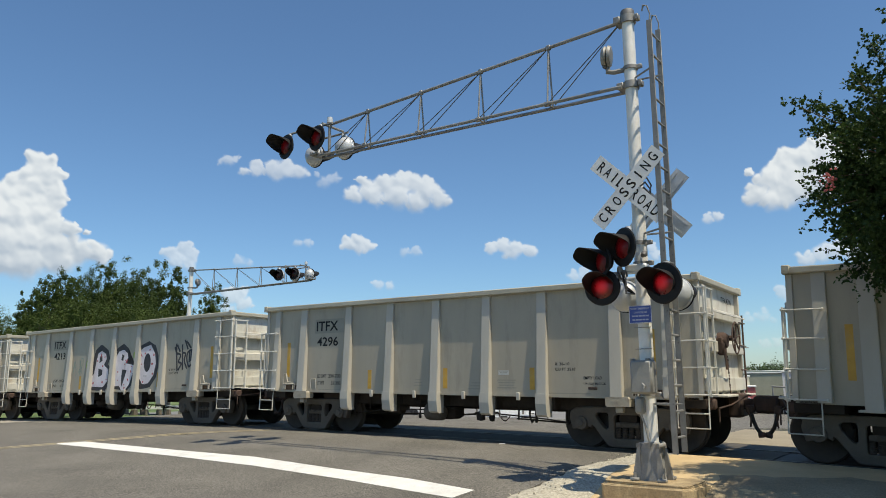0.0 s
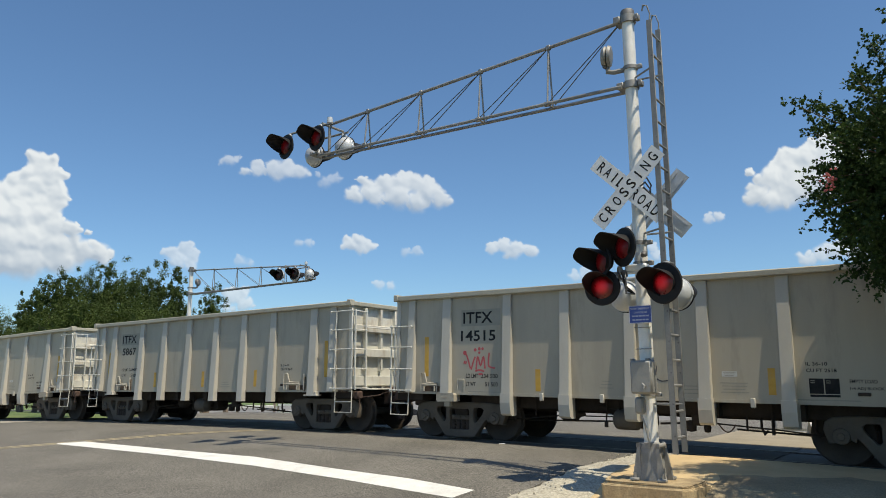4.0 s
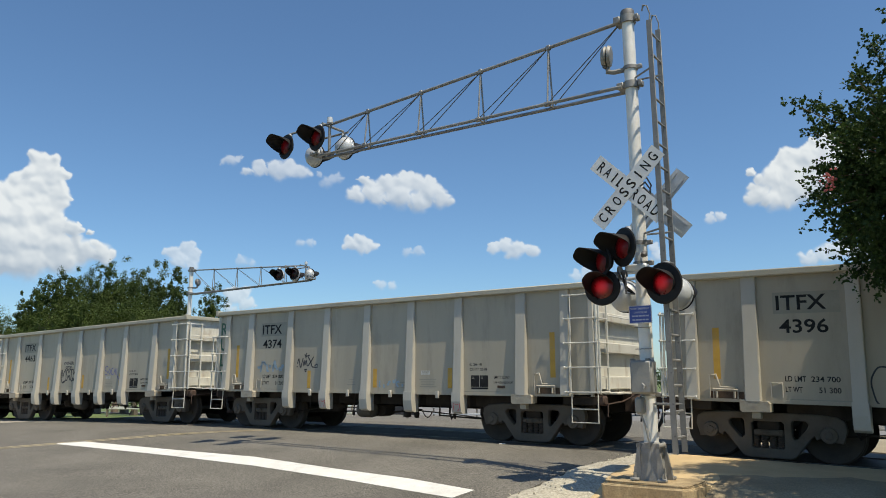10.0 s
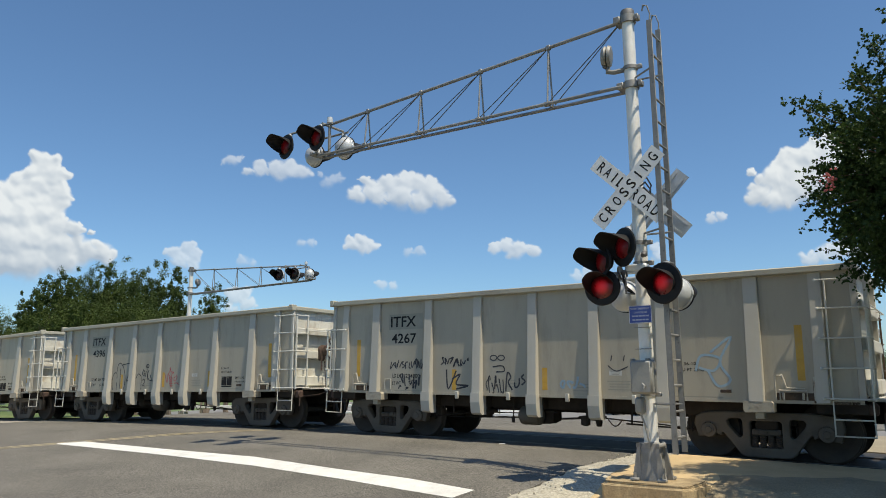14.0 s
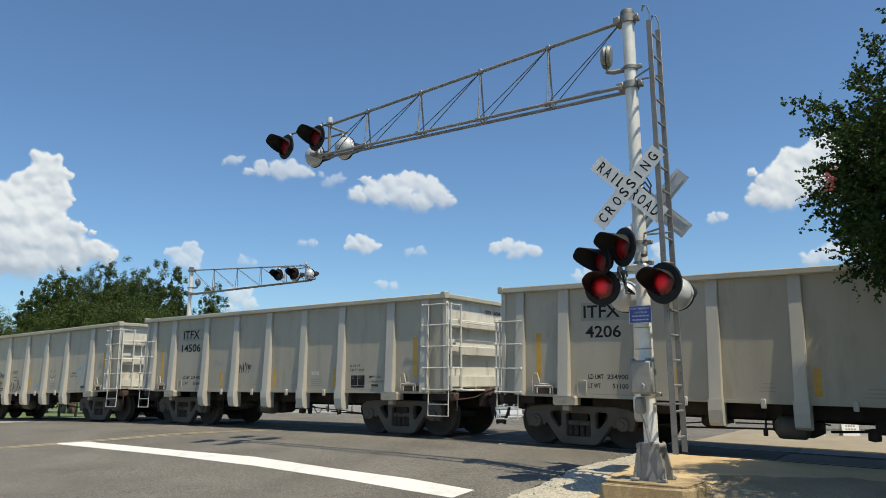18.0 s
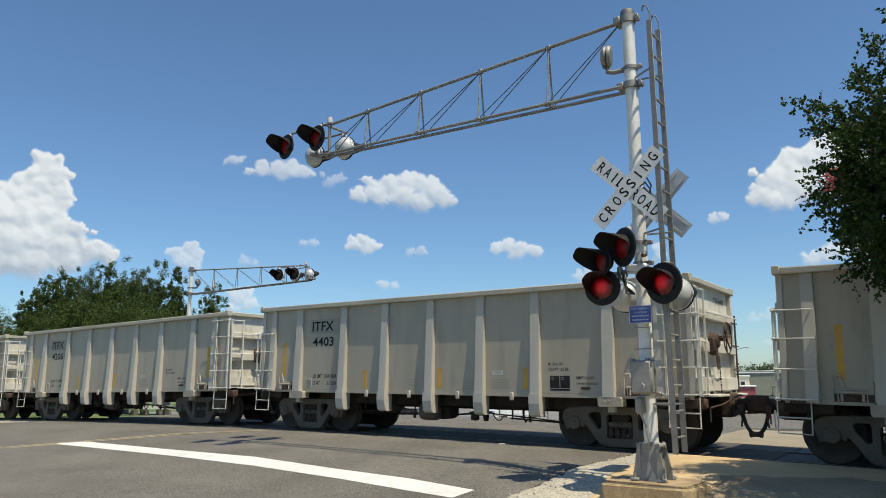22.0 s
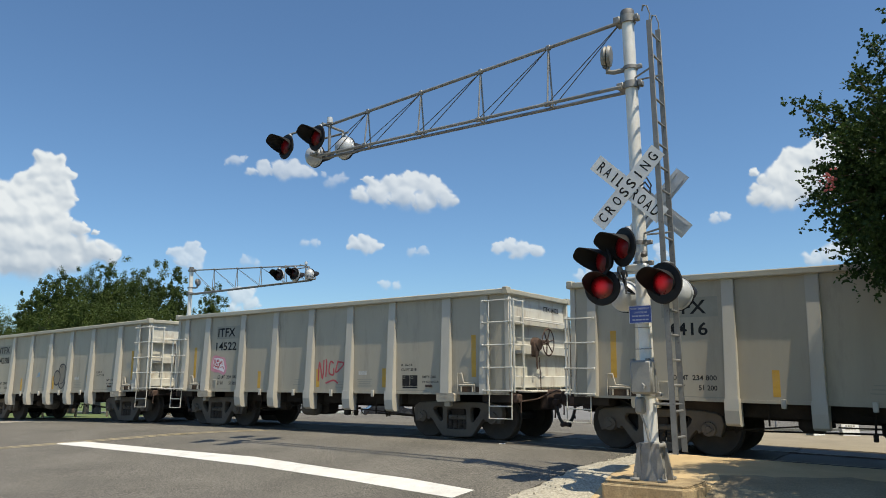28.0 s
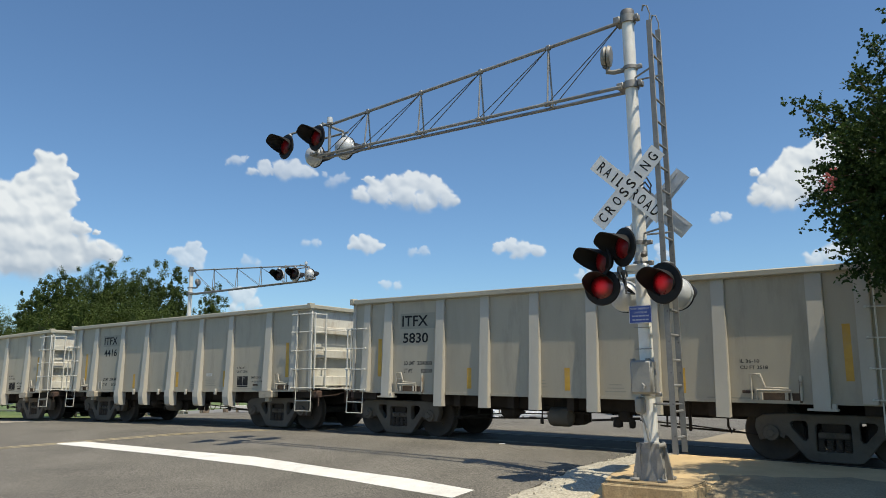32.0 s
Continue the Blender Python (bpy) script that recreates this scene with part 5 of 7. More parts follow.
spray(g, scrawl(33, -2.30, 1.50, 0.72, 0.2, 9), 0.03, spray_black, "black scrawled words")
spray(g, moved([[(-1.85, 1.45), (-1.8, 1.05), (-1.6, 1.42)], [(-1.7, 1.25), (-1.5, 1.35), (-1.6, 1.15), (-1.3, 1.12), (-1.6, 1.05)]], -0.3), 0.035, spray_black, "black scrawled mark")
for cx in (-0.98, -0.80):
    spray(g, [[(cx + 0.08 * math.cos(a), 1.68 + 0.05 * math.sin(a)) for a in [k * 0.9 for k in range(8)]]], 0.022, spray_black, "black pen ring")
spray(g, [[(-1.0, 1.50), (-0.78, 1.52), (-0.73, 1.42), (-0.92, 1.40)]], 0.025, spray_black, "black pen curl")
spray(g, scrawl(35, -1.16, 0.98, 0.42, 0.36, 7), 0.022, spray_black, "black pen tag")
spray(g, [[(-0.70, 1.02), (-0.66, 1.38), (-0.58, 1.3), (-0.64, 1.2), (-0.55, 1.05)], [(-0.5, 1.2), (-0.48, 1.1), (-0.4, 1.15), (-0.39, 1.28)], [(-0.28, 1.35), (-0.34, 1.3), (-0.26, 1.22), (-0.34, 1.15)], [(-0.2, 1.48), (-0.18, 1.25), (-0.1, 1.38), (-0.06, 1.22)]],
      0.032, spray_black, "black pen tag")
spray(g, [[(1.52, 1.60), (1.54, 1.70)], [(1.76, 1.60), (1.78, 1.70)], [(1.46, 1.52), (1.62, 1.42), (1.84, 1.50)]], 0.02, spray_black, "thin pen curves")
spray(g, moved([[(3.15, 1.35), (3.25, 1.6), (3.55, 1.55), (3.45, 1.35), (3.2, 1.4)], [(3.4, 1.65), (3.75, 1.9), (3.55, 1.5), (3.7, 1.2), (3.5, 1.1), (3.35, 1.35)]], -0.12, 0.08), 0.04, spray_blue, "blue sprayed loops")
spray(g, scrawl(38, 0.50, 1.1, 0.5, 0.2, 4), 0.04, spray_blue, "blue sprayed marks")
g = by["14506"]
spray(g, scrawl(41, -2.36, 1.60, 0.5, 0.24, 5), 0.018, spray_grey, "thin grey tag")
spray(g, scrawl(42, -1.2, 1.40, 0.46, 0.3, 7), 0.022, spray_black, "thin black tag")
spray(g, scrawl(43, 0.7, 1.3, 0.6, 0.35, 5), 0.018, spray_green, "faint green tag")
g = by["4288"]
RINGS = (([(0.20, 1.40), (0.24, 1.58), (0.36, 1.66), (0.50, 1.63), (0.58, 1.52), (0.57, 1.36), (0.50, 1.24), (0.38, 1.19), (0.26, 1.24), (0.20, 1.40)]),
         ([(0.50, 1.60), (0.52, 1.76), (0.62, 1.86), (0.78, 1.86), (0.90, 1.76), (0.96, 1.58), (0.94, 1.36), (0.86, 1.18), (0.72, 1.08), (0.58, 1.12), (0.52, 1.24)]))
for ring in RINGS:
    patch(g, [ring[:-1] if ring[0] == ring[-1] else ring + [(0.58, 1.40)]], 0.0, spray_taupe, "grey sprayed filling")
    spray(g, [ring], 0.04, spray_black, "black sprayed ring")
spray(g, [[(0.60, 1.24), (0.70, 1.24), (0.80, 1.30), (0.86, 1.42)], [(0.60, 1.80), (0.66, 1.76), (0.70, 1.82)]], 0.022, spray_black, "thin black pen curve")
spray(g, scrawl(55, -0.95, 1.45, 0.25, 0.2, 4), 0.05, spray_blue, "faint blue sprayed tag")
g = by["14522"]
def on_sheet(shapes, x0_, px0_, per_x, z0_, pz0_, per_z):
    return [[(x0_ + (x - px0_) / per_x, z0_ + (pz0_ - y) / per_z) for x, y in pts] for pts in shapes]


rim_ = [[(165, 190), (185, 140), (230, 128), (300, 145), (370, 155), (385, 200), (405, 240), (390, 290), (355, 310), (290, 285), (220, 285), (165, 265), (158, 225)]]
core_ = [[(192, 190), (207, 157), (270, 155), (340, 167), (358, 205), (376, 250), (358, 283), (290, 263), (220, 253), (187, 235)]]
pen_ = [[(200, 235), (215, 165), (225, 200), (205, 215), (245, 240)], [(240, 200), (238, 230), (262, 228)], [(240, 215), (258, 212)], [(265, 200), (268, 232), (285, 228), (282, 200)], [(295, 230), (295, 185), (310, 210), (325, 180), (330, 220)],
        [(245, 180), (265, 172), (280, 180), (258, 188), (245, 180)], [(305, 242), (340, 235), (365, 258)], [(255, 245), (290, 243)]]
FIT = (-3.96, 155, 355, 1.105, 395, 335)
patch(g, on_sheet(rim_, *FIT), 0.0, spray_pink, "pink sprayed cloud")
patch(g, on_sheet(core_, *FIT), 0.0005, spray_white, "white middle of the pink cloud")
spray(g, [[(x, z) for x, z in pts] for pts in on_sheet(pen_, *FIT)], 0.024, spray_red, "dark red tag inside the pink cloud").location.y = -0.0006
spray(g, [[((x + 0.2) * 0.72 + 0.18, z) for x, z in pts] for pts in ([(-0.2, 1.2), (-0.15, 1.65), (0.0, 1.25), (0.05, 1.7)], [(0.15, 1.3), (0.18, 1.6), (0.15, 1.72)], [(0.5, 1.62), (0.35, 1.65), (0.3, 1.4), (0.5, 1.35), (0.5, 1.5)],
      [(0.7, 1.68), (0.6, 1.4), (0.95, 1.6), (0.7, 1.65)], [(0.15, 1.15), (0.5, 1.22), (0.7, 1.15)])], 0.04, spray_red, "red sprayed tag")
spray(by["4416"], scrawl(61, 3.4, 1.55, 0.4, 0.2, 3), 0.018, spray_grey, "faint grey tag")


# ---- crossing signals ----
def signal_light(parent, m, lit, off=False, slim=False, rim=0.255, label="black crossing light with hood, red lens and pale housing"):
    """One flashing light that faces -y: round backplate, hood, lens, housing behind."""
    bm = bmesh.new()
    lathe(bm, [(0.0, 0.012), (rim - 0.014, 0.012), (rim, 0.0), (rim - 0.014, -0.012), (0.0, -0.012)], Matrix.Rotation(radians(90), 4, "X"), 28)
    bmesh.ops.recalc_face_normals(bm, faces=bm.faces)
    plate = part("backplate", bm, black_hood, parent, label, m)
    # hood: a tube cut away below
    bm = bmesh.new()
    seg = 30
    rows = []
    for j in range(seg + 1):
        a = radians(-40 + 290 * j / seg)
        deep = 0.05 + 0.31 * min(1.0, max(0.0, (math.cos(a - radians(118)) + 0.30) / 1.05))
        rows.append([bm.verts.new((0.165 * math.cos(a), -0.01, 0.165 * math.sin(a))), bm.verts.new((0.175 * math.cos(a), -deep, 0.175 * math.sin(a))),
                     bm.verts.new((0.167 * math.cos(a), -deep, 0.167 * math.sin(a))), bm.verts.new((0.157 * math.cos(a), -0.01, 0.157 * math.sin(a)))])
    for r0, r1 in zip(rows, rows[1:]):
        for k in range(3):
            bm.faces.new((r0[k], r1[k], r1[k + 1], r0[k + 1]))
    bmesh.ops.recalc_face_normals(bm, faces=bm.faces)
    part("hood", bm, black_hood, plate)
    bm = bmesh.new()
    lathe(bm, [(0.0, 0.055), (0.06, 0.05), (0.11, 0.036), (0.152, 0.015)], Matrix.Rotation(radians(90), 4, "X"), 22)
    part("lens", bm, lens_off if off else lens_lit if lit else lens_red, plate, "dark lens" if off else "red lens")
    bm = bmesh.new()
    w_ = 0.62 if slim else 1.0
    lathe(bm, [(0.20 * w_, -0.012), (0.215 * w_, -0.05 * w_), (0.20 * w_, -0.12 * w_), (0.14 * w_, -0.19 * w_), (0.06 * w_, -0.22 * w_), (0.0, -0.222 * w_)], Matrix.Rotation(radians(90), 4, "X"), 24)
    bmesh.ops.recalc_face_normals(bm, faces=bm.faces)
    box(bm, (0, 0.06, 0.23), (0.07, 0.10, 0.06), None, 0.015)
    lathe(bm, [(0.205 * w_, -0.02), (0.226 * w_, -0.03), (0.226 * w_, -0.05), (0.205 * w_, -0.06)], Matrix.Rotation(radians(90), 4, "X"), 24)
    for k in (-1, 1):
        box(bm, (k * 0.21 * w_, 0.05, 0.0), (0.04, 0.06, 0.07), None, 0.008)
    part("housing", bm, black_hood if slim else housing, plate, "black lamp housing" if slim else "pale painted lamp housing")
    bm = bmesh.new()
    tube(bm, (0, 0.09, 0.18), (0, 0.09, 0.25), 0.028, 8)
    lathe(bm, [(0.0, 0.04), (0.035, 0.035), (0.045, 0.0), (0.045, -0.03), (0, -0.03)], Matrix.Translation((0, 0.09, 0.25)), 10)
    part("hanger", bm, housing, plate)
    return plate


def crossbuck(parent, m, front=True):
    """Two crossed boards with black writing, facing -y."""
    for k, (body, ang, dy) in enumerate((("RAILROAD", -45, 0.0), ("CROSSING", 45, -0.012))):
        bm = bmesh.new()
        box(bm, (0, 0, 0), (1.27 if front else 1.20, 0.004, 0.235), None, 0.0)
        mm = m @ Matrix.Translation((0, dy, 0)) @ Matrix.Rotation(radians(-ang), 4, "Y")
        bd = part("board", bm, sign_white if front else sign_back, parent, "white crossbuck board reading " + body if front else "bare back of a crossbuck board", mm)
        if not front:
            for sx in (-0.1, 0.1):
                bm = bmesh.new()
                box(bm, (0, -0.008, sx * 0.7), (1.1, 0.012, 0.02))
                part("stiffener", bm, sign_back, bd)
            continue
        spots = [(ch, -0.50 + 0.125 * q) for q, ch in enumerate("RAIL")] + [(ch, 0.135 + 0.125 * q) for q, ch in enumerate("ROAD")] if k == 0 else [(ch, -0.515 + 0.148 * q) for q, ch in enumerate("CROSSING")]
        for ch, x in spots:
            wd = 0.024 if ch == "I" else 0.090
            part("lettering", lettering(ch, 0.148, black_paint, wd), None, bd, "black letter " + ch, pose(x - wd / 2, -0.0028, -0.074))
    bm = bmesh.new()
    box(bm, (0, 0.05, 0), (0.12, 0.10, 0.16), None, 0.01)
    part("bracket", bm, galvanised, parent, "", m)


def bmesh_foot():
    bm = bmesh.new()
    bmesh.ops.create_cone(bm, cap_ends=True, segments=4, radius1=0.225, radius2=0.155, depth=0.45, matrix=Matrix.Translation((0, 0, 0.225)) @ Matrix.Rotation(radians(45), 4, "Z"))
    lathe(bm, [(0.125, 0.40), (0.125, 0.46), (0.092, 0.48)], Matrix(), 20)
    for k in (-1, 1):
        prism(bm, [(k * 0.12, 0.47), (k * 0.15, 0.46), (k * 0.245, 0.03), (k * 0.25, 0.0), (k * 0.12, 0.0)], "y", -0.16, -0.12)
        prism(bm, [(k * 0.12, 0.47), (k * 0.15, 0.46), (k * 0.245, 0.03), (k * 0.25, 0.0), (k * 0.12, 0.0)], "y", 0.12, 0.16)
        for y in (-0.19, 0.19):
            box(bm, (k * 0.20, y, 0.02), (0.12, 0.12, 0.04), None, 0.012)
    bmesh.ops.recalc_face_normals(bm, faces=bm.faces)
    return bm


def cantilever(name, m, near):
    mast = thing(name, m, "white steel signal mast with a truss arm over the road" if near else "white signal mast with truss arm beyond the tracks", "crossing signal",
                 "crossing signals")
    bm = bmesh.new()
    tube(bm, (0, 0, 0.05), (0, 0, 6.36), 0.092, 24, 0.085)
    part("mast_tube", bm, mast_paint, mast, "white painted steel mast")
    bm = bmesh.new()
    lathe(bm, [(0.0, 0.05), (0.088, 0.045), (0.098, 0.025), (0.10, -0.06), (0.082, -0.06)], Matrix.Translation((0, 0, 6.36)), 20)
    part("cap", bm, dark_steel, mast, "dark mast cap")
    # foot with gussets
    foot = part("mast_foot", bmesh_foot(), foot_grey, mast, "grey cast mast foot with gussets", pose(0, 0, -0.07))
    foot.scale = (0.88, 0.88, 1)
    for k in (-1, 1):
        bm = bmesh.new()
        tube(bm, (k * 0.145, -0.16, 0.43), (k * 0.145, 0.12, 0.43), 0.032, 10)
        part("clamp_pin", bm, foot_grey, foot)
    bm = bmesh.new()
    tube(bm, (0, 0, 0.03), (0, 0, 0.10), 0.022, 6)
    bolt = mesh_of("anchor_bolt", bm, galvanised)
    for sx in (-1, 1):
        for sy in (-1, 1):
            part("anchor_bolt", bolt, None, foot, m=pose(sx * 0.20, sy * 0.19, 0))
    # truss arm towards -x
    L0, L1 = -0.10, -6.25
    T0, T1, B0, B1 = 6.26, 6.03, 5.26, 5.46

    def top(x):
        return T0 + (T1 - T0) * (x - L0) / (-6.0 - L0)

    def low(x):
        return B0 + (B1 - B0) * (x - L0) / (-6.0 - L0)
    bm = bmesh.new()
    tube(bm, (L0, 0, top(L0)), (-6.02, 0, top(-6.02)), 0.027, 10)
    arm = part("truss_arm", bm, galvanised, mast, "grey galvanised truss arm")
    for y in (-0.15, 0.15):
        bm = bmesh.new()
        tube(bm, (L0, y * 0.75, low(L0) - 0.03), (L1, y * 0.55, low(L1) - 0.04), 0.026, 10)
        part("bottom_chord", bm, galvanised, arm)
    knots = [-1.28, -2.53, -3.77, -5.01]
    for x in knots:
        bm = bmesh.new()
        for y in (-0.09, 0.09):
            tube(bm, (x, 0, top(x)), (x, y, low(x) - 0.03), 0.014, 6)
        tube(bm, (x, -0.13, low(x) - 0.03), (x, 0.13, low(x) - 0.03), 0.016, 6)
        box(bm, (x, 0, top(x)), (0.07, 0.06, 0.08), None, 0.01)
        box(bm, (x, -0.09, low(x) - 0.03), (0.10, 0.06, 0.07), None, 0.01)
        part("strut", bm, galvanised, arm)
    xs = [L0] + knots + [-6.0]
    for x0, x1 in zip(xs, xs[1:]):
        bm = bmesh.new()
        for y in (-0.09, 0.09):
            tube(bm, (x0 - 0.02, 0, top(x0) - 0.02), (x1 + 0.03, y, low(x1)), 0.008, 5)
        part("tie_rod", bm, dark_steel, arm)
    for z, h in ((6.26, 0.11), (5.26, 0.10)):
        bm = bmesh.new()
        lathe(bm, [(0.082, -h / 2), (0.112, -h / 2), (0.112, h / 2), (0.082, h / 2)], Matrix.Translation((0, 0, z)), 20)
        box(bm, (-0.13, 0, z), (0.10, 0.22, h * 0.9), None, 0.01)
        box(bm, (0.14, 0, z), (0.06, 0.10, h * 0.8), None, 0.01)
        bmesh.ops.recalc_face_normals(bm, faces=bm.faces)
        part("arm_clamp", bm, galvanised, mast, "heavy steel clamp that holds the arm")
    for z in (5.52, 3.0, 3.95, 2.72, 1.0):
        bm = bmesh.new()
        lathe(bm, [(0.084, -0.025), (0.104, -0.025), (0.104, 0.025), (0.084, 0.025)], Matrix.Translation((0, 0, z)), 20)
        box(bm, (0.13, 0, z), (0.08, 0.05, 0.06), None, 0.008)
        bmesh.ops.recalc_face_normals(bm, faces=bm.faces)
        part("clamp", bm, galvanised, mast)
    # lights at the arm's end: two to the road, two to the far side
    bm = bmesh.new()
    box(bm, (-6.28, 0, 5.47), (0.20, 0.30, 0.04), None, 0.01)
    for q in range(4):
        box(bm, (-6.42 + 0.07 * q, -0.05 + 0.05 * (q % 2), 5.52 + 0.03 * (q % 3)), (0.05, 0.06, 0.07), None, 0.01)
    tube(bm, (-6.0, 0, 5.45), (-6.0, 0, 6.10), 0.028, 8)
    tube(bm, (-6.93 if near else -6.05, -0.18, 5.99), (-5.75 if near else -5.2, -0.18, 5.96), 0.022, 8)
    tube(bm, (-6.85 if near else -5.85, 0.35, 5.97), (-5.85 if near else -4.9, 0.35, 5.95), 0.022, 8)
    tube(bm, (-6.0, -0.2, 6.0), (-6.0, 0.37, 6.0), 0.026, 8)
    part("lamp_frame", bm, galvanised, arm)
    for k, (x, y, t) in enumerate(((-6.91, -0.28, 0), (-6.05, -0.28, 0), (-6.82, 0.45, 180), (-5.98, 0.45, 180)) if near else
                                  ((-6.00, -0.28, 0), (-5.30, -0.28, 0), (-5.78, 0.45, 180), (-5.02, 0.45, 180))):
        signal_light(mast, pose(x, y, 5.70 if t == 0 else 5.67, 0, 0, t - (7 if t == 0 else 0)), False, not near, near and k < 2, 0.25 if t == 0 else 0.235)
    bm = bmesh.new()
    lathe(bm, [(0, 0.07), (0.05, 0.06), (0.06, 0.0), (0.06, -0.05), (0, -0.05)], Matrix.Translation((-6.0, 0, 6.12)), 12)
    part("arm_cap", bm, housing, arm)
    # electric bell
    bm = bmesh.new()
    bell_at = Matrix.Translation((-0.27, -0.10, 5.74)) @ Matrix.Rotation(radians(14), 4, "Z") @ Matrix.Rotation(radians(96), 4, "Y")
    lathe(bm, [(0, 0.05), (0.08, 0.046), (0.14, 0.032), (0.158, 0.0), (0.158, -0.012), (0.0, -0.012)], bell_at, 22)
    lathe(bm, [(0, -0.03), (0.14, -0.03), (0.15, -0.06), (0.12, -0.10), (0, -0.11)], bell_at, 18)
    bmesh.ops.recalc_face_normals(bm, faces=bm.faces)
    bell = part("bell", bm, galvanised, mast, "grey round electric bell")
    bm = bmesh.new()
    box(bm, (-0.33, -0.10, 5.72), (0.06, 0.10, 0.30), None, 0.015)
    part("striker_box", bm, dark_steel, bell)
    bm = bmesh.new()
    pipe(bm, [(-0.30, -0.08, 5.62), (-0.30, -0.08, 5.52), (-0.22, -0.06, 5.50), (0.0, 0, 5.52)], 0.035, 8)
    part("bell_bracket", bm, galvanised, bell)
    # crossbucks on both faces
    crossbuck(mast, pose(-0.035, -0.25, 3.72, 0, 0, 0), True)
    crossbuck(mast, pose(0.01, 0.66, 3.64, 0, 0, 0), False)
    for q in range(5):
        bm = bmesh.new()
        h = 3.50 + 0.07 * q
        pipe(bm, [(0.02, -0.13, h), (0.10 + 0.02 * q, -0.12, h + 0.09), (0.17, -0.04 + 0.03 * q, h + 0.02), (0.14, 0.08, h - 0.08), (0.05, 0.13, h - 0.14)], 0.010, 5)
        part("wire", bm, dark_steel, mast)
    # main lights
    bm = bmesh.new()
    tube(bm, (-0.40, -0.24, 2.58), (0.36, -0.24, 2.58), 0.026, 8)
    tube(bm, (-0.34, 0.34, 2.58), (0.32, 0.34, 2.58), 0.026, 8)
    tube(bm, (0, -0.24, 2.60), (0, 0.36, 2.60), 0.035, 8)
    box(bm, (0.02, -0.20, 2.63), (0.30, 0.16, 0.10), None, 0.02)
    tube(bm, (-0.05, -0.15, 2.92), (-0.40, -0.42, 2.92), 0.022, 8)
    part("lamp_crossarm", bm, housing, mast, "grey lamp crossarm")
    for q, (x, z) in enumerate(((-0.20, 2.62), (-0.14, 2.56), (-0.24, 2.52), (0.14, 2.80))):
        bm = bmesh.new()
        lathe(bm, [(0, -0.05), (0.035, -0.04), (0.042, 0.0), (0.03, 0.05), (0, 0.055)], Matrix.Translation((x, -0.26, z)) @ Matrix.Rotation(radians(40 * q), 4, "X"), 10)
        part("cable_fitting", bm, dark_steel if q % 2 else galvanised, mast)
    for q in range(3):
        bm = bmesh.new()
        pipe(bm, [(-0.22 + 0.04 * q, -0.27, 2.60), (-0.16 + 0.03 * q, -0.33, 2.50), (-0.12, -0.28, 2.40 - 0.05 * q), (-0.06, -0.14, 2.30)], 0.012, 6)
        part("wire", bm, black_hood if q % 2 else dark_steel, mast)
    for k, (x, y, z, t) in enumerate(((-0.43, -0.33, 2.40, 7), (0.40, -0.33, 2.39, -14), (-0.085, -0.38, 2.90, -31), (-0.395, -0.36, 2.74, -36), (-0.42, 0.45, 2.35, 180), (0.31, 0.45, 2.33, 180))):
        signal_light(mast, pose(x, y, z, 0, 0, t), k in (0, 1) and near, not near, k in (2, 3), (0.245, 0.268, 0.262, 0.21, 0.235, 0.235)[k])
    # blue notice
    bm = bmesh.new()
    box(bm, (0, 0, 0), (0.30, 0.006, 0.235), None, 0.0)
    nt = part("notice_plate", bm, sign_blue, mast, "small blue emergency notice with white lines", pose(0.0, -0.14, 2.03, 0, 0, 4))
    bm = bmesh.new()
    for j, w in ((2, 0.23), (3, 0.22)):
        for k in range(5):
            box(bm, (-w / 2 + (k + 0.5) * w / 5, -0.005, 0.078 - j * 0.05), (w / 5 * 0.8, 0.003, 0.017))
    for j, (body, w) in enumerate((("REPORT EMERGENCY", 0.25), ("OR PROBLEM", 0.17))):
        part("lettering", lettering(body, 0.025, notice_ink, w), None, nt, "pale letters " + body, pose(-w / 2, -0.0042, 0.062 - j * 0.05))
    part("print", bm, notice_ink, nt)
    bm = bmesh.new()
    for z in (0.112, -0.112):
        box(bm, (0, -0.004, z), (0.29, 0.003, 0.006))
    for x in (-0.145, 0.145):
        box(bm, (x, -0.004, 0), (0.006, 0.003, 0.225))
    part("border", bm, white_paint, nt)
    # junction box
    bm = bmesh.new()
    box(bm, (0.02, -0.20, 1.22), (0.29, 0.18, 0.42), None, 0.02)
    jb = part("junction_box", bm, box_grey, mast, "grey steel junction box with a hasp")
    bm = bmesh.new()
    box(bm, (0.02, -0.297, 1.22), (0.25, 0.012, 0.38), None, 0.005)
    part("lid", bm, box_grey, jb)
    bm = bmesh.new()
    pipe(bm, [(0.04, -0.315, 1.14), (0.07, -0.325, 1.11), (0.06, -0.33, 1.07)], 0.014, 6)
    for k in (-1, 1):
        box(bm, (k * 0.10, -0.23, 1.44), (0.05, 0.08, 0.03), None, 0.008)
    part("hasp", bm, galvanised, jb)
    bm = bmesh.new()
    box(bm, (-0.07, -0.13, 0.86), (0.12, 0.12, 0.22), None, 0.03)
    pipe(bm, [(-0.07, -0.14, 0.76), (-0.02, -0.13, 0.62), (0.03, -0.125, 0.35)], 0.014, 8)
    part("cable_entry", bm, box_grey, mast, "grey cable entry")
    for z in (1.58, 1.86):
        bm = bmesh.new()
        tube(bm, (-0.10, -0.115, z), (0.12, -0.115, z), 0.006, 5)
        part("strap", bm, galvanised, mast)
    if not near:
        return mast
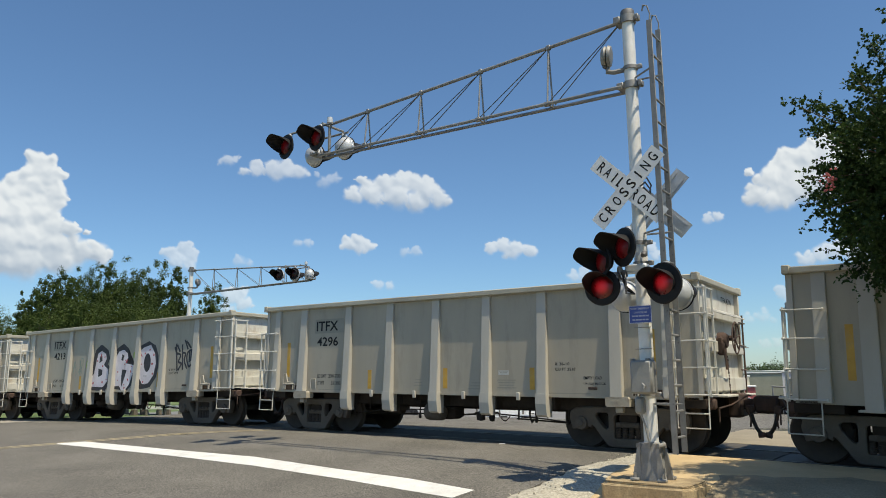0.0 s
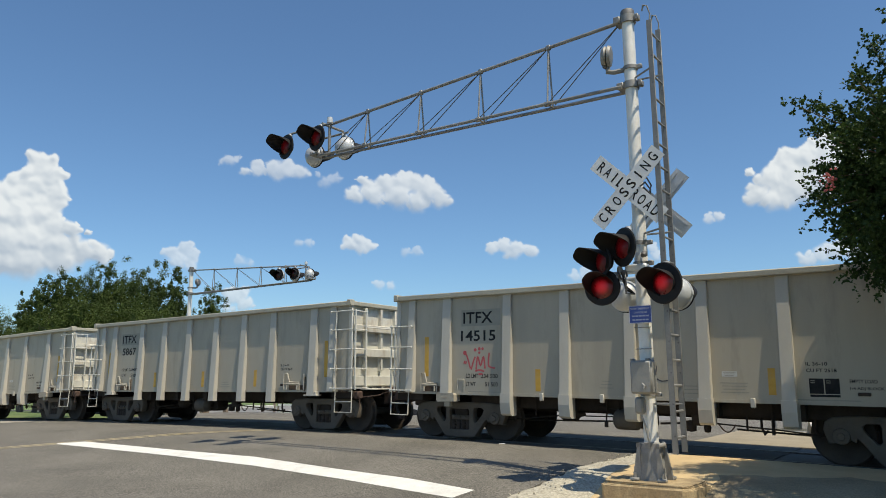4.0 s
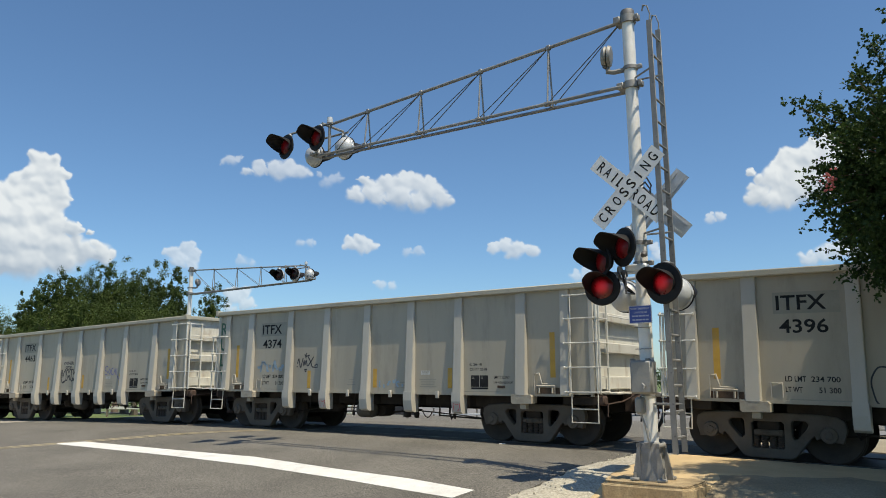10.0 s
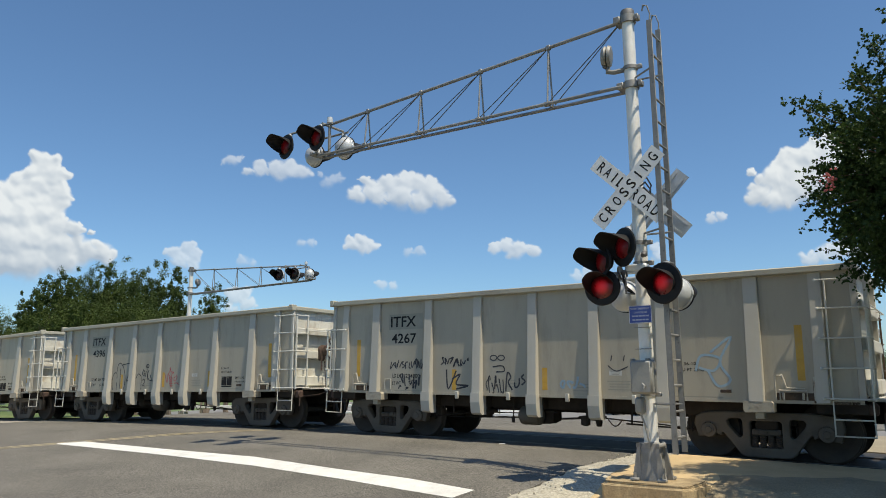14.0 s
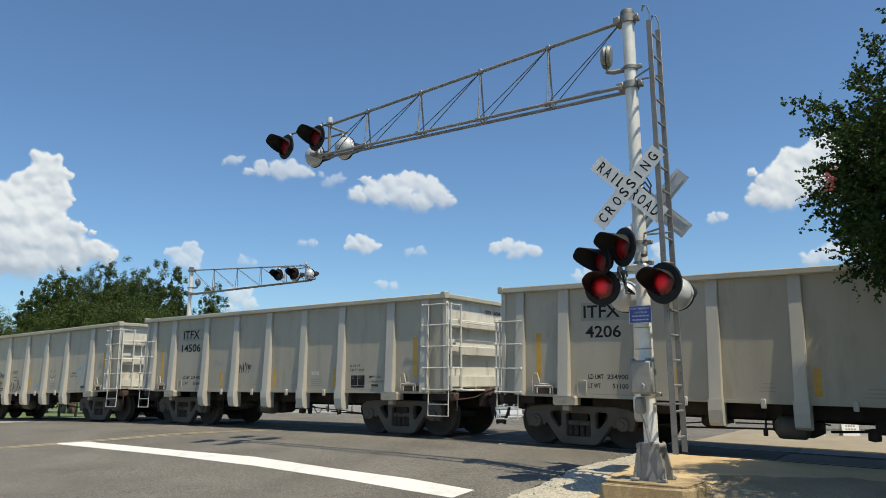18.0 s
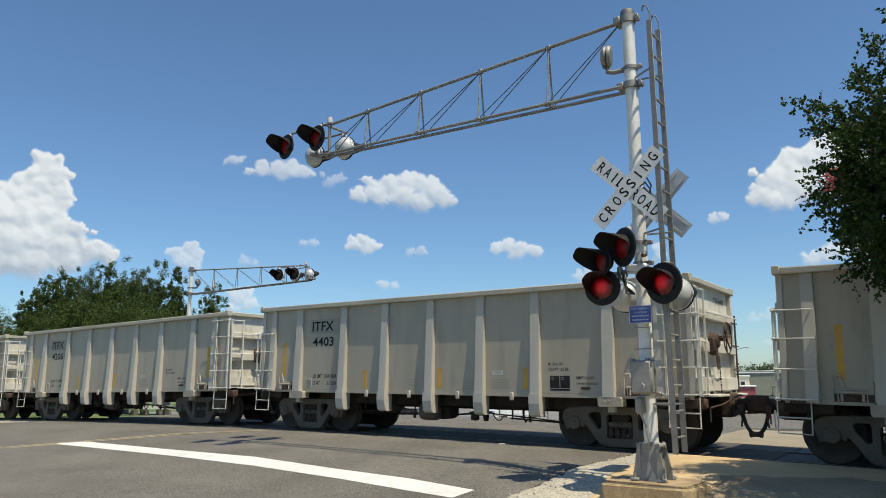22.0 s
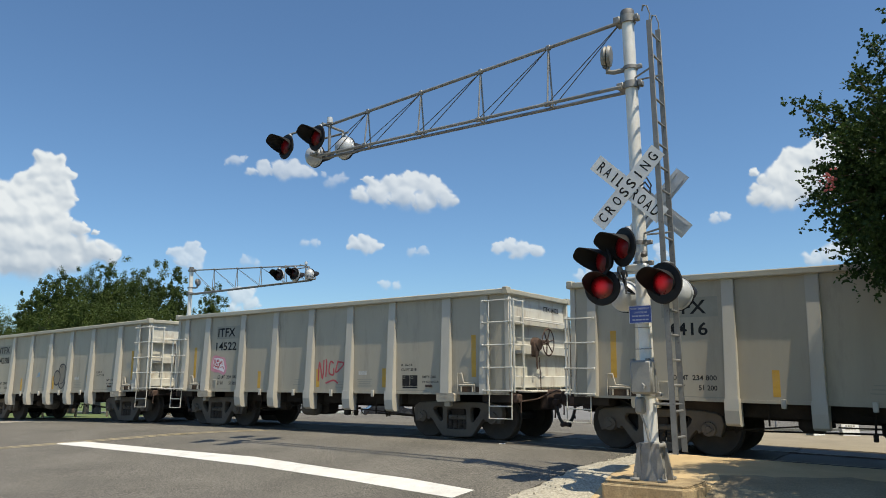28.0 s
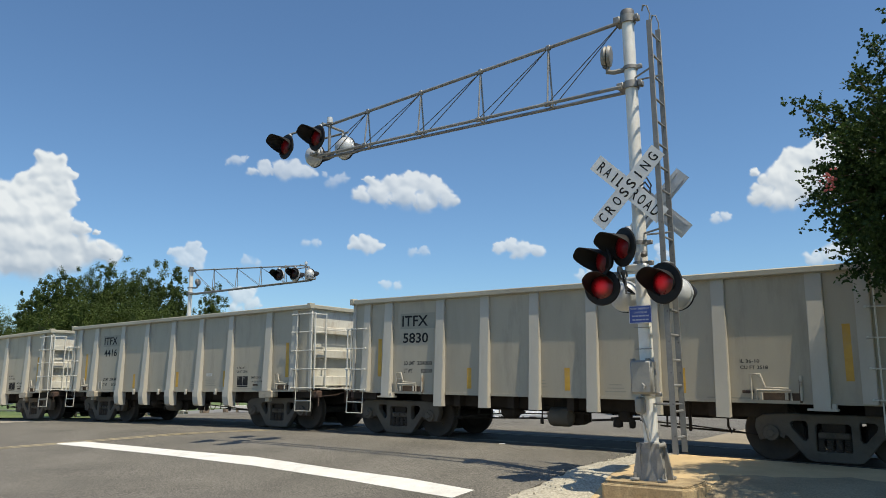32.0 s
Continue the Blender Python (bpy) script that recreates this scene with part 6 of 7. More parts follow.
    # ladder on the sunny side
    for dy in (-0.25, 0.10):
        bm = bmesh.new()
        box(bm, (0.39, dy, 3.16), (0.072, 0.020, 5.75), None, 0.003)
        pipe(bm, [(0.40, dy, 6.03), (0.41, dy, 6.12), (0.38, dy - 0.02, 6.24), (0.33, dy - 0.02, 6.26), (0.31, dy - 0.02, 6.18)], 0.010, 6)
        part("ladder_stile", bm, ladder_steel, mast)
        bm = bmesh.new()
        for k in range(14):
            tube(bm, (0.40, dy - 0.010, 0.5 + 0.385 * k), (0.40, dy + 0.010, 0.5 + 0.385 * k), 0.012, 6)
        part("rivet", bm, dark_steel, mast)
    for k in range(18):
        bm = bmesh.new()
        tube(bm, (0.40, -0.25, 0.48 + 0.316 * k), (0.40, 0.10, 0.48 + 0.316 * k), 0.016, 6)
        part("rung", bm, galvanised, mast)
    for z in (0.88, 3.12, 5.35):
        bm = bmesh.new()
        tube(bm, (0.08, -0.04, z), (0.40, -0.25, z), 0.014, 6)
        tube(bm, (0.08, 0.06, z), (0.40, 0.10, z), 0.014, 6)
        part("ladder_bracket", bm, galvanised, mast)
    return mast


def footing(m):
    bm = bmesh.new()
    prism(bm, [(-0.50, -0.40), (0.50, -0.42), (0.60, -0.32), (0.62, 0.30), (0.50, 0.42), (-0.48, 0.42), (-0.56, 0.30), (-0.57, -0.32)], "z", -0.6, 0.0)
    bmesh.ops.bevel(bm, geom=[e for e in bm.edges if all(v.co.z > -0.01 for v in e.verts)], offset=0.05, segments=3, affect="EDGES")
    bmesh.ops.subdivide_edges(bm, edges=bm.edges[:], cuts=2, use_grid_fill=True)
    r = random.Random(9)
    for v in bm.verts:
        v.co += Vector((r.uniform(-.006, .006), r.uniform(-.006, .006), r.uniform(-.004, .004) if abs(v.co.z) > 0.02 else 0))
    ob = part("footing", bm, concrete_base, None, smooth=False)
    ob.matrix_basis = m @ Matrix.Translation((0, 0, -0.07))
    return tagged(ob, "stained concrete block footing under the mast", "footing")


MAST = (5.50, 3.0)
mx, my = flat(*MAST)
mast_pose = pose(mx, my, 0.0, 0, 0, math.degrees(heading(MAST[0])))
footing(mast_pose)
cantilever("crossing_signal", mast_pose, True)
fx, fy = flat(-17.3, -6.2)
far_pose = pose(fx, fy, -0.38, 0, 0, math.degrees(heading(-17.3)) + 188)
far_foot = footing(far_pose)
cantilever("crossing_signal", far_pose, False)


# ---- trees ----
def fan(rnd, p, axis, size, vs, fs, width=0.42):
    """One leaf: two bent halves along its axis."""
    side = axis.cross(Vector((rnd.uniform(-1, 1), rnd.uniform(-1, 1), rnd.uniform(-1, 1)))).normalized() * size * width
    k = len(vs)
    up = axis.cross(side).normalized() * size * 0.12
    vs += [p, p + axis * size * 0.5 + side, p + axis * size, p + axis * size * 0.5 - side, p + axis * size * 0.5 - up]
    fs += [(k, k + 1, k + 4), (k + 1, k + 2, k + 4), (k + 2, k + 3, k + 4), (k + 3, k, k + 4)]


def crown(name, centres, twigs, per, size, length, mat, parent, rnd, spread, lift=0.0, label=""):
    """Leaves set along short twigs that point outwards from clumps."""
    vs, fs = [], []
    for (p, d) in centres:
        for _ in range(twigs):
            q = p + Vector((rnd.gauss(0, spread), rnd.gauss(0, spread), rnd.gauss(0, spread)))
            ax = (d * 0.8 + Vector((rnd.gauss(0, .6), rnd.gauss(0, .6), rnd.gauss(lift, .55)))).normalized()
            ln = length * rnd.uniform(0.6, 1.3)
            for k in range(per):
                u = (k + 0.5) / per
                la = (ax * 0.5 + Vector((rnd.gauss(0, .75), rnd.gauss(0, .75), rnd.gauss(-0.05, .75)))).normalized()
                fan(rnd, q + ax * ln * u, la, size * rnd.uniform(0.65, 1.2), vs, fs)
    me = bpy.data.meshes.new(name)
    me.from_pydata([tuple(v) for v in vs], [], fs)
    me.materials.append(mat)
    ob = new(name, me)
    ob.parent = parent
    return tagged(ob, label)


def clump_centres(rnd, k, centre, radii, rough, seed, inner=0.45):
    """Places in a lumpy egg-shaped crown, most of them near its outside."""
    out = []
    while len(out) < k:
        d = Vector((rnd.gauss(0, 1), rnd.gauss(0, 1), rnd.gauss(0, 1))).normalized()
        lump = 1 + rough * noise.noise(d * 1.9 + Vector((seed, seed * 0.7, 1.3))) + 0.5 * rough * noise.noise(d * 4.3 + Vector((seed, 2.1, seed)))
        r = (inner + (1 - inner) * rnd.random() ** 0.6) * lump
        out.append((Vector((centre[0] + d.x * radii[0] * r, centre[1] + d.y * radii[1] * r, centre[2] + d.z * radii[2] * r)), d))
    return out


def grow(rnd, p, d, ln, r, level, limbs, tips, top_level, droop=0.0, fork=(2, 3)):
    q = p
    k = 4
    for i in range(k):
        nd = (d + Vector((rnd.gauss(0, .12), rnd.gauss(0, .12), rnd.gauss(0.03 - droop, .08)))).normalized()
        e = q + nd * ln / k
        limbs.append((q, e, r * (1 - 0.5 * i / k), r * (1 - 0.5 * (i + 1) / k)))
        if level >= top_level - 1:
            tips.append((e, nd))
        q, d = e, nd
    if level < top_level:
        for _ in range(rnd.randint(*fork)):
            a = rnd.uniform(0, 2 * math.pi)
            side = Vector((math.cos(a), math.sin(a), rnd.uniform(-0.1, 0.5)))
            grow(rnd, q, (d * 0.75 + side * 0.75).normalized(), ln * rnd.uniform(0.62, 0.82), r * 0.5, level + 1, limbs, tips, top_level, droop, fork)


def limb_mesh(limbs, least, parent, name="trunk"):
    bm = bmesh.new()
    for p, q, r0, r1 in limbs:
        if r0 > least:
            tube(bm, p, q, r0, 7 if r0 > 0.05 else 5, r1)
    part(name, bm, bark, parent)


def myrtle(m):
    tr = thing("crape_myrtle", m, "dark green small-leaved crape myrtle with one coral bloom", "tree")
    rnd = random.Random(22)
    limbs, tips = [], []
    for k in range(5):
        a = k * 1.256 + 0.3
        grow(rnd, Vector((0.10 * math.cos(a), 0.10 * math.sin(a), 0)), Vector((0.26 * math.cos(a), 0.26 * math.sin(a), 1)).normalized(), 2.05, 0.06, 0, limbs, tips, 4, 0.02)
    limb_mesh([l for l in limbs if math.hypot(l[1].x, l[1].y) < 0.12 + 0.13 * l[1].z and l[1].z < 4.4], 0.006, tr)
    turn = m.to_3x3().inverted()
    mid = turn @ Vector((0.16, 0.1, 0))
    high = turn @ Vector((0.80, 0.1, 0))
    keep = clump_centres(rnd, 620, (mid.x, mid.y, 3.46), (1.24, 1.2, 1.06), 0.26, 3.0, 0.25) + clump_centres(rnd, 260, (high.x, high.y, 4.35), (0.92, 0.92, 0.92), 0.3, 7.0, 0.25)
    crown("crown", keep, 6, 15, 0.052, 0.28, leaf_near, tr, rnd, 0.10, 0.1, "dense crown of small dark green leaves")
    # long leafy shoots that stand out of the crown
    shoots, wood = [], []
    for (reach, up_, swing) in ((1.72, 4.50, 0.0), (1.50, 4.22, 0.15), (1.04, 4.84, -0.1), (0.62, 5.36, 0.1), (1.60, 3.66, 0.1), (1.62, 3.20, -0.2), (1.34, 2.86, 0.1), (1.05, 2.52, -0.1), (1.42, 3.95, -0.3),
                                (0.80, 5.05, 0.3), (1.25, 4.60, 0.3), (0.30, 5.5, -0.2), (0.7, 2.35, 0.2), (1.5, 3.4, 0.35), (1.2, 4.2, -0.6), (1.15, 3.3, -0.7)):
        tip = turn @ Vector((-reach * 0.93 + 0.02, swing, 0)) + Vector((0, 0, up_))
        root = turn @ Vector((-reach * 0.35, swing * 0.3, 0)) + Vector((0, 0, 3.7 + (up_ - 3.7) * 0.45))
        d = (tip - root).normalized()
        for j in range(16):
            u = 0.20 + 0.80 * j / 15
            p = root.lerp(tip, u) + Vector((rnd.gauss(0, .035), rnd.gauss(0, .035), 0.10 * math.sin(u * 3.1) + rnd.gauss(0, .03)))
            shoots.append((p - d * 0.12, d))
        wood.append((root, tip, 0.010, 0.004))
    crown("shoot", shoots, 3, 10, 0.048, 0.16, leaf_near, tr, rnd, 0.07, 0.1, "leafy shoots that stand out of the crown")
    for w_ in wood:
        limb_mesh([w_], 0.0, tr, "branch")
    bm = bmesh.new()
    p = turn @ Vector((-1.40, -0.25, 0)) + Vector((0, 0, 3.50))
    for _ in range(34):
        q = p + Vector((rnd.gauss(0, .03), rnd.gauss(0, .03), rnd.gauss(0, .055)))
        bmesh.ops.create_icosphere(bm, subdivisions=1, radius=rnd.uniform(0.010, 0.020), matrix=Matrix.Translation(q))
    part("blossom", bm, blossom, tr, "faded coral blossom cluster")
    return tr


def tufts(name, clumps, per, size, mat, parent, seed, label):
    """Crown of many tufts: small leaves on the outside of each, facing outwards and up."""
    r = np.random.RandomState(seed)
    parts_ = []
    for (c, rad) in clumps:
        d = r.normal(size=(per, 3))
        d /= np.linalg.norm(d, axis=1)[:, None]
        d[:, 2] = np.where(d[:, 2] < -0.5, -d[:, 2], d[:, 2])
        out = 0.25 + 0.9 * r.rand(per) ** 0.7
        p = np.array(c) + d * np.array(rad) * out[:, None]
        nrm = d * 0.9 + np.array((0, 0, 0.35)) + r.normal(size=(per, 3)) * 0.42
        nrm /= np.linalg.norm(nrm, axis=1)[:, None]
        tang = np.cross(nrm, r.normal(size=(per, 3)))
        tang /= np.linalg.norm(tang, axis=1)[:, None] + 1e-9
        side = np.cross(nrm, tang)
        ln = (size * (0.6 + 0.8 * r.rand(per)))[:, None]
        parts_.append(np.stack([p - tang * ln * 0.5, p + side * ln * 0.27, p + tang * ln * 0.5, p - side * ln * 0.27], 1))
    vs = np.concatenate(parts_).reshape(-1, 3)
    me = bpy.data.meshes.new(name)
    me.from_pydata(vs.tolist(), [], np.arange(len(vs)).reshape(-1, 4).tolist())
    me.materials.append(mat)
    ob = new(name, me)
    ob.parent = parent
    return tagged(ob, label)


def oak(m, height, spread, seed, mat=None, leaf=0.13, clumps=170, per=100, tuft=0.19, label="broad green oak tree behind the tracks"):
    tr = thing("oak_tree", m, label, "tree", "trees behind the tracks")
    rnd = random.Random(seed)
    limbs, tips = [], []
    grow(rnd, Vector((0, 0, 0)), Vector((0, 0, 1)), height * 0.30, height * 0.026, 0, limbs, tips, 2, 0.0, (4, 5))
    limb_mesh([l for l in limbs if math.hypot(l[1].x, l[1].y) < spread * 0.6 and l[1].z < height * 0.8], 0.02, tr)
    hz = height * 0.34
    cs = []
    for (p, d) in clump_centres(rnd, clumps, (0, 0, height - hz * 1.16), (spread * 0.92, spread * 0.92, hz * 0.92), 0.20, seed * 1.3, 0.25):
        k = spread * tuft * rnd.uniform(0.55, 1.15)
        cs.append((tuple(p), (k * rnd.uniform(0.6, 1.1), k * rnd.uniform(0.6, 1.1), k * rnd.uniform(0.9, 2.1))))
    for (p, d) in clump_centres(rnd, clumps // 3, (0, 0, height - hz * 1.25), (spread * 0.62, spread * 0.62, hz * 0.66), 0.2, seed * 0.7, 0.1):
        cs.append((tuple(p), (spread * 0.36, spread * 0.36, spread * 0.44)))
    tufts("crown", cs, per, leaf, mat or leaf_oak, tr, seed, "dense ragged green crown")
    return tr


near_myrtle = myrtle(stand(8.88, 1.6, -0.16))
near_myrtle.scale = (1.1, 1.1, 1.1)
# out-of-view copies, added to shade the pavement and the wagons at the right
for s_, n_, t_ in ((10.2, 1.05, 70), (12.6, 1.3, 200), (10.6, 3.1, 160)):
    copy_thing(near_myrtle, stand(s_, n_, 0.0, t_))


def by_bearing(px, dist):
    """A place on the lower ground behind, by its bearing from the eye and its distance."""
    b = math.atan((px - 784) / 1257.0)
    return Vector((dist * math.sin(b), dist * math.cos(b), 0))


def low_ground(p):
    """Ground height there, found from the nearest place along the track."""
    best = min((s * 0.5 for s in range(-420, 300)), key=lambda s: (flat(s, 0)[0] - p.x) ** 2 + (flat(s, 0)[1] - p.y) ** 2)
    x, y = flat(best, 0)
    a = heading(best)
    n = (p.x - x) * math.sin(a) - (p.y - y) * math.cos(a)
    return ground_z(best, n) - 0.14


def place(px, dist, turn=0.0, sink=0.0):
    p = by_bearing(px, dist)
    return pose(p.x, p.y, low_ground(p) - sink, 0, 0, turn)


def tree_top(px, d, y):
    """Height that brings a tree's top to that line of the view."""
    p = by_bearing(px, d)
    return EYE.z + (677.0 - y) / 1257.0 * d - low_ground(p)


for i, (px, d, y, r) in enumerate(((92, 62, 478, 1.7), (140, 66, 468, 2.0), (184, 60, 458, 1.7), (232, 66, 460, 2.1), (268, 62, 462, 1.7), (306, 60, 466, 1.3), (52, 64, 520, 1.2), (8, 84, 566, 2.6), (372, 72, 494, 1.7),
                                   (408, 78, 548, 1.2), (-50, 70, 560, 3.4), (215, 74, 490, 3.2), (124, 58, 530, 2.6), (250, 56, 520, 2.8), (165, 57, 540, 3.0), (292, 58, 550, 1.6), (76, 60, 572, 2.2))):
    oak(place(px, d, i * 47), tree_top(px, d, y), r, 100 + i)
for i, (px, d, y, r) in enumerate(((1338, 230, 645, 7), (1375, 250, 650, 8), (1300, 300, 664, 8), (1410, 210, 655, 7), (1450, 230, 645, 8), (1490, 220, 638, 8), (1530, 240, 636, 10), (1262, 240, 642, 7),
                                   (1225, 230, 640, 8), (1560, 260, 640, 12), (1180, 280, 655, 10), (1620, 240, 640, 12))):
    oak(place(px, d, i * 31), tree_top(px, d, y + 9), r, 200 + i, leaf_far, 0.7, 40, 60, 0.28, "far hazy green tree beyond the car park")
# unseen tree, added to block sky light from the right-hand wagons and pavement
oak(stand(13.2, 6.0, 0.0), 7.6, 3.0, 401, leaf_near, 0.13, 130, 200, 0.20, "unseen broad tree added for shade beside the pavement")
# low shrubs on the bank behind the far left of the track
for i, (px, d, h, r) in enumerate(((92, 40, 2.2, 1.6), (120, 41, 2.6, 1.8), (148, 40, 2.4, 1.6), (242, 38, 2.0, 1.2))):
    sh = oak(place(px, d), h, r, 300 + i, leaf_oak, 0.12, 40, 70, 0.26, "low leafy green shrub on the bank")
    sh.name = "shrub"
    tagged(sh, category="shrub", group="shrubs on the bank")


# ---- what lies behind the tracks ----
def parked_car(m, paint, label, van=False):
    c = thing("parked_car", m, label, "car", "cars in the car park")
    h = 1.9 if van else 1.45
    bm = bmesh.new()
    prism(bm, [(-2.25, 0.30), (2.25, 0.30), (2.28, 0.62), (2.10, 0.82), (1.20, 0.95), (-1.9, 0.97), (-2.25, 0.85)], "y", -0.88, 0.88)
    bmesh.ops.bevel(bm, geom=bm.edges[:], offset=0.05, segments=2, affect="EDGES")
    part("body", bm, paint, c)
    bm = bmesh.new()
    prism(bm, [(-1.85, 0.93), (1.20, 0.93), (0.45, h - 0.04), (-1.25, h - 0.02)], "y", -0.74, 0.74)
    bmesh.ops.bevel(bm, geom=bm.edges[:], offset=0.06, segments=2, affect="EDGES")
    part("cabin_glass", bm, glass_dark, c, "dark car windows")
    bm = bmesh.new()
    box(bm, (-0.42, 0, h - 0.01), (1.75, 1.40, 0.06), None, 0.02)
    for x0, x1 in ((1.14, 0.47), (-0.35, -0.35), (-1.78, -1.22)):
        for y in (-0.75, 0.75):
            tube(bm, (x0, y, 0.95), (x1, y * 0.97, h - 0.02), 0.04, 6)
    part("roof", bm, paint, c)
    bm = bmesh.new()
    lathe(bm, [(0, 0.11), (0.20, 0.11), (0.30, 0.09), (0.325, 0.06), (0.325, -0.09), (0, -0.09)], Matrix.Rotation(radians(90), 4, "X"), 16)
    bmesh.ops.recalc_face_normals(bm, faces=bm.faces)
    wm = mesh_of("wheel", bm, tyre_mat)
    for x in (-1.35, 1.40):
        for y in (-0.82, 0.82):
            part("wheel", wm, None, c, m=pose(x, y, 0.325, 0, 0, 0 if y < 0 else 180))
    bm = bmesh.new()
    for x in (2.27, -2.26):
        for y in (-0.65, 0.65):
            box(bm, (x, y, 0.70), (0.05, 0.32, 0.13), None, 0.015)
    part("lamp_glass", bm, housing, c)
    return c


names = ["silver", "white", "black", "blue", "red"]
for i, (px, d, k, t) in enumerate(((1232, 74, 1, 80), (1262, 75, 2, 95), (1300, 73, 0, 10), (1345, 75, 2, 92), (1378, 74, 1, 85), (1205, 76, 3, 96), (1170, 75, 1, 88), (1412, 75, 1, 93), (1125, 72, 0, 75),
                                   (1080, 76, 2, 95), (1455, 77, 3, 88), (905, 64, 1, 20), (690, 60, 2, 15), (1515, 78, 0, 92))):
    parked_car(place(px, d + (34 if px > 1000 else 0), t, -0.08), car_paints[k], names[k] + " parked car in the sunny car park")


def building(m, w, dpt, h, wall, label, windows, pitched=False, storey=2.6):
    b = thing("building", m, label, "building", "buildings beyond the car park")
    bm = bmesh.new()
    box(bm, (0, 0, h / 2), (w, dpt, h))
    part("wall", bm, wall, b)
    bm = bmesh.new()
    if pitched:
        prism(bm, [(-w / 2 - 0.4, h), (w / 2 + 0.4, h), (w / 2 - 0.5, h + 1.6), (-w / 2 + 0.5, h + 1.6)], "y", -dpt / 2 - 0.3, dpt / 2 + 0.3)
    else:
        box(bm, (0, 0, h + 0.15), (w + 0.3, dpt + 0.3, 0.22), None, 0.05)
    part("roof", bm, roof_grey if pitched else wall_white, b)
    for (x, z, ww, hh) in windows:
        bm = bmesh.new()
        box(bm, (x, -dpt / 2 - 0.02, z), (ww, 0.10, hh), None, 0.02)
        wn_ = part("window", bm, wall_white, b)
        bm = bmesh.new()
        box(bm, (x, -dpt / 2 - 0.06, z), (ww - 0.16, 0.06, hh - 0.16))
        part("pane", bm, glass_dark, wn_)
    return b


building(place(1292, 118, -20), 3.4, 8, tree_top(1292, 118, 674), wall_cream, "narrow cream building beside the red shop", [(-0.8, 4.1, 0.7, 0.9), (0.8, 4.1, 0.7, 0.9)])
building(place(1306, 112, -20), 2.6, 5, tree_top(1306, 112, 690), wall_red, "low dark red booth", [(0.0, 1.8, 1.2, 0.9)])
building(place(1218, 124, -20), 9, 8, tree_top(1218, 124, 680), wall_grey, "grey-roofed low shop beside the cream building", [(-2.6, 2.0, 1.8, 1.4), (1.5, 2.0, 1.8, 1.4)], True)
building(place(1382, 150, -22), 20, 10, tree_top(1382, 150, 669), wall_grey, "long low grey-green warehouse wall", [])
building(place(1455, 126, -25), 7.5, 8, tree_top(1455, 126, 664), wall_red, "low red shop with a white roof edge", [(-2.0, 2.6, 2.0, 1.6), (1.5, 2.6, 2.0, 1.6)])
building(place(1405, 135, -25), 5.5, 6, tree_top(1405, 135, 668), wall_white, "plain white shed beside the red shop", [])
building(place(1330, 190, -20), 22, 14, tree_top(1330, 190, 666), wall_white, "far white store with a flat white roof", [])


def pole(name, m, h, r, label, kind="pole"):
    p = thing(name, m, label, kind)
    bm = bmesh.new()
    tube(bm, (0, 0, 0), (0, 0, h), r, 12, r * 0.8)
    part("shaft", bm, galvanised, p)
    return p


up = pole("utility_pole", place(1546, 47, -35), 8.6, 0.13, "tall grey utility pole beyond the tracks")
bm = bmesh.new()
box(bm, (0, -0.2, 5.4), (0.35, 0.25, 0.5), None, 0.03)
box(bm, (0, -0.2, 4.2), (0.3, 0.2, 0.35), None, 0.03)
part("pole_box", bm, box_grey, up)
bm = bmesh.new()
tube(bm, (0, 0, 8.2), (1.6, 0, 8.5), 0.04, 8)
box(bm, (1.8, 0, 8.5), (0.6, 0.2, 0.12), None, 0.03)
part("lamp_arm", bm, galvanised, up)
lp = pole("street_lamp", place(1290, 110, 0), 9.0, 0.1, "slim grey street lamp in the car park", "street lamp")
bm = bmesh.new()
tube(bm, (0, 0, 8.8), (1.8, 0, 9.2), 0.05, 8)
box(bm, (2.0, 0, 9.2), (0.7, 0.25, 0.12), None, 0.03)
part("lamp_arm", bm, galvanised, lp)
sp = pole("road_sign", place(1502, 92, 15), 5.4, 0.06, "white road sign on a post", "road sign")
bm = bmesh.new()
box(bm, (0, -0.08, 5.2), (2.4, 0.05, 1.9), None, 0.01)
pl = part("sign_plate", bm, sign_white, sp)
bm = bmesh.new()
for j, w in enumerate((1.6, 1.3, 1.3)):
    for k in range(4):
        box(bm, (-w / 2 + (k + .5) * w / 4, -0.115, 5.75 - j * 0.5), (w / 4 * 0.7, 0.01, 0.28))
part("print", bm, faded_paint, pl)


def a_frame(m):
    """Pedestrian gate frame of bent pipe."""
    f = thing("pipe_gate", m, "pale pipe frame gate beyond the tracks", "gate")
    bm = bmesh.new()
    pipe(bm, [(0, 0, 0), (0, 0, 1.5), (1.5, 0, 1.42), (1.5, 0, 0)], 0.03, 8)
    part("gate_frame", bm, galvanised, f)
    return f


a_frame(place(1355, 27, -15))


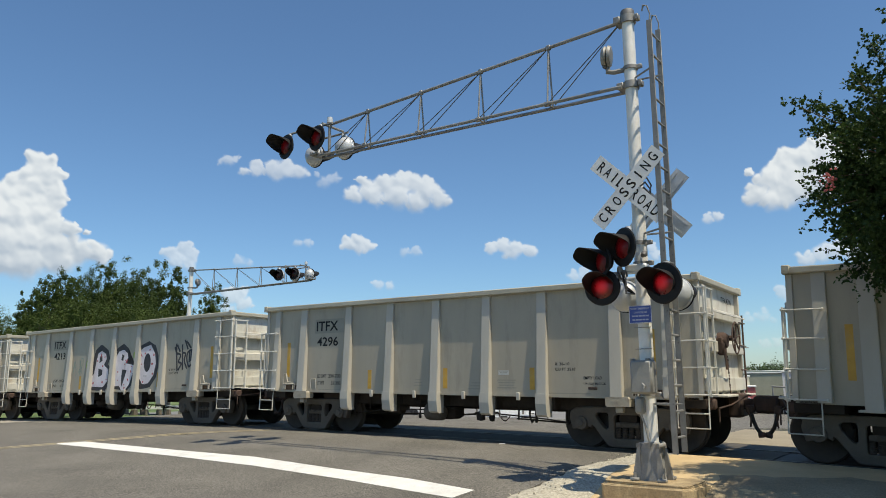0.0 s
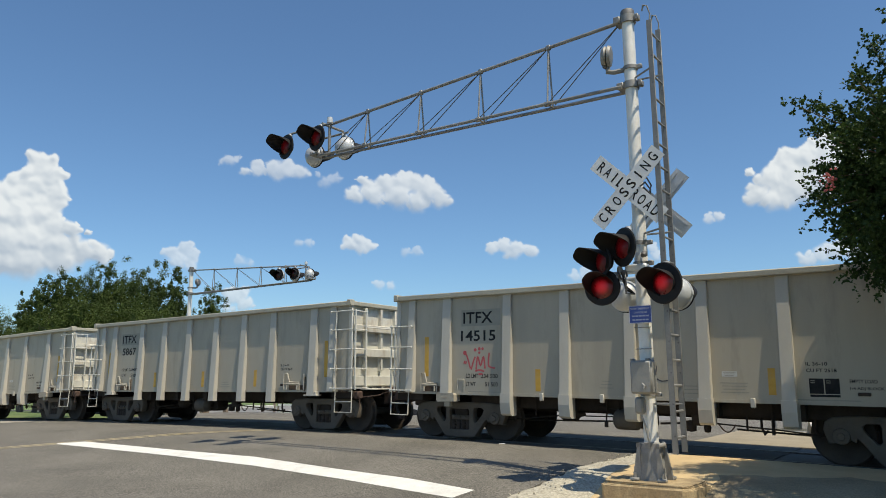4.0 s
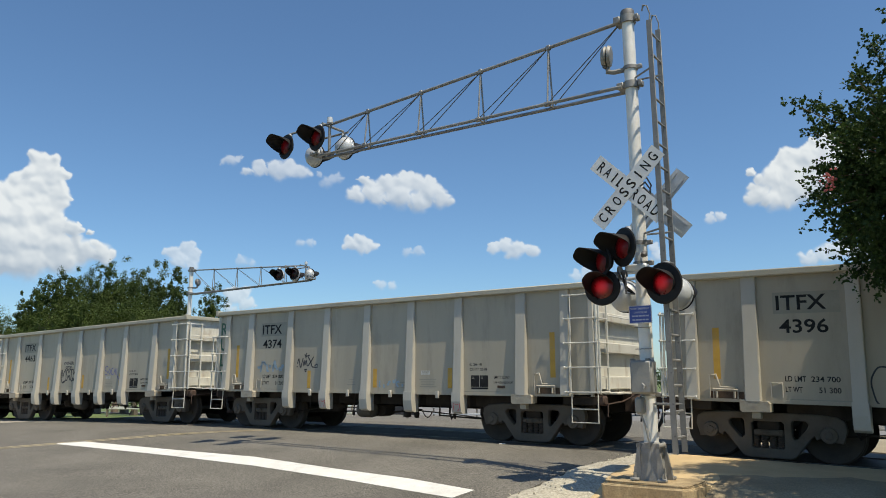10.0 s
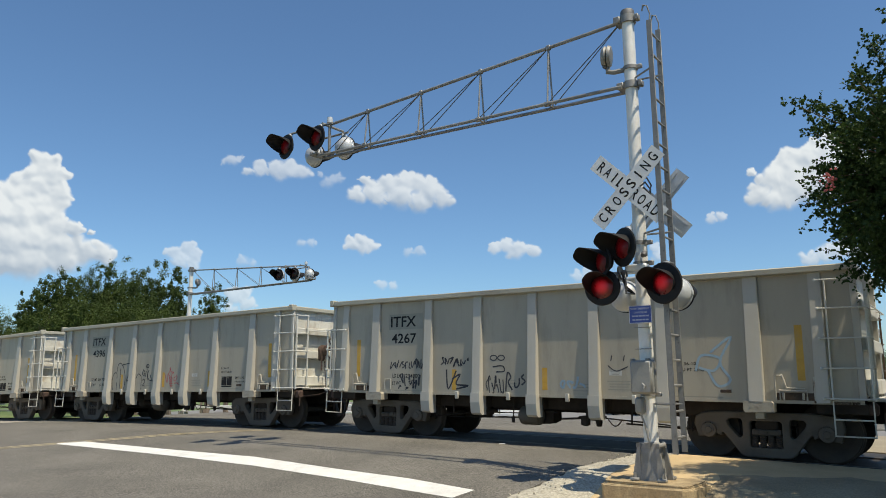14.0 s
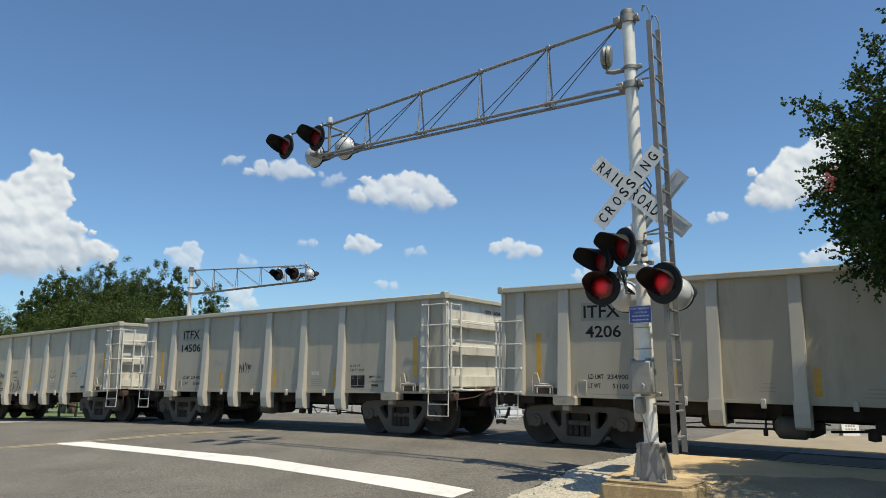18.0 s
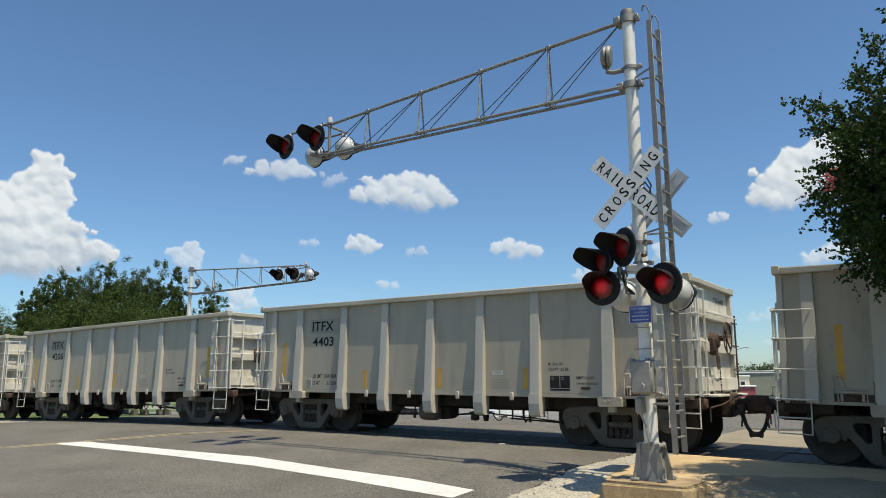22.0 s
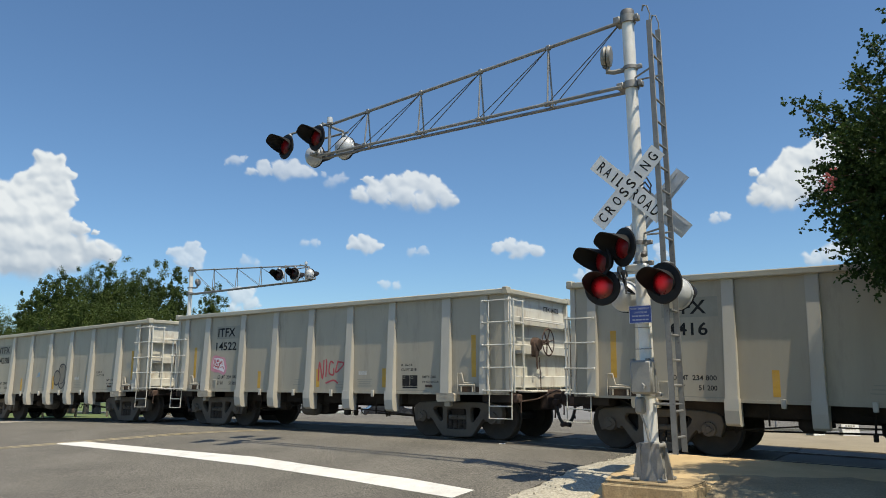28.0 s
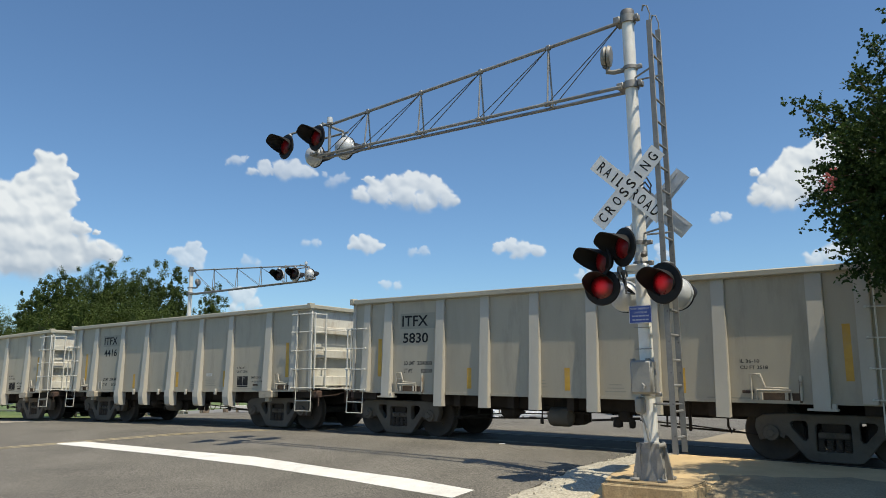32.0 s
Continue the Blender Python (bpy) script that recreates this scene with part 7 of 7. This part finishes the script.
def sandwich_board(m, label):
    """Two hinged white panels that lean together, with faded print on the front."""
    f = thing("sandwich_board", m, label, "sign", "sandwich boards")
    for k in (-1, 1):
        bm = bmesh.new()
        box(bm, (0, 0, 0.30), (0.62, 0.03, 0.62), None, 0.01)
        pn = part("panel", bm, barrier_white, f, m=Matrix.Translation((0, k * 0.16, 0)) @ Matrix.Rotation(radians(14 * k), 4, "X"))
        if k < 0:
            for j, w in enumerate((0.44, 0.36, 0.40)):
                for q in range(4):
                    bm = bmesh.new()
                    box(bm, (-w / 2 + (q + 0.5) * w / 4, -0.017, 0.48 - 0.12 * j), (w / 4 * 0.75, 0.004, 0.06))
                    part("print_bar", bm, faded_paint, pn)
    bm = bmesh.new()
    tube(bm, (-0.28, 0, 0.60), (0.28, 0, 0.60), 0.015, 8)
    part("hinge", bm, galvanised, f)
    return f


for s_, n_, t_ in ((5.78, -6.75, 62), (6.42, -7.2, 30)):
    sandwich_board(stand(s_, n_, 0.002, t_) @ Matrix.Scale(0.62, 4), "white folding sandwich board with faded print on the pavement")


def guard_rail(m, w):
    f = thing("low_fence", m, "low white rail fence by the far road", "fence", "low fences")
    for z in (0.35, 0.75):
        bm = bmesh.new()
        box(bm, (0, 0, z), (w, 0.05, 0.12), None, 0.01)
        part("rail", bm, barrier_white, f)
    k = int(w / 1.6)
    for i in range(k + 1):
        bm = bmesh.new()
        box(bm, (-w / 2 + w * i / k, 0.04, 0.4), (0.09, 0.09, 0.9), None, 0.01)
        part("post", bm, timber, f)
    return f


guard_rail(place(395, 33, -8), 5.0)
guard_rail(place(560, 44, -20), 5.0)
guard_rail(place(860, 46, -30), 8.0)
guard_rail(place(270, 36, -10), 4.0)

bm = bmesh.new()
box(bm, (0, 0, 0.006), (0.13, 0.02, 0.012), None, 0.003)
scrap = part("litter", bm, barrier_white, None)
scrap.matrix_basis = stand(1.33, -0.10, 0.001, 40)
tagged(scrap, "small white scrap of litter lying on the asphalt", "litter")

# ---- clouds: far white heaps on thin veils, drifting slowly ----
def fbm(x, y, seed, octaves=5):
    r = np.random.RandomState(seed)
    out = np.zeros_like(x)
    amp, tot = 1.0, 0.0
    for o in range(octaves):
        gsize = 64
        tab = r.rand(gsize, gsize)
        xi, yi = np.floor(x).astype(int), np.floor(y).astype(int)
        fx_, fy_ = x - xi, y - yi
        fx_, fy_ = fx_ * fx_ * (3 - 2 * fx_), fy_ * fy_ * (3 - 2 * fy_)
        g = lambda a, b: tab[a % gsize, b % gsize]
        v = (g(xi, yi) * (1 - fx_) + g(xi + 1, yi) * fx_) * (1 - fy_) + (g(xi, yi + 1) * (1 - fx_) + g(xi + 1, yi + 1) * fx_) * fy_
        out += amp * v
        tot += amp
        amp *= 0.55
        x, y = x * 2.03 + 7.1, y * 2.03 + 3.3
    return out / tot


cloud_mat = bpy.data.materials.new("cloud_veil")
cloud_mat.use_nodes = True
ct = cloud_mat.node_tree
ct.nodes.clear()
at_d = ct.nodes.new("ShaderNodeAttribute")
at_d.attribute_name = "veil"
at_l = ct.nodes.new("ShaderNodeAttribute")
at_l.attribute_name = "white"
cr = ct.nodes.new("ShaderNodeValToRGB")
cr.color_ramp.elements[0].color = (0.44, 0.545, 0.70, 1)
cr.color_ramp.elements[1].color = (0.88, 0.955, 1.05, 1)
em = ct.nodes.new("ShaderNodeEmission")
em.inputs["Strength"].default_value = 0.90
tp = ct.nodes.new("ShaderNodeBsdfTransparent")
mixn = ct.nodes.new("ShaderNodeMixShader")
co_ = ct.nodes.new("ShaderNodeOutputMaterial")
ct.links.new(at_l.outputs["Fac"], cr.inputs["Fac"])
ct.links.new(cr.outputs["Color"], em.inputs["Color"])
ct.links.new(at_d.outputs["Fac"], mixn.inputs[0])
ct.links.new(tp.outputs[0], mixn.inputs[1])
ct.links.new(em.outputs[0], mixn.inputs[2])
ct.links.new(mixn.outputs[0], co_.inputs["Surface"])

FOCAL = 1257.1
CM = CAM.to_3x3()


def bearing(px, py):
    return (CM @ Vector(((px - 784) / FOCAL, (441 - py) / FOCAL, -1))).normalized()


def cloud(blobs, seed, dens=1.0, dark=0.35, soft=0.30, rough=1.0, size=2600.0, drift=14.0):
    """blobs: heaps (x, y, radius) on the sky, in view units; each grows smaller heads on its upper side."""
    rnd_ = random.Random(seed)
    heads = []
    for bx, by_, br in blobs:
        heads.append((bx, by_, br * 0.88))
        for _ in range(9 if br > 24 else 6 if br > 13 else 3):
            a_, f_ = radians(rnd_.uniform(-35, 215)), rnd_.uniform(0.35, 0.85)
            heads.append((bx + br * f_ * math.cos(a_), by_ - br * f_ * 0.9 * math.sin(a_), br * rnd_.uniform(0.22, 0.46)))
    blobs = heads
    rm = max(b[2] for b in blobs)
    pad = 14 + rm * 0.25
    x0, x1 = min(b[0] - b[2] for b in blobs) - pad, max(b[0] + b[2] for b in blobs) + pad
    y0, y1 = min(b[1] - b[2] for b in blobs) - pad, max(b[1] + b[2] for b in blobs) + pad
    step = 1.4 if (x1 - x0) < 120 else 1.7
    nx, ny = int((x1 - x0) / step) + 1, int((y1 - y0) / step) + 1
    X, Y = np.meshgrid(np.linspace(x0, x1, nx), np.linspace(y0, y1, ny), indexing="ij")
    # billows: the outline is bent by wide and by fine swirls
    big, mid, fine = rm * 0.9 + 8, rm * 0.35 + 5, rm * 0.12 + 3
    wx, wy = X.copy(), Y.copy()
    for k, (sc, am) in enumerate(((big, 0.55), (mid, 0.55), (fine, 0.45))):
        wx += (fbm(X / sc, Y / sc, seed + 3 + 7 * k, 3) - 0.5) * sc * am * 1.0 * rough
        wy += (fbm(X / sc, Y / sc, seed + 4 + 7 * k, 3) - 0.5) * sc * am * 1.0 * rough
    rise = np.full_like(X, -9.0)
    acc = np.zeros_like(X)
    for (bx, by_, br) in blobs:
        q = 1.0 - np.sqrt((wx - bx) ** 2 + ((wy - by_) * 1.12) ** 2) / br
        acc += np.exp(9.0 * np.clip(q, -3, 1.0))
        rise = np.maximum(rise, np.sqrt(np.clip(1 - (1 - q) ** 2, 0, 1)) * br * (q > 0) + (0.4 * (rm - br) if br < rm * 0.5 else 0.0) * (q > 0))
    D0 = np.log(acc + 1e-6) / 9.0
    low = np.clip((Y - (y0 + pad)) / max(1.0, y1 - y0 - 2 * pad), 0, 1)
    # tops are firm, undersides fray out
    fray = soft * (0.55 + 1.5 * low ** 2)
    veil = np.clip((D0 + 0.06 + (fbm(X / mid, Y / mid, seed, 5) - 0.5) * 0.5 * soft) / (0.12 + fray), 0, 1)
    veil = veil * veil * (3 - 2 * veil) * dens * (0.96 if rm > 30 else 0.82)
    # light from above right on the billows and grey undersides, put into the colour
    for _ in range(3):
        rise = (rise + np.roll(rise, 1, 0) + np.roll(rise, -1, 0) + np.roll(rise, 1, 1) + np.roll(rise, -1, 1)) / 5
    relief = rise + (fbm(wx / mid, wy / mid, seed + 9, 3) - 0.5) * mid * 0.8
    for _ in range(6):
        relief = (relief + np.roll(relief, 1, 0) + np.roll(relief, -1, 0) + np.roll(relief, 1, 1) + np.roll(relief, -1, 1)) / 5
    gx, gy = np.gradient(relief, step)
    lum = 0.80 + 0.55 * (-gx * 0.45 + gy * 0.85) / np.sqrt(1 + 0.6 * (gx * gx + gy * gy)) - 0.22 * np.clip(D0 - 0.22, 0, 0.8)
    lum += 0.34 * (fbm(X / big, Y / big, seed + 21, 3) - 0.5)
    shade = np.clip(low - 0.45, 0, 1) * np.clip(D0 * 3.0, 0, 1) * (0.6 + 0.8 * fbm(X / big, Y / big, seed + 15, 3))
    lum = np.clip(lum - dark * shade, 0.0, 1.0)
    edge = np.minimum(np.minimum(X - x0, x1 - X), np.minimum(Y - y0, y1 - Y))
    veil *= np.clip(edge / 6, 0, 1)
    cx, cy = (x0 + x1) / 2, (y0 + y1) / 2
    c = bearing(cx, cy) * size
    base = Matrix.Translation(EYE + c) @ CM.to_4x4()
    # the veil stands square to the view axis, so its units scale with depth alone
    depth = size / math.sqrt(1 + ((cx - 784) / FOCAL) ** 2 + ((cy - 441) / FOCAL) ** 2)
    k = depth / FOCAL
    vs = np.stack([(X - cx) * k, -(Y - cy) * k, np.zeros_like(X)], -1).reshape(-1, 3)
    idx = np.arange(nx * ny).reshape(nx, ny)
    fs = np.stack([idx[:-1, :-1], idx[1:, :-1], idx[1:, 1:], idx[:-1, 1:]], -1).reshape(-1, 4)
    vf = veil.reshape(-1)
    fs = fs[(vf[fs].max(1) > 0.002)]
    me = bpy.data.meshes.new("cloud")
    me.from_pydata(vs.tolist(), [], fs.tolist())
    for nm, arr in (("veil", veil), ("white", lum)):
        a = me.attributes.new(nm, "FLOAT", "POINT")
        a.data.foreach_set("value", arr.reshape(-1).astype(np.float32))
    me.materials.append(cloud_mat)
    ob = new("cloud", me)
    ob.matrix_basis = base
    ob.visible_shadow = False
    tagged(ob, "white fair-weather heap cloud drifting in the blue sky", "cloud", "clouds", "structure")
    off = CM @ Vector((drift * k, 0, 0))
    DRIFT.append((ob, base, Matrix.Translation(off) @ base))


DRIFT = []
cloud([(68, 296, 34), (84, 322, 32), (96, 345, 24), (50, 340, 36), (15, 345, 40), (72, 375, 40), (25, 385, 55), (-25, 370, 60), (88, 400, 26), (118, 408, 20), (150, 410, 9), (-10, 420, 60), (45, 420, 50), (90, 440, 40), (135, 448, 34),
       (172, 455, 28), (30, 455, 55), (100, 462, 40), (-40, 450, 60)], 5, 1.0, 0.8, 0.30, 0.9, drift=17)
cloud([(302, 446, 17), (326, 440, 18), (338, 456, 18), (312, 462, 22), (335, 472, 20)], 15, 0.75, 0.2, 0.5)
cloud([(404, 284, 16), (392, 286, 11), (416, 280, 10)], 21, 0.6, 0.1, 0.7)
cloud([(452, 302, 17), (480, 300, 20), (505, 300, 22), (528, 306, 18), (492, 312, 18), (432, 306, 10)], 25, 0.8, 0.2, 0.6)
cloud([(578, 322, 20), (592, 318, 14), (560, 306, 9)], 29, 0.45, 0.1, 0.8)
cloud([(628, 352, 20), (652, 343, 27), (680, 328, 24), (708, 324, 26), (732, 326, 24), (756, 340, 30), (778, 354, 20), (700, 350, 32), (735, 356, 26), (664, 356, 20), (636, 318, 12)], 35, 1.0, 0.75, 0.5)
cloud([(618, 432, 17), (636, 426, 19), (652, 438, 14), (634, 440, 17)], 41, 0.95, 0.3, 0.4)
cloud([(528, 430, 13), (545, 431, 12)], 45, 0.5, 0.1, 0.8)
cloud([(718, 447, 13), (736, 448, 13)], 47, 0.5, 0.1, 0.8)
cloud([(870, 440, 14), (892, 434, 17), (915, 438, 20), (938, 450, 16), (905, 448, 18)], 51, 0.9, 0.3, 0.45)
cloud([(670, 506, 13), (690, 506, 12)], 53, 0.6, 0.1, 0.7)
cloud([(1335, 345, 26), (1358, 318, 28), (1385, 296, 30), (1418, 290, 36), (1450, 268, 36), (1400, 335, 40), (1440, 330, 44), (1370, 345, 30), (1490, 300, 60), (1550, 320, 60), (1322, 308, 9)], 61, 1.0, 0.4, 0.28, 0.9, drift=10)
cloud([(1252, 388, 12), (1270, 385, 13)], 67, 0.8, 0.1, 0.6)
cloud([(1452, 452, 24), (1480, 445, 28), (1510, 452, 26), (1425, 460, 20), (1545, 450, 30)], 71, 0.85, 0.2, 0.5)
cloud([(410, 524, 20), (425, 518, 16), (432, 538, 18), (400, 545, 16)], 75, 0.8, 0.2, 0.5)
cloud([(425, 462, 14), (438, 466, 12)], 77, 0.45, 0.1, 0.8)
cloud([(1156, 440, 14), (1162, 456, 15)], 81, 0.7, 0.2, 0.6)
cloud([(1325, 563, 16), (1350, 562, 18), (1372, 566, 12)], 83, 0.4, 0.1, 0.9)
cloud([(1385, 518, 16), (1395, 528, 14)], 85, 0.6, 0.1, 0.7)
cloud([(1355, 610, 14), (1375, 608, 14)], 87, 0.35, 0.1, 0.9)
cloud([(1015, 492, 16), (1035, 488, 14)], 89, 0.6, 0.1, 0.7)


# ---- movement ----
RUN = (-112.1386, -79.9472, 3.4435, 0.4873, -0.4206, 0.735)


def run_s(t):
    """How far along the track the train's front reference has come."""
    w = (t - 16) / 16
    return sum(c * w ** k for k, c in enumerate(RUN))


def wagon_pose(i, t):
    mid = run_s(t) + PITCH_LEN * i + HALF
    ends = []
    for k in (-4.0, 4.0):
        s = mid + k
        x, y = flat(s, MID)
        ends.append(Vector((x, y, ground_z(s, 0) + 0.006)))
    a, b = ends
    d = (b - a).normalized()
    c = (a + b) / 2
    c += d * d.z * 1.8
    side = Vector((-d.y, d.x, 0)).normalized()
    up_ = d.cross(side)
    return Matrix(((d.x, side.x, up_.x, c.x), (d.y, side.y, up_.y, c.y), (d.z, side.z, up_.z, c.z), (0, 0, 0, 1)))


def motions():
    times = [k * 0.5 for k in range(65)]
    for i, wg in enumerate(WAGONS):
        walk(wg, [(t, wagon_pose(i, t)) for t in times])
    turns = [k * 0.1 for k in range(321)]
    begin = run_s(0.0)
    spins = [(run_s(t) - begin) / R_WHEEL for t in turns]
    for wg in WAGONS:
        for tr in [o for o in wg.children if o.name.startswith("truck")]:
            for ws in [o for o in tr.children if o.name.startswith("wheelset")]:
                x = ws.matrix_basis.translation.x
                walk(ws, [(t, Matrix.Translation((x, 0, R_WHEEL)) @ Matrix.Rotation(a, 4, "Y")) for t, a in zip(turns, spins)])
    for ob, m0, m1 in DRIFT:
        walk(ob, [(0.0, m0), (32.0, m1)])


motions()
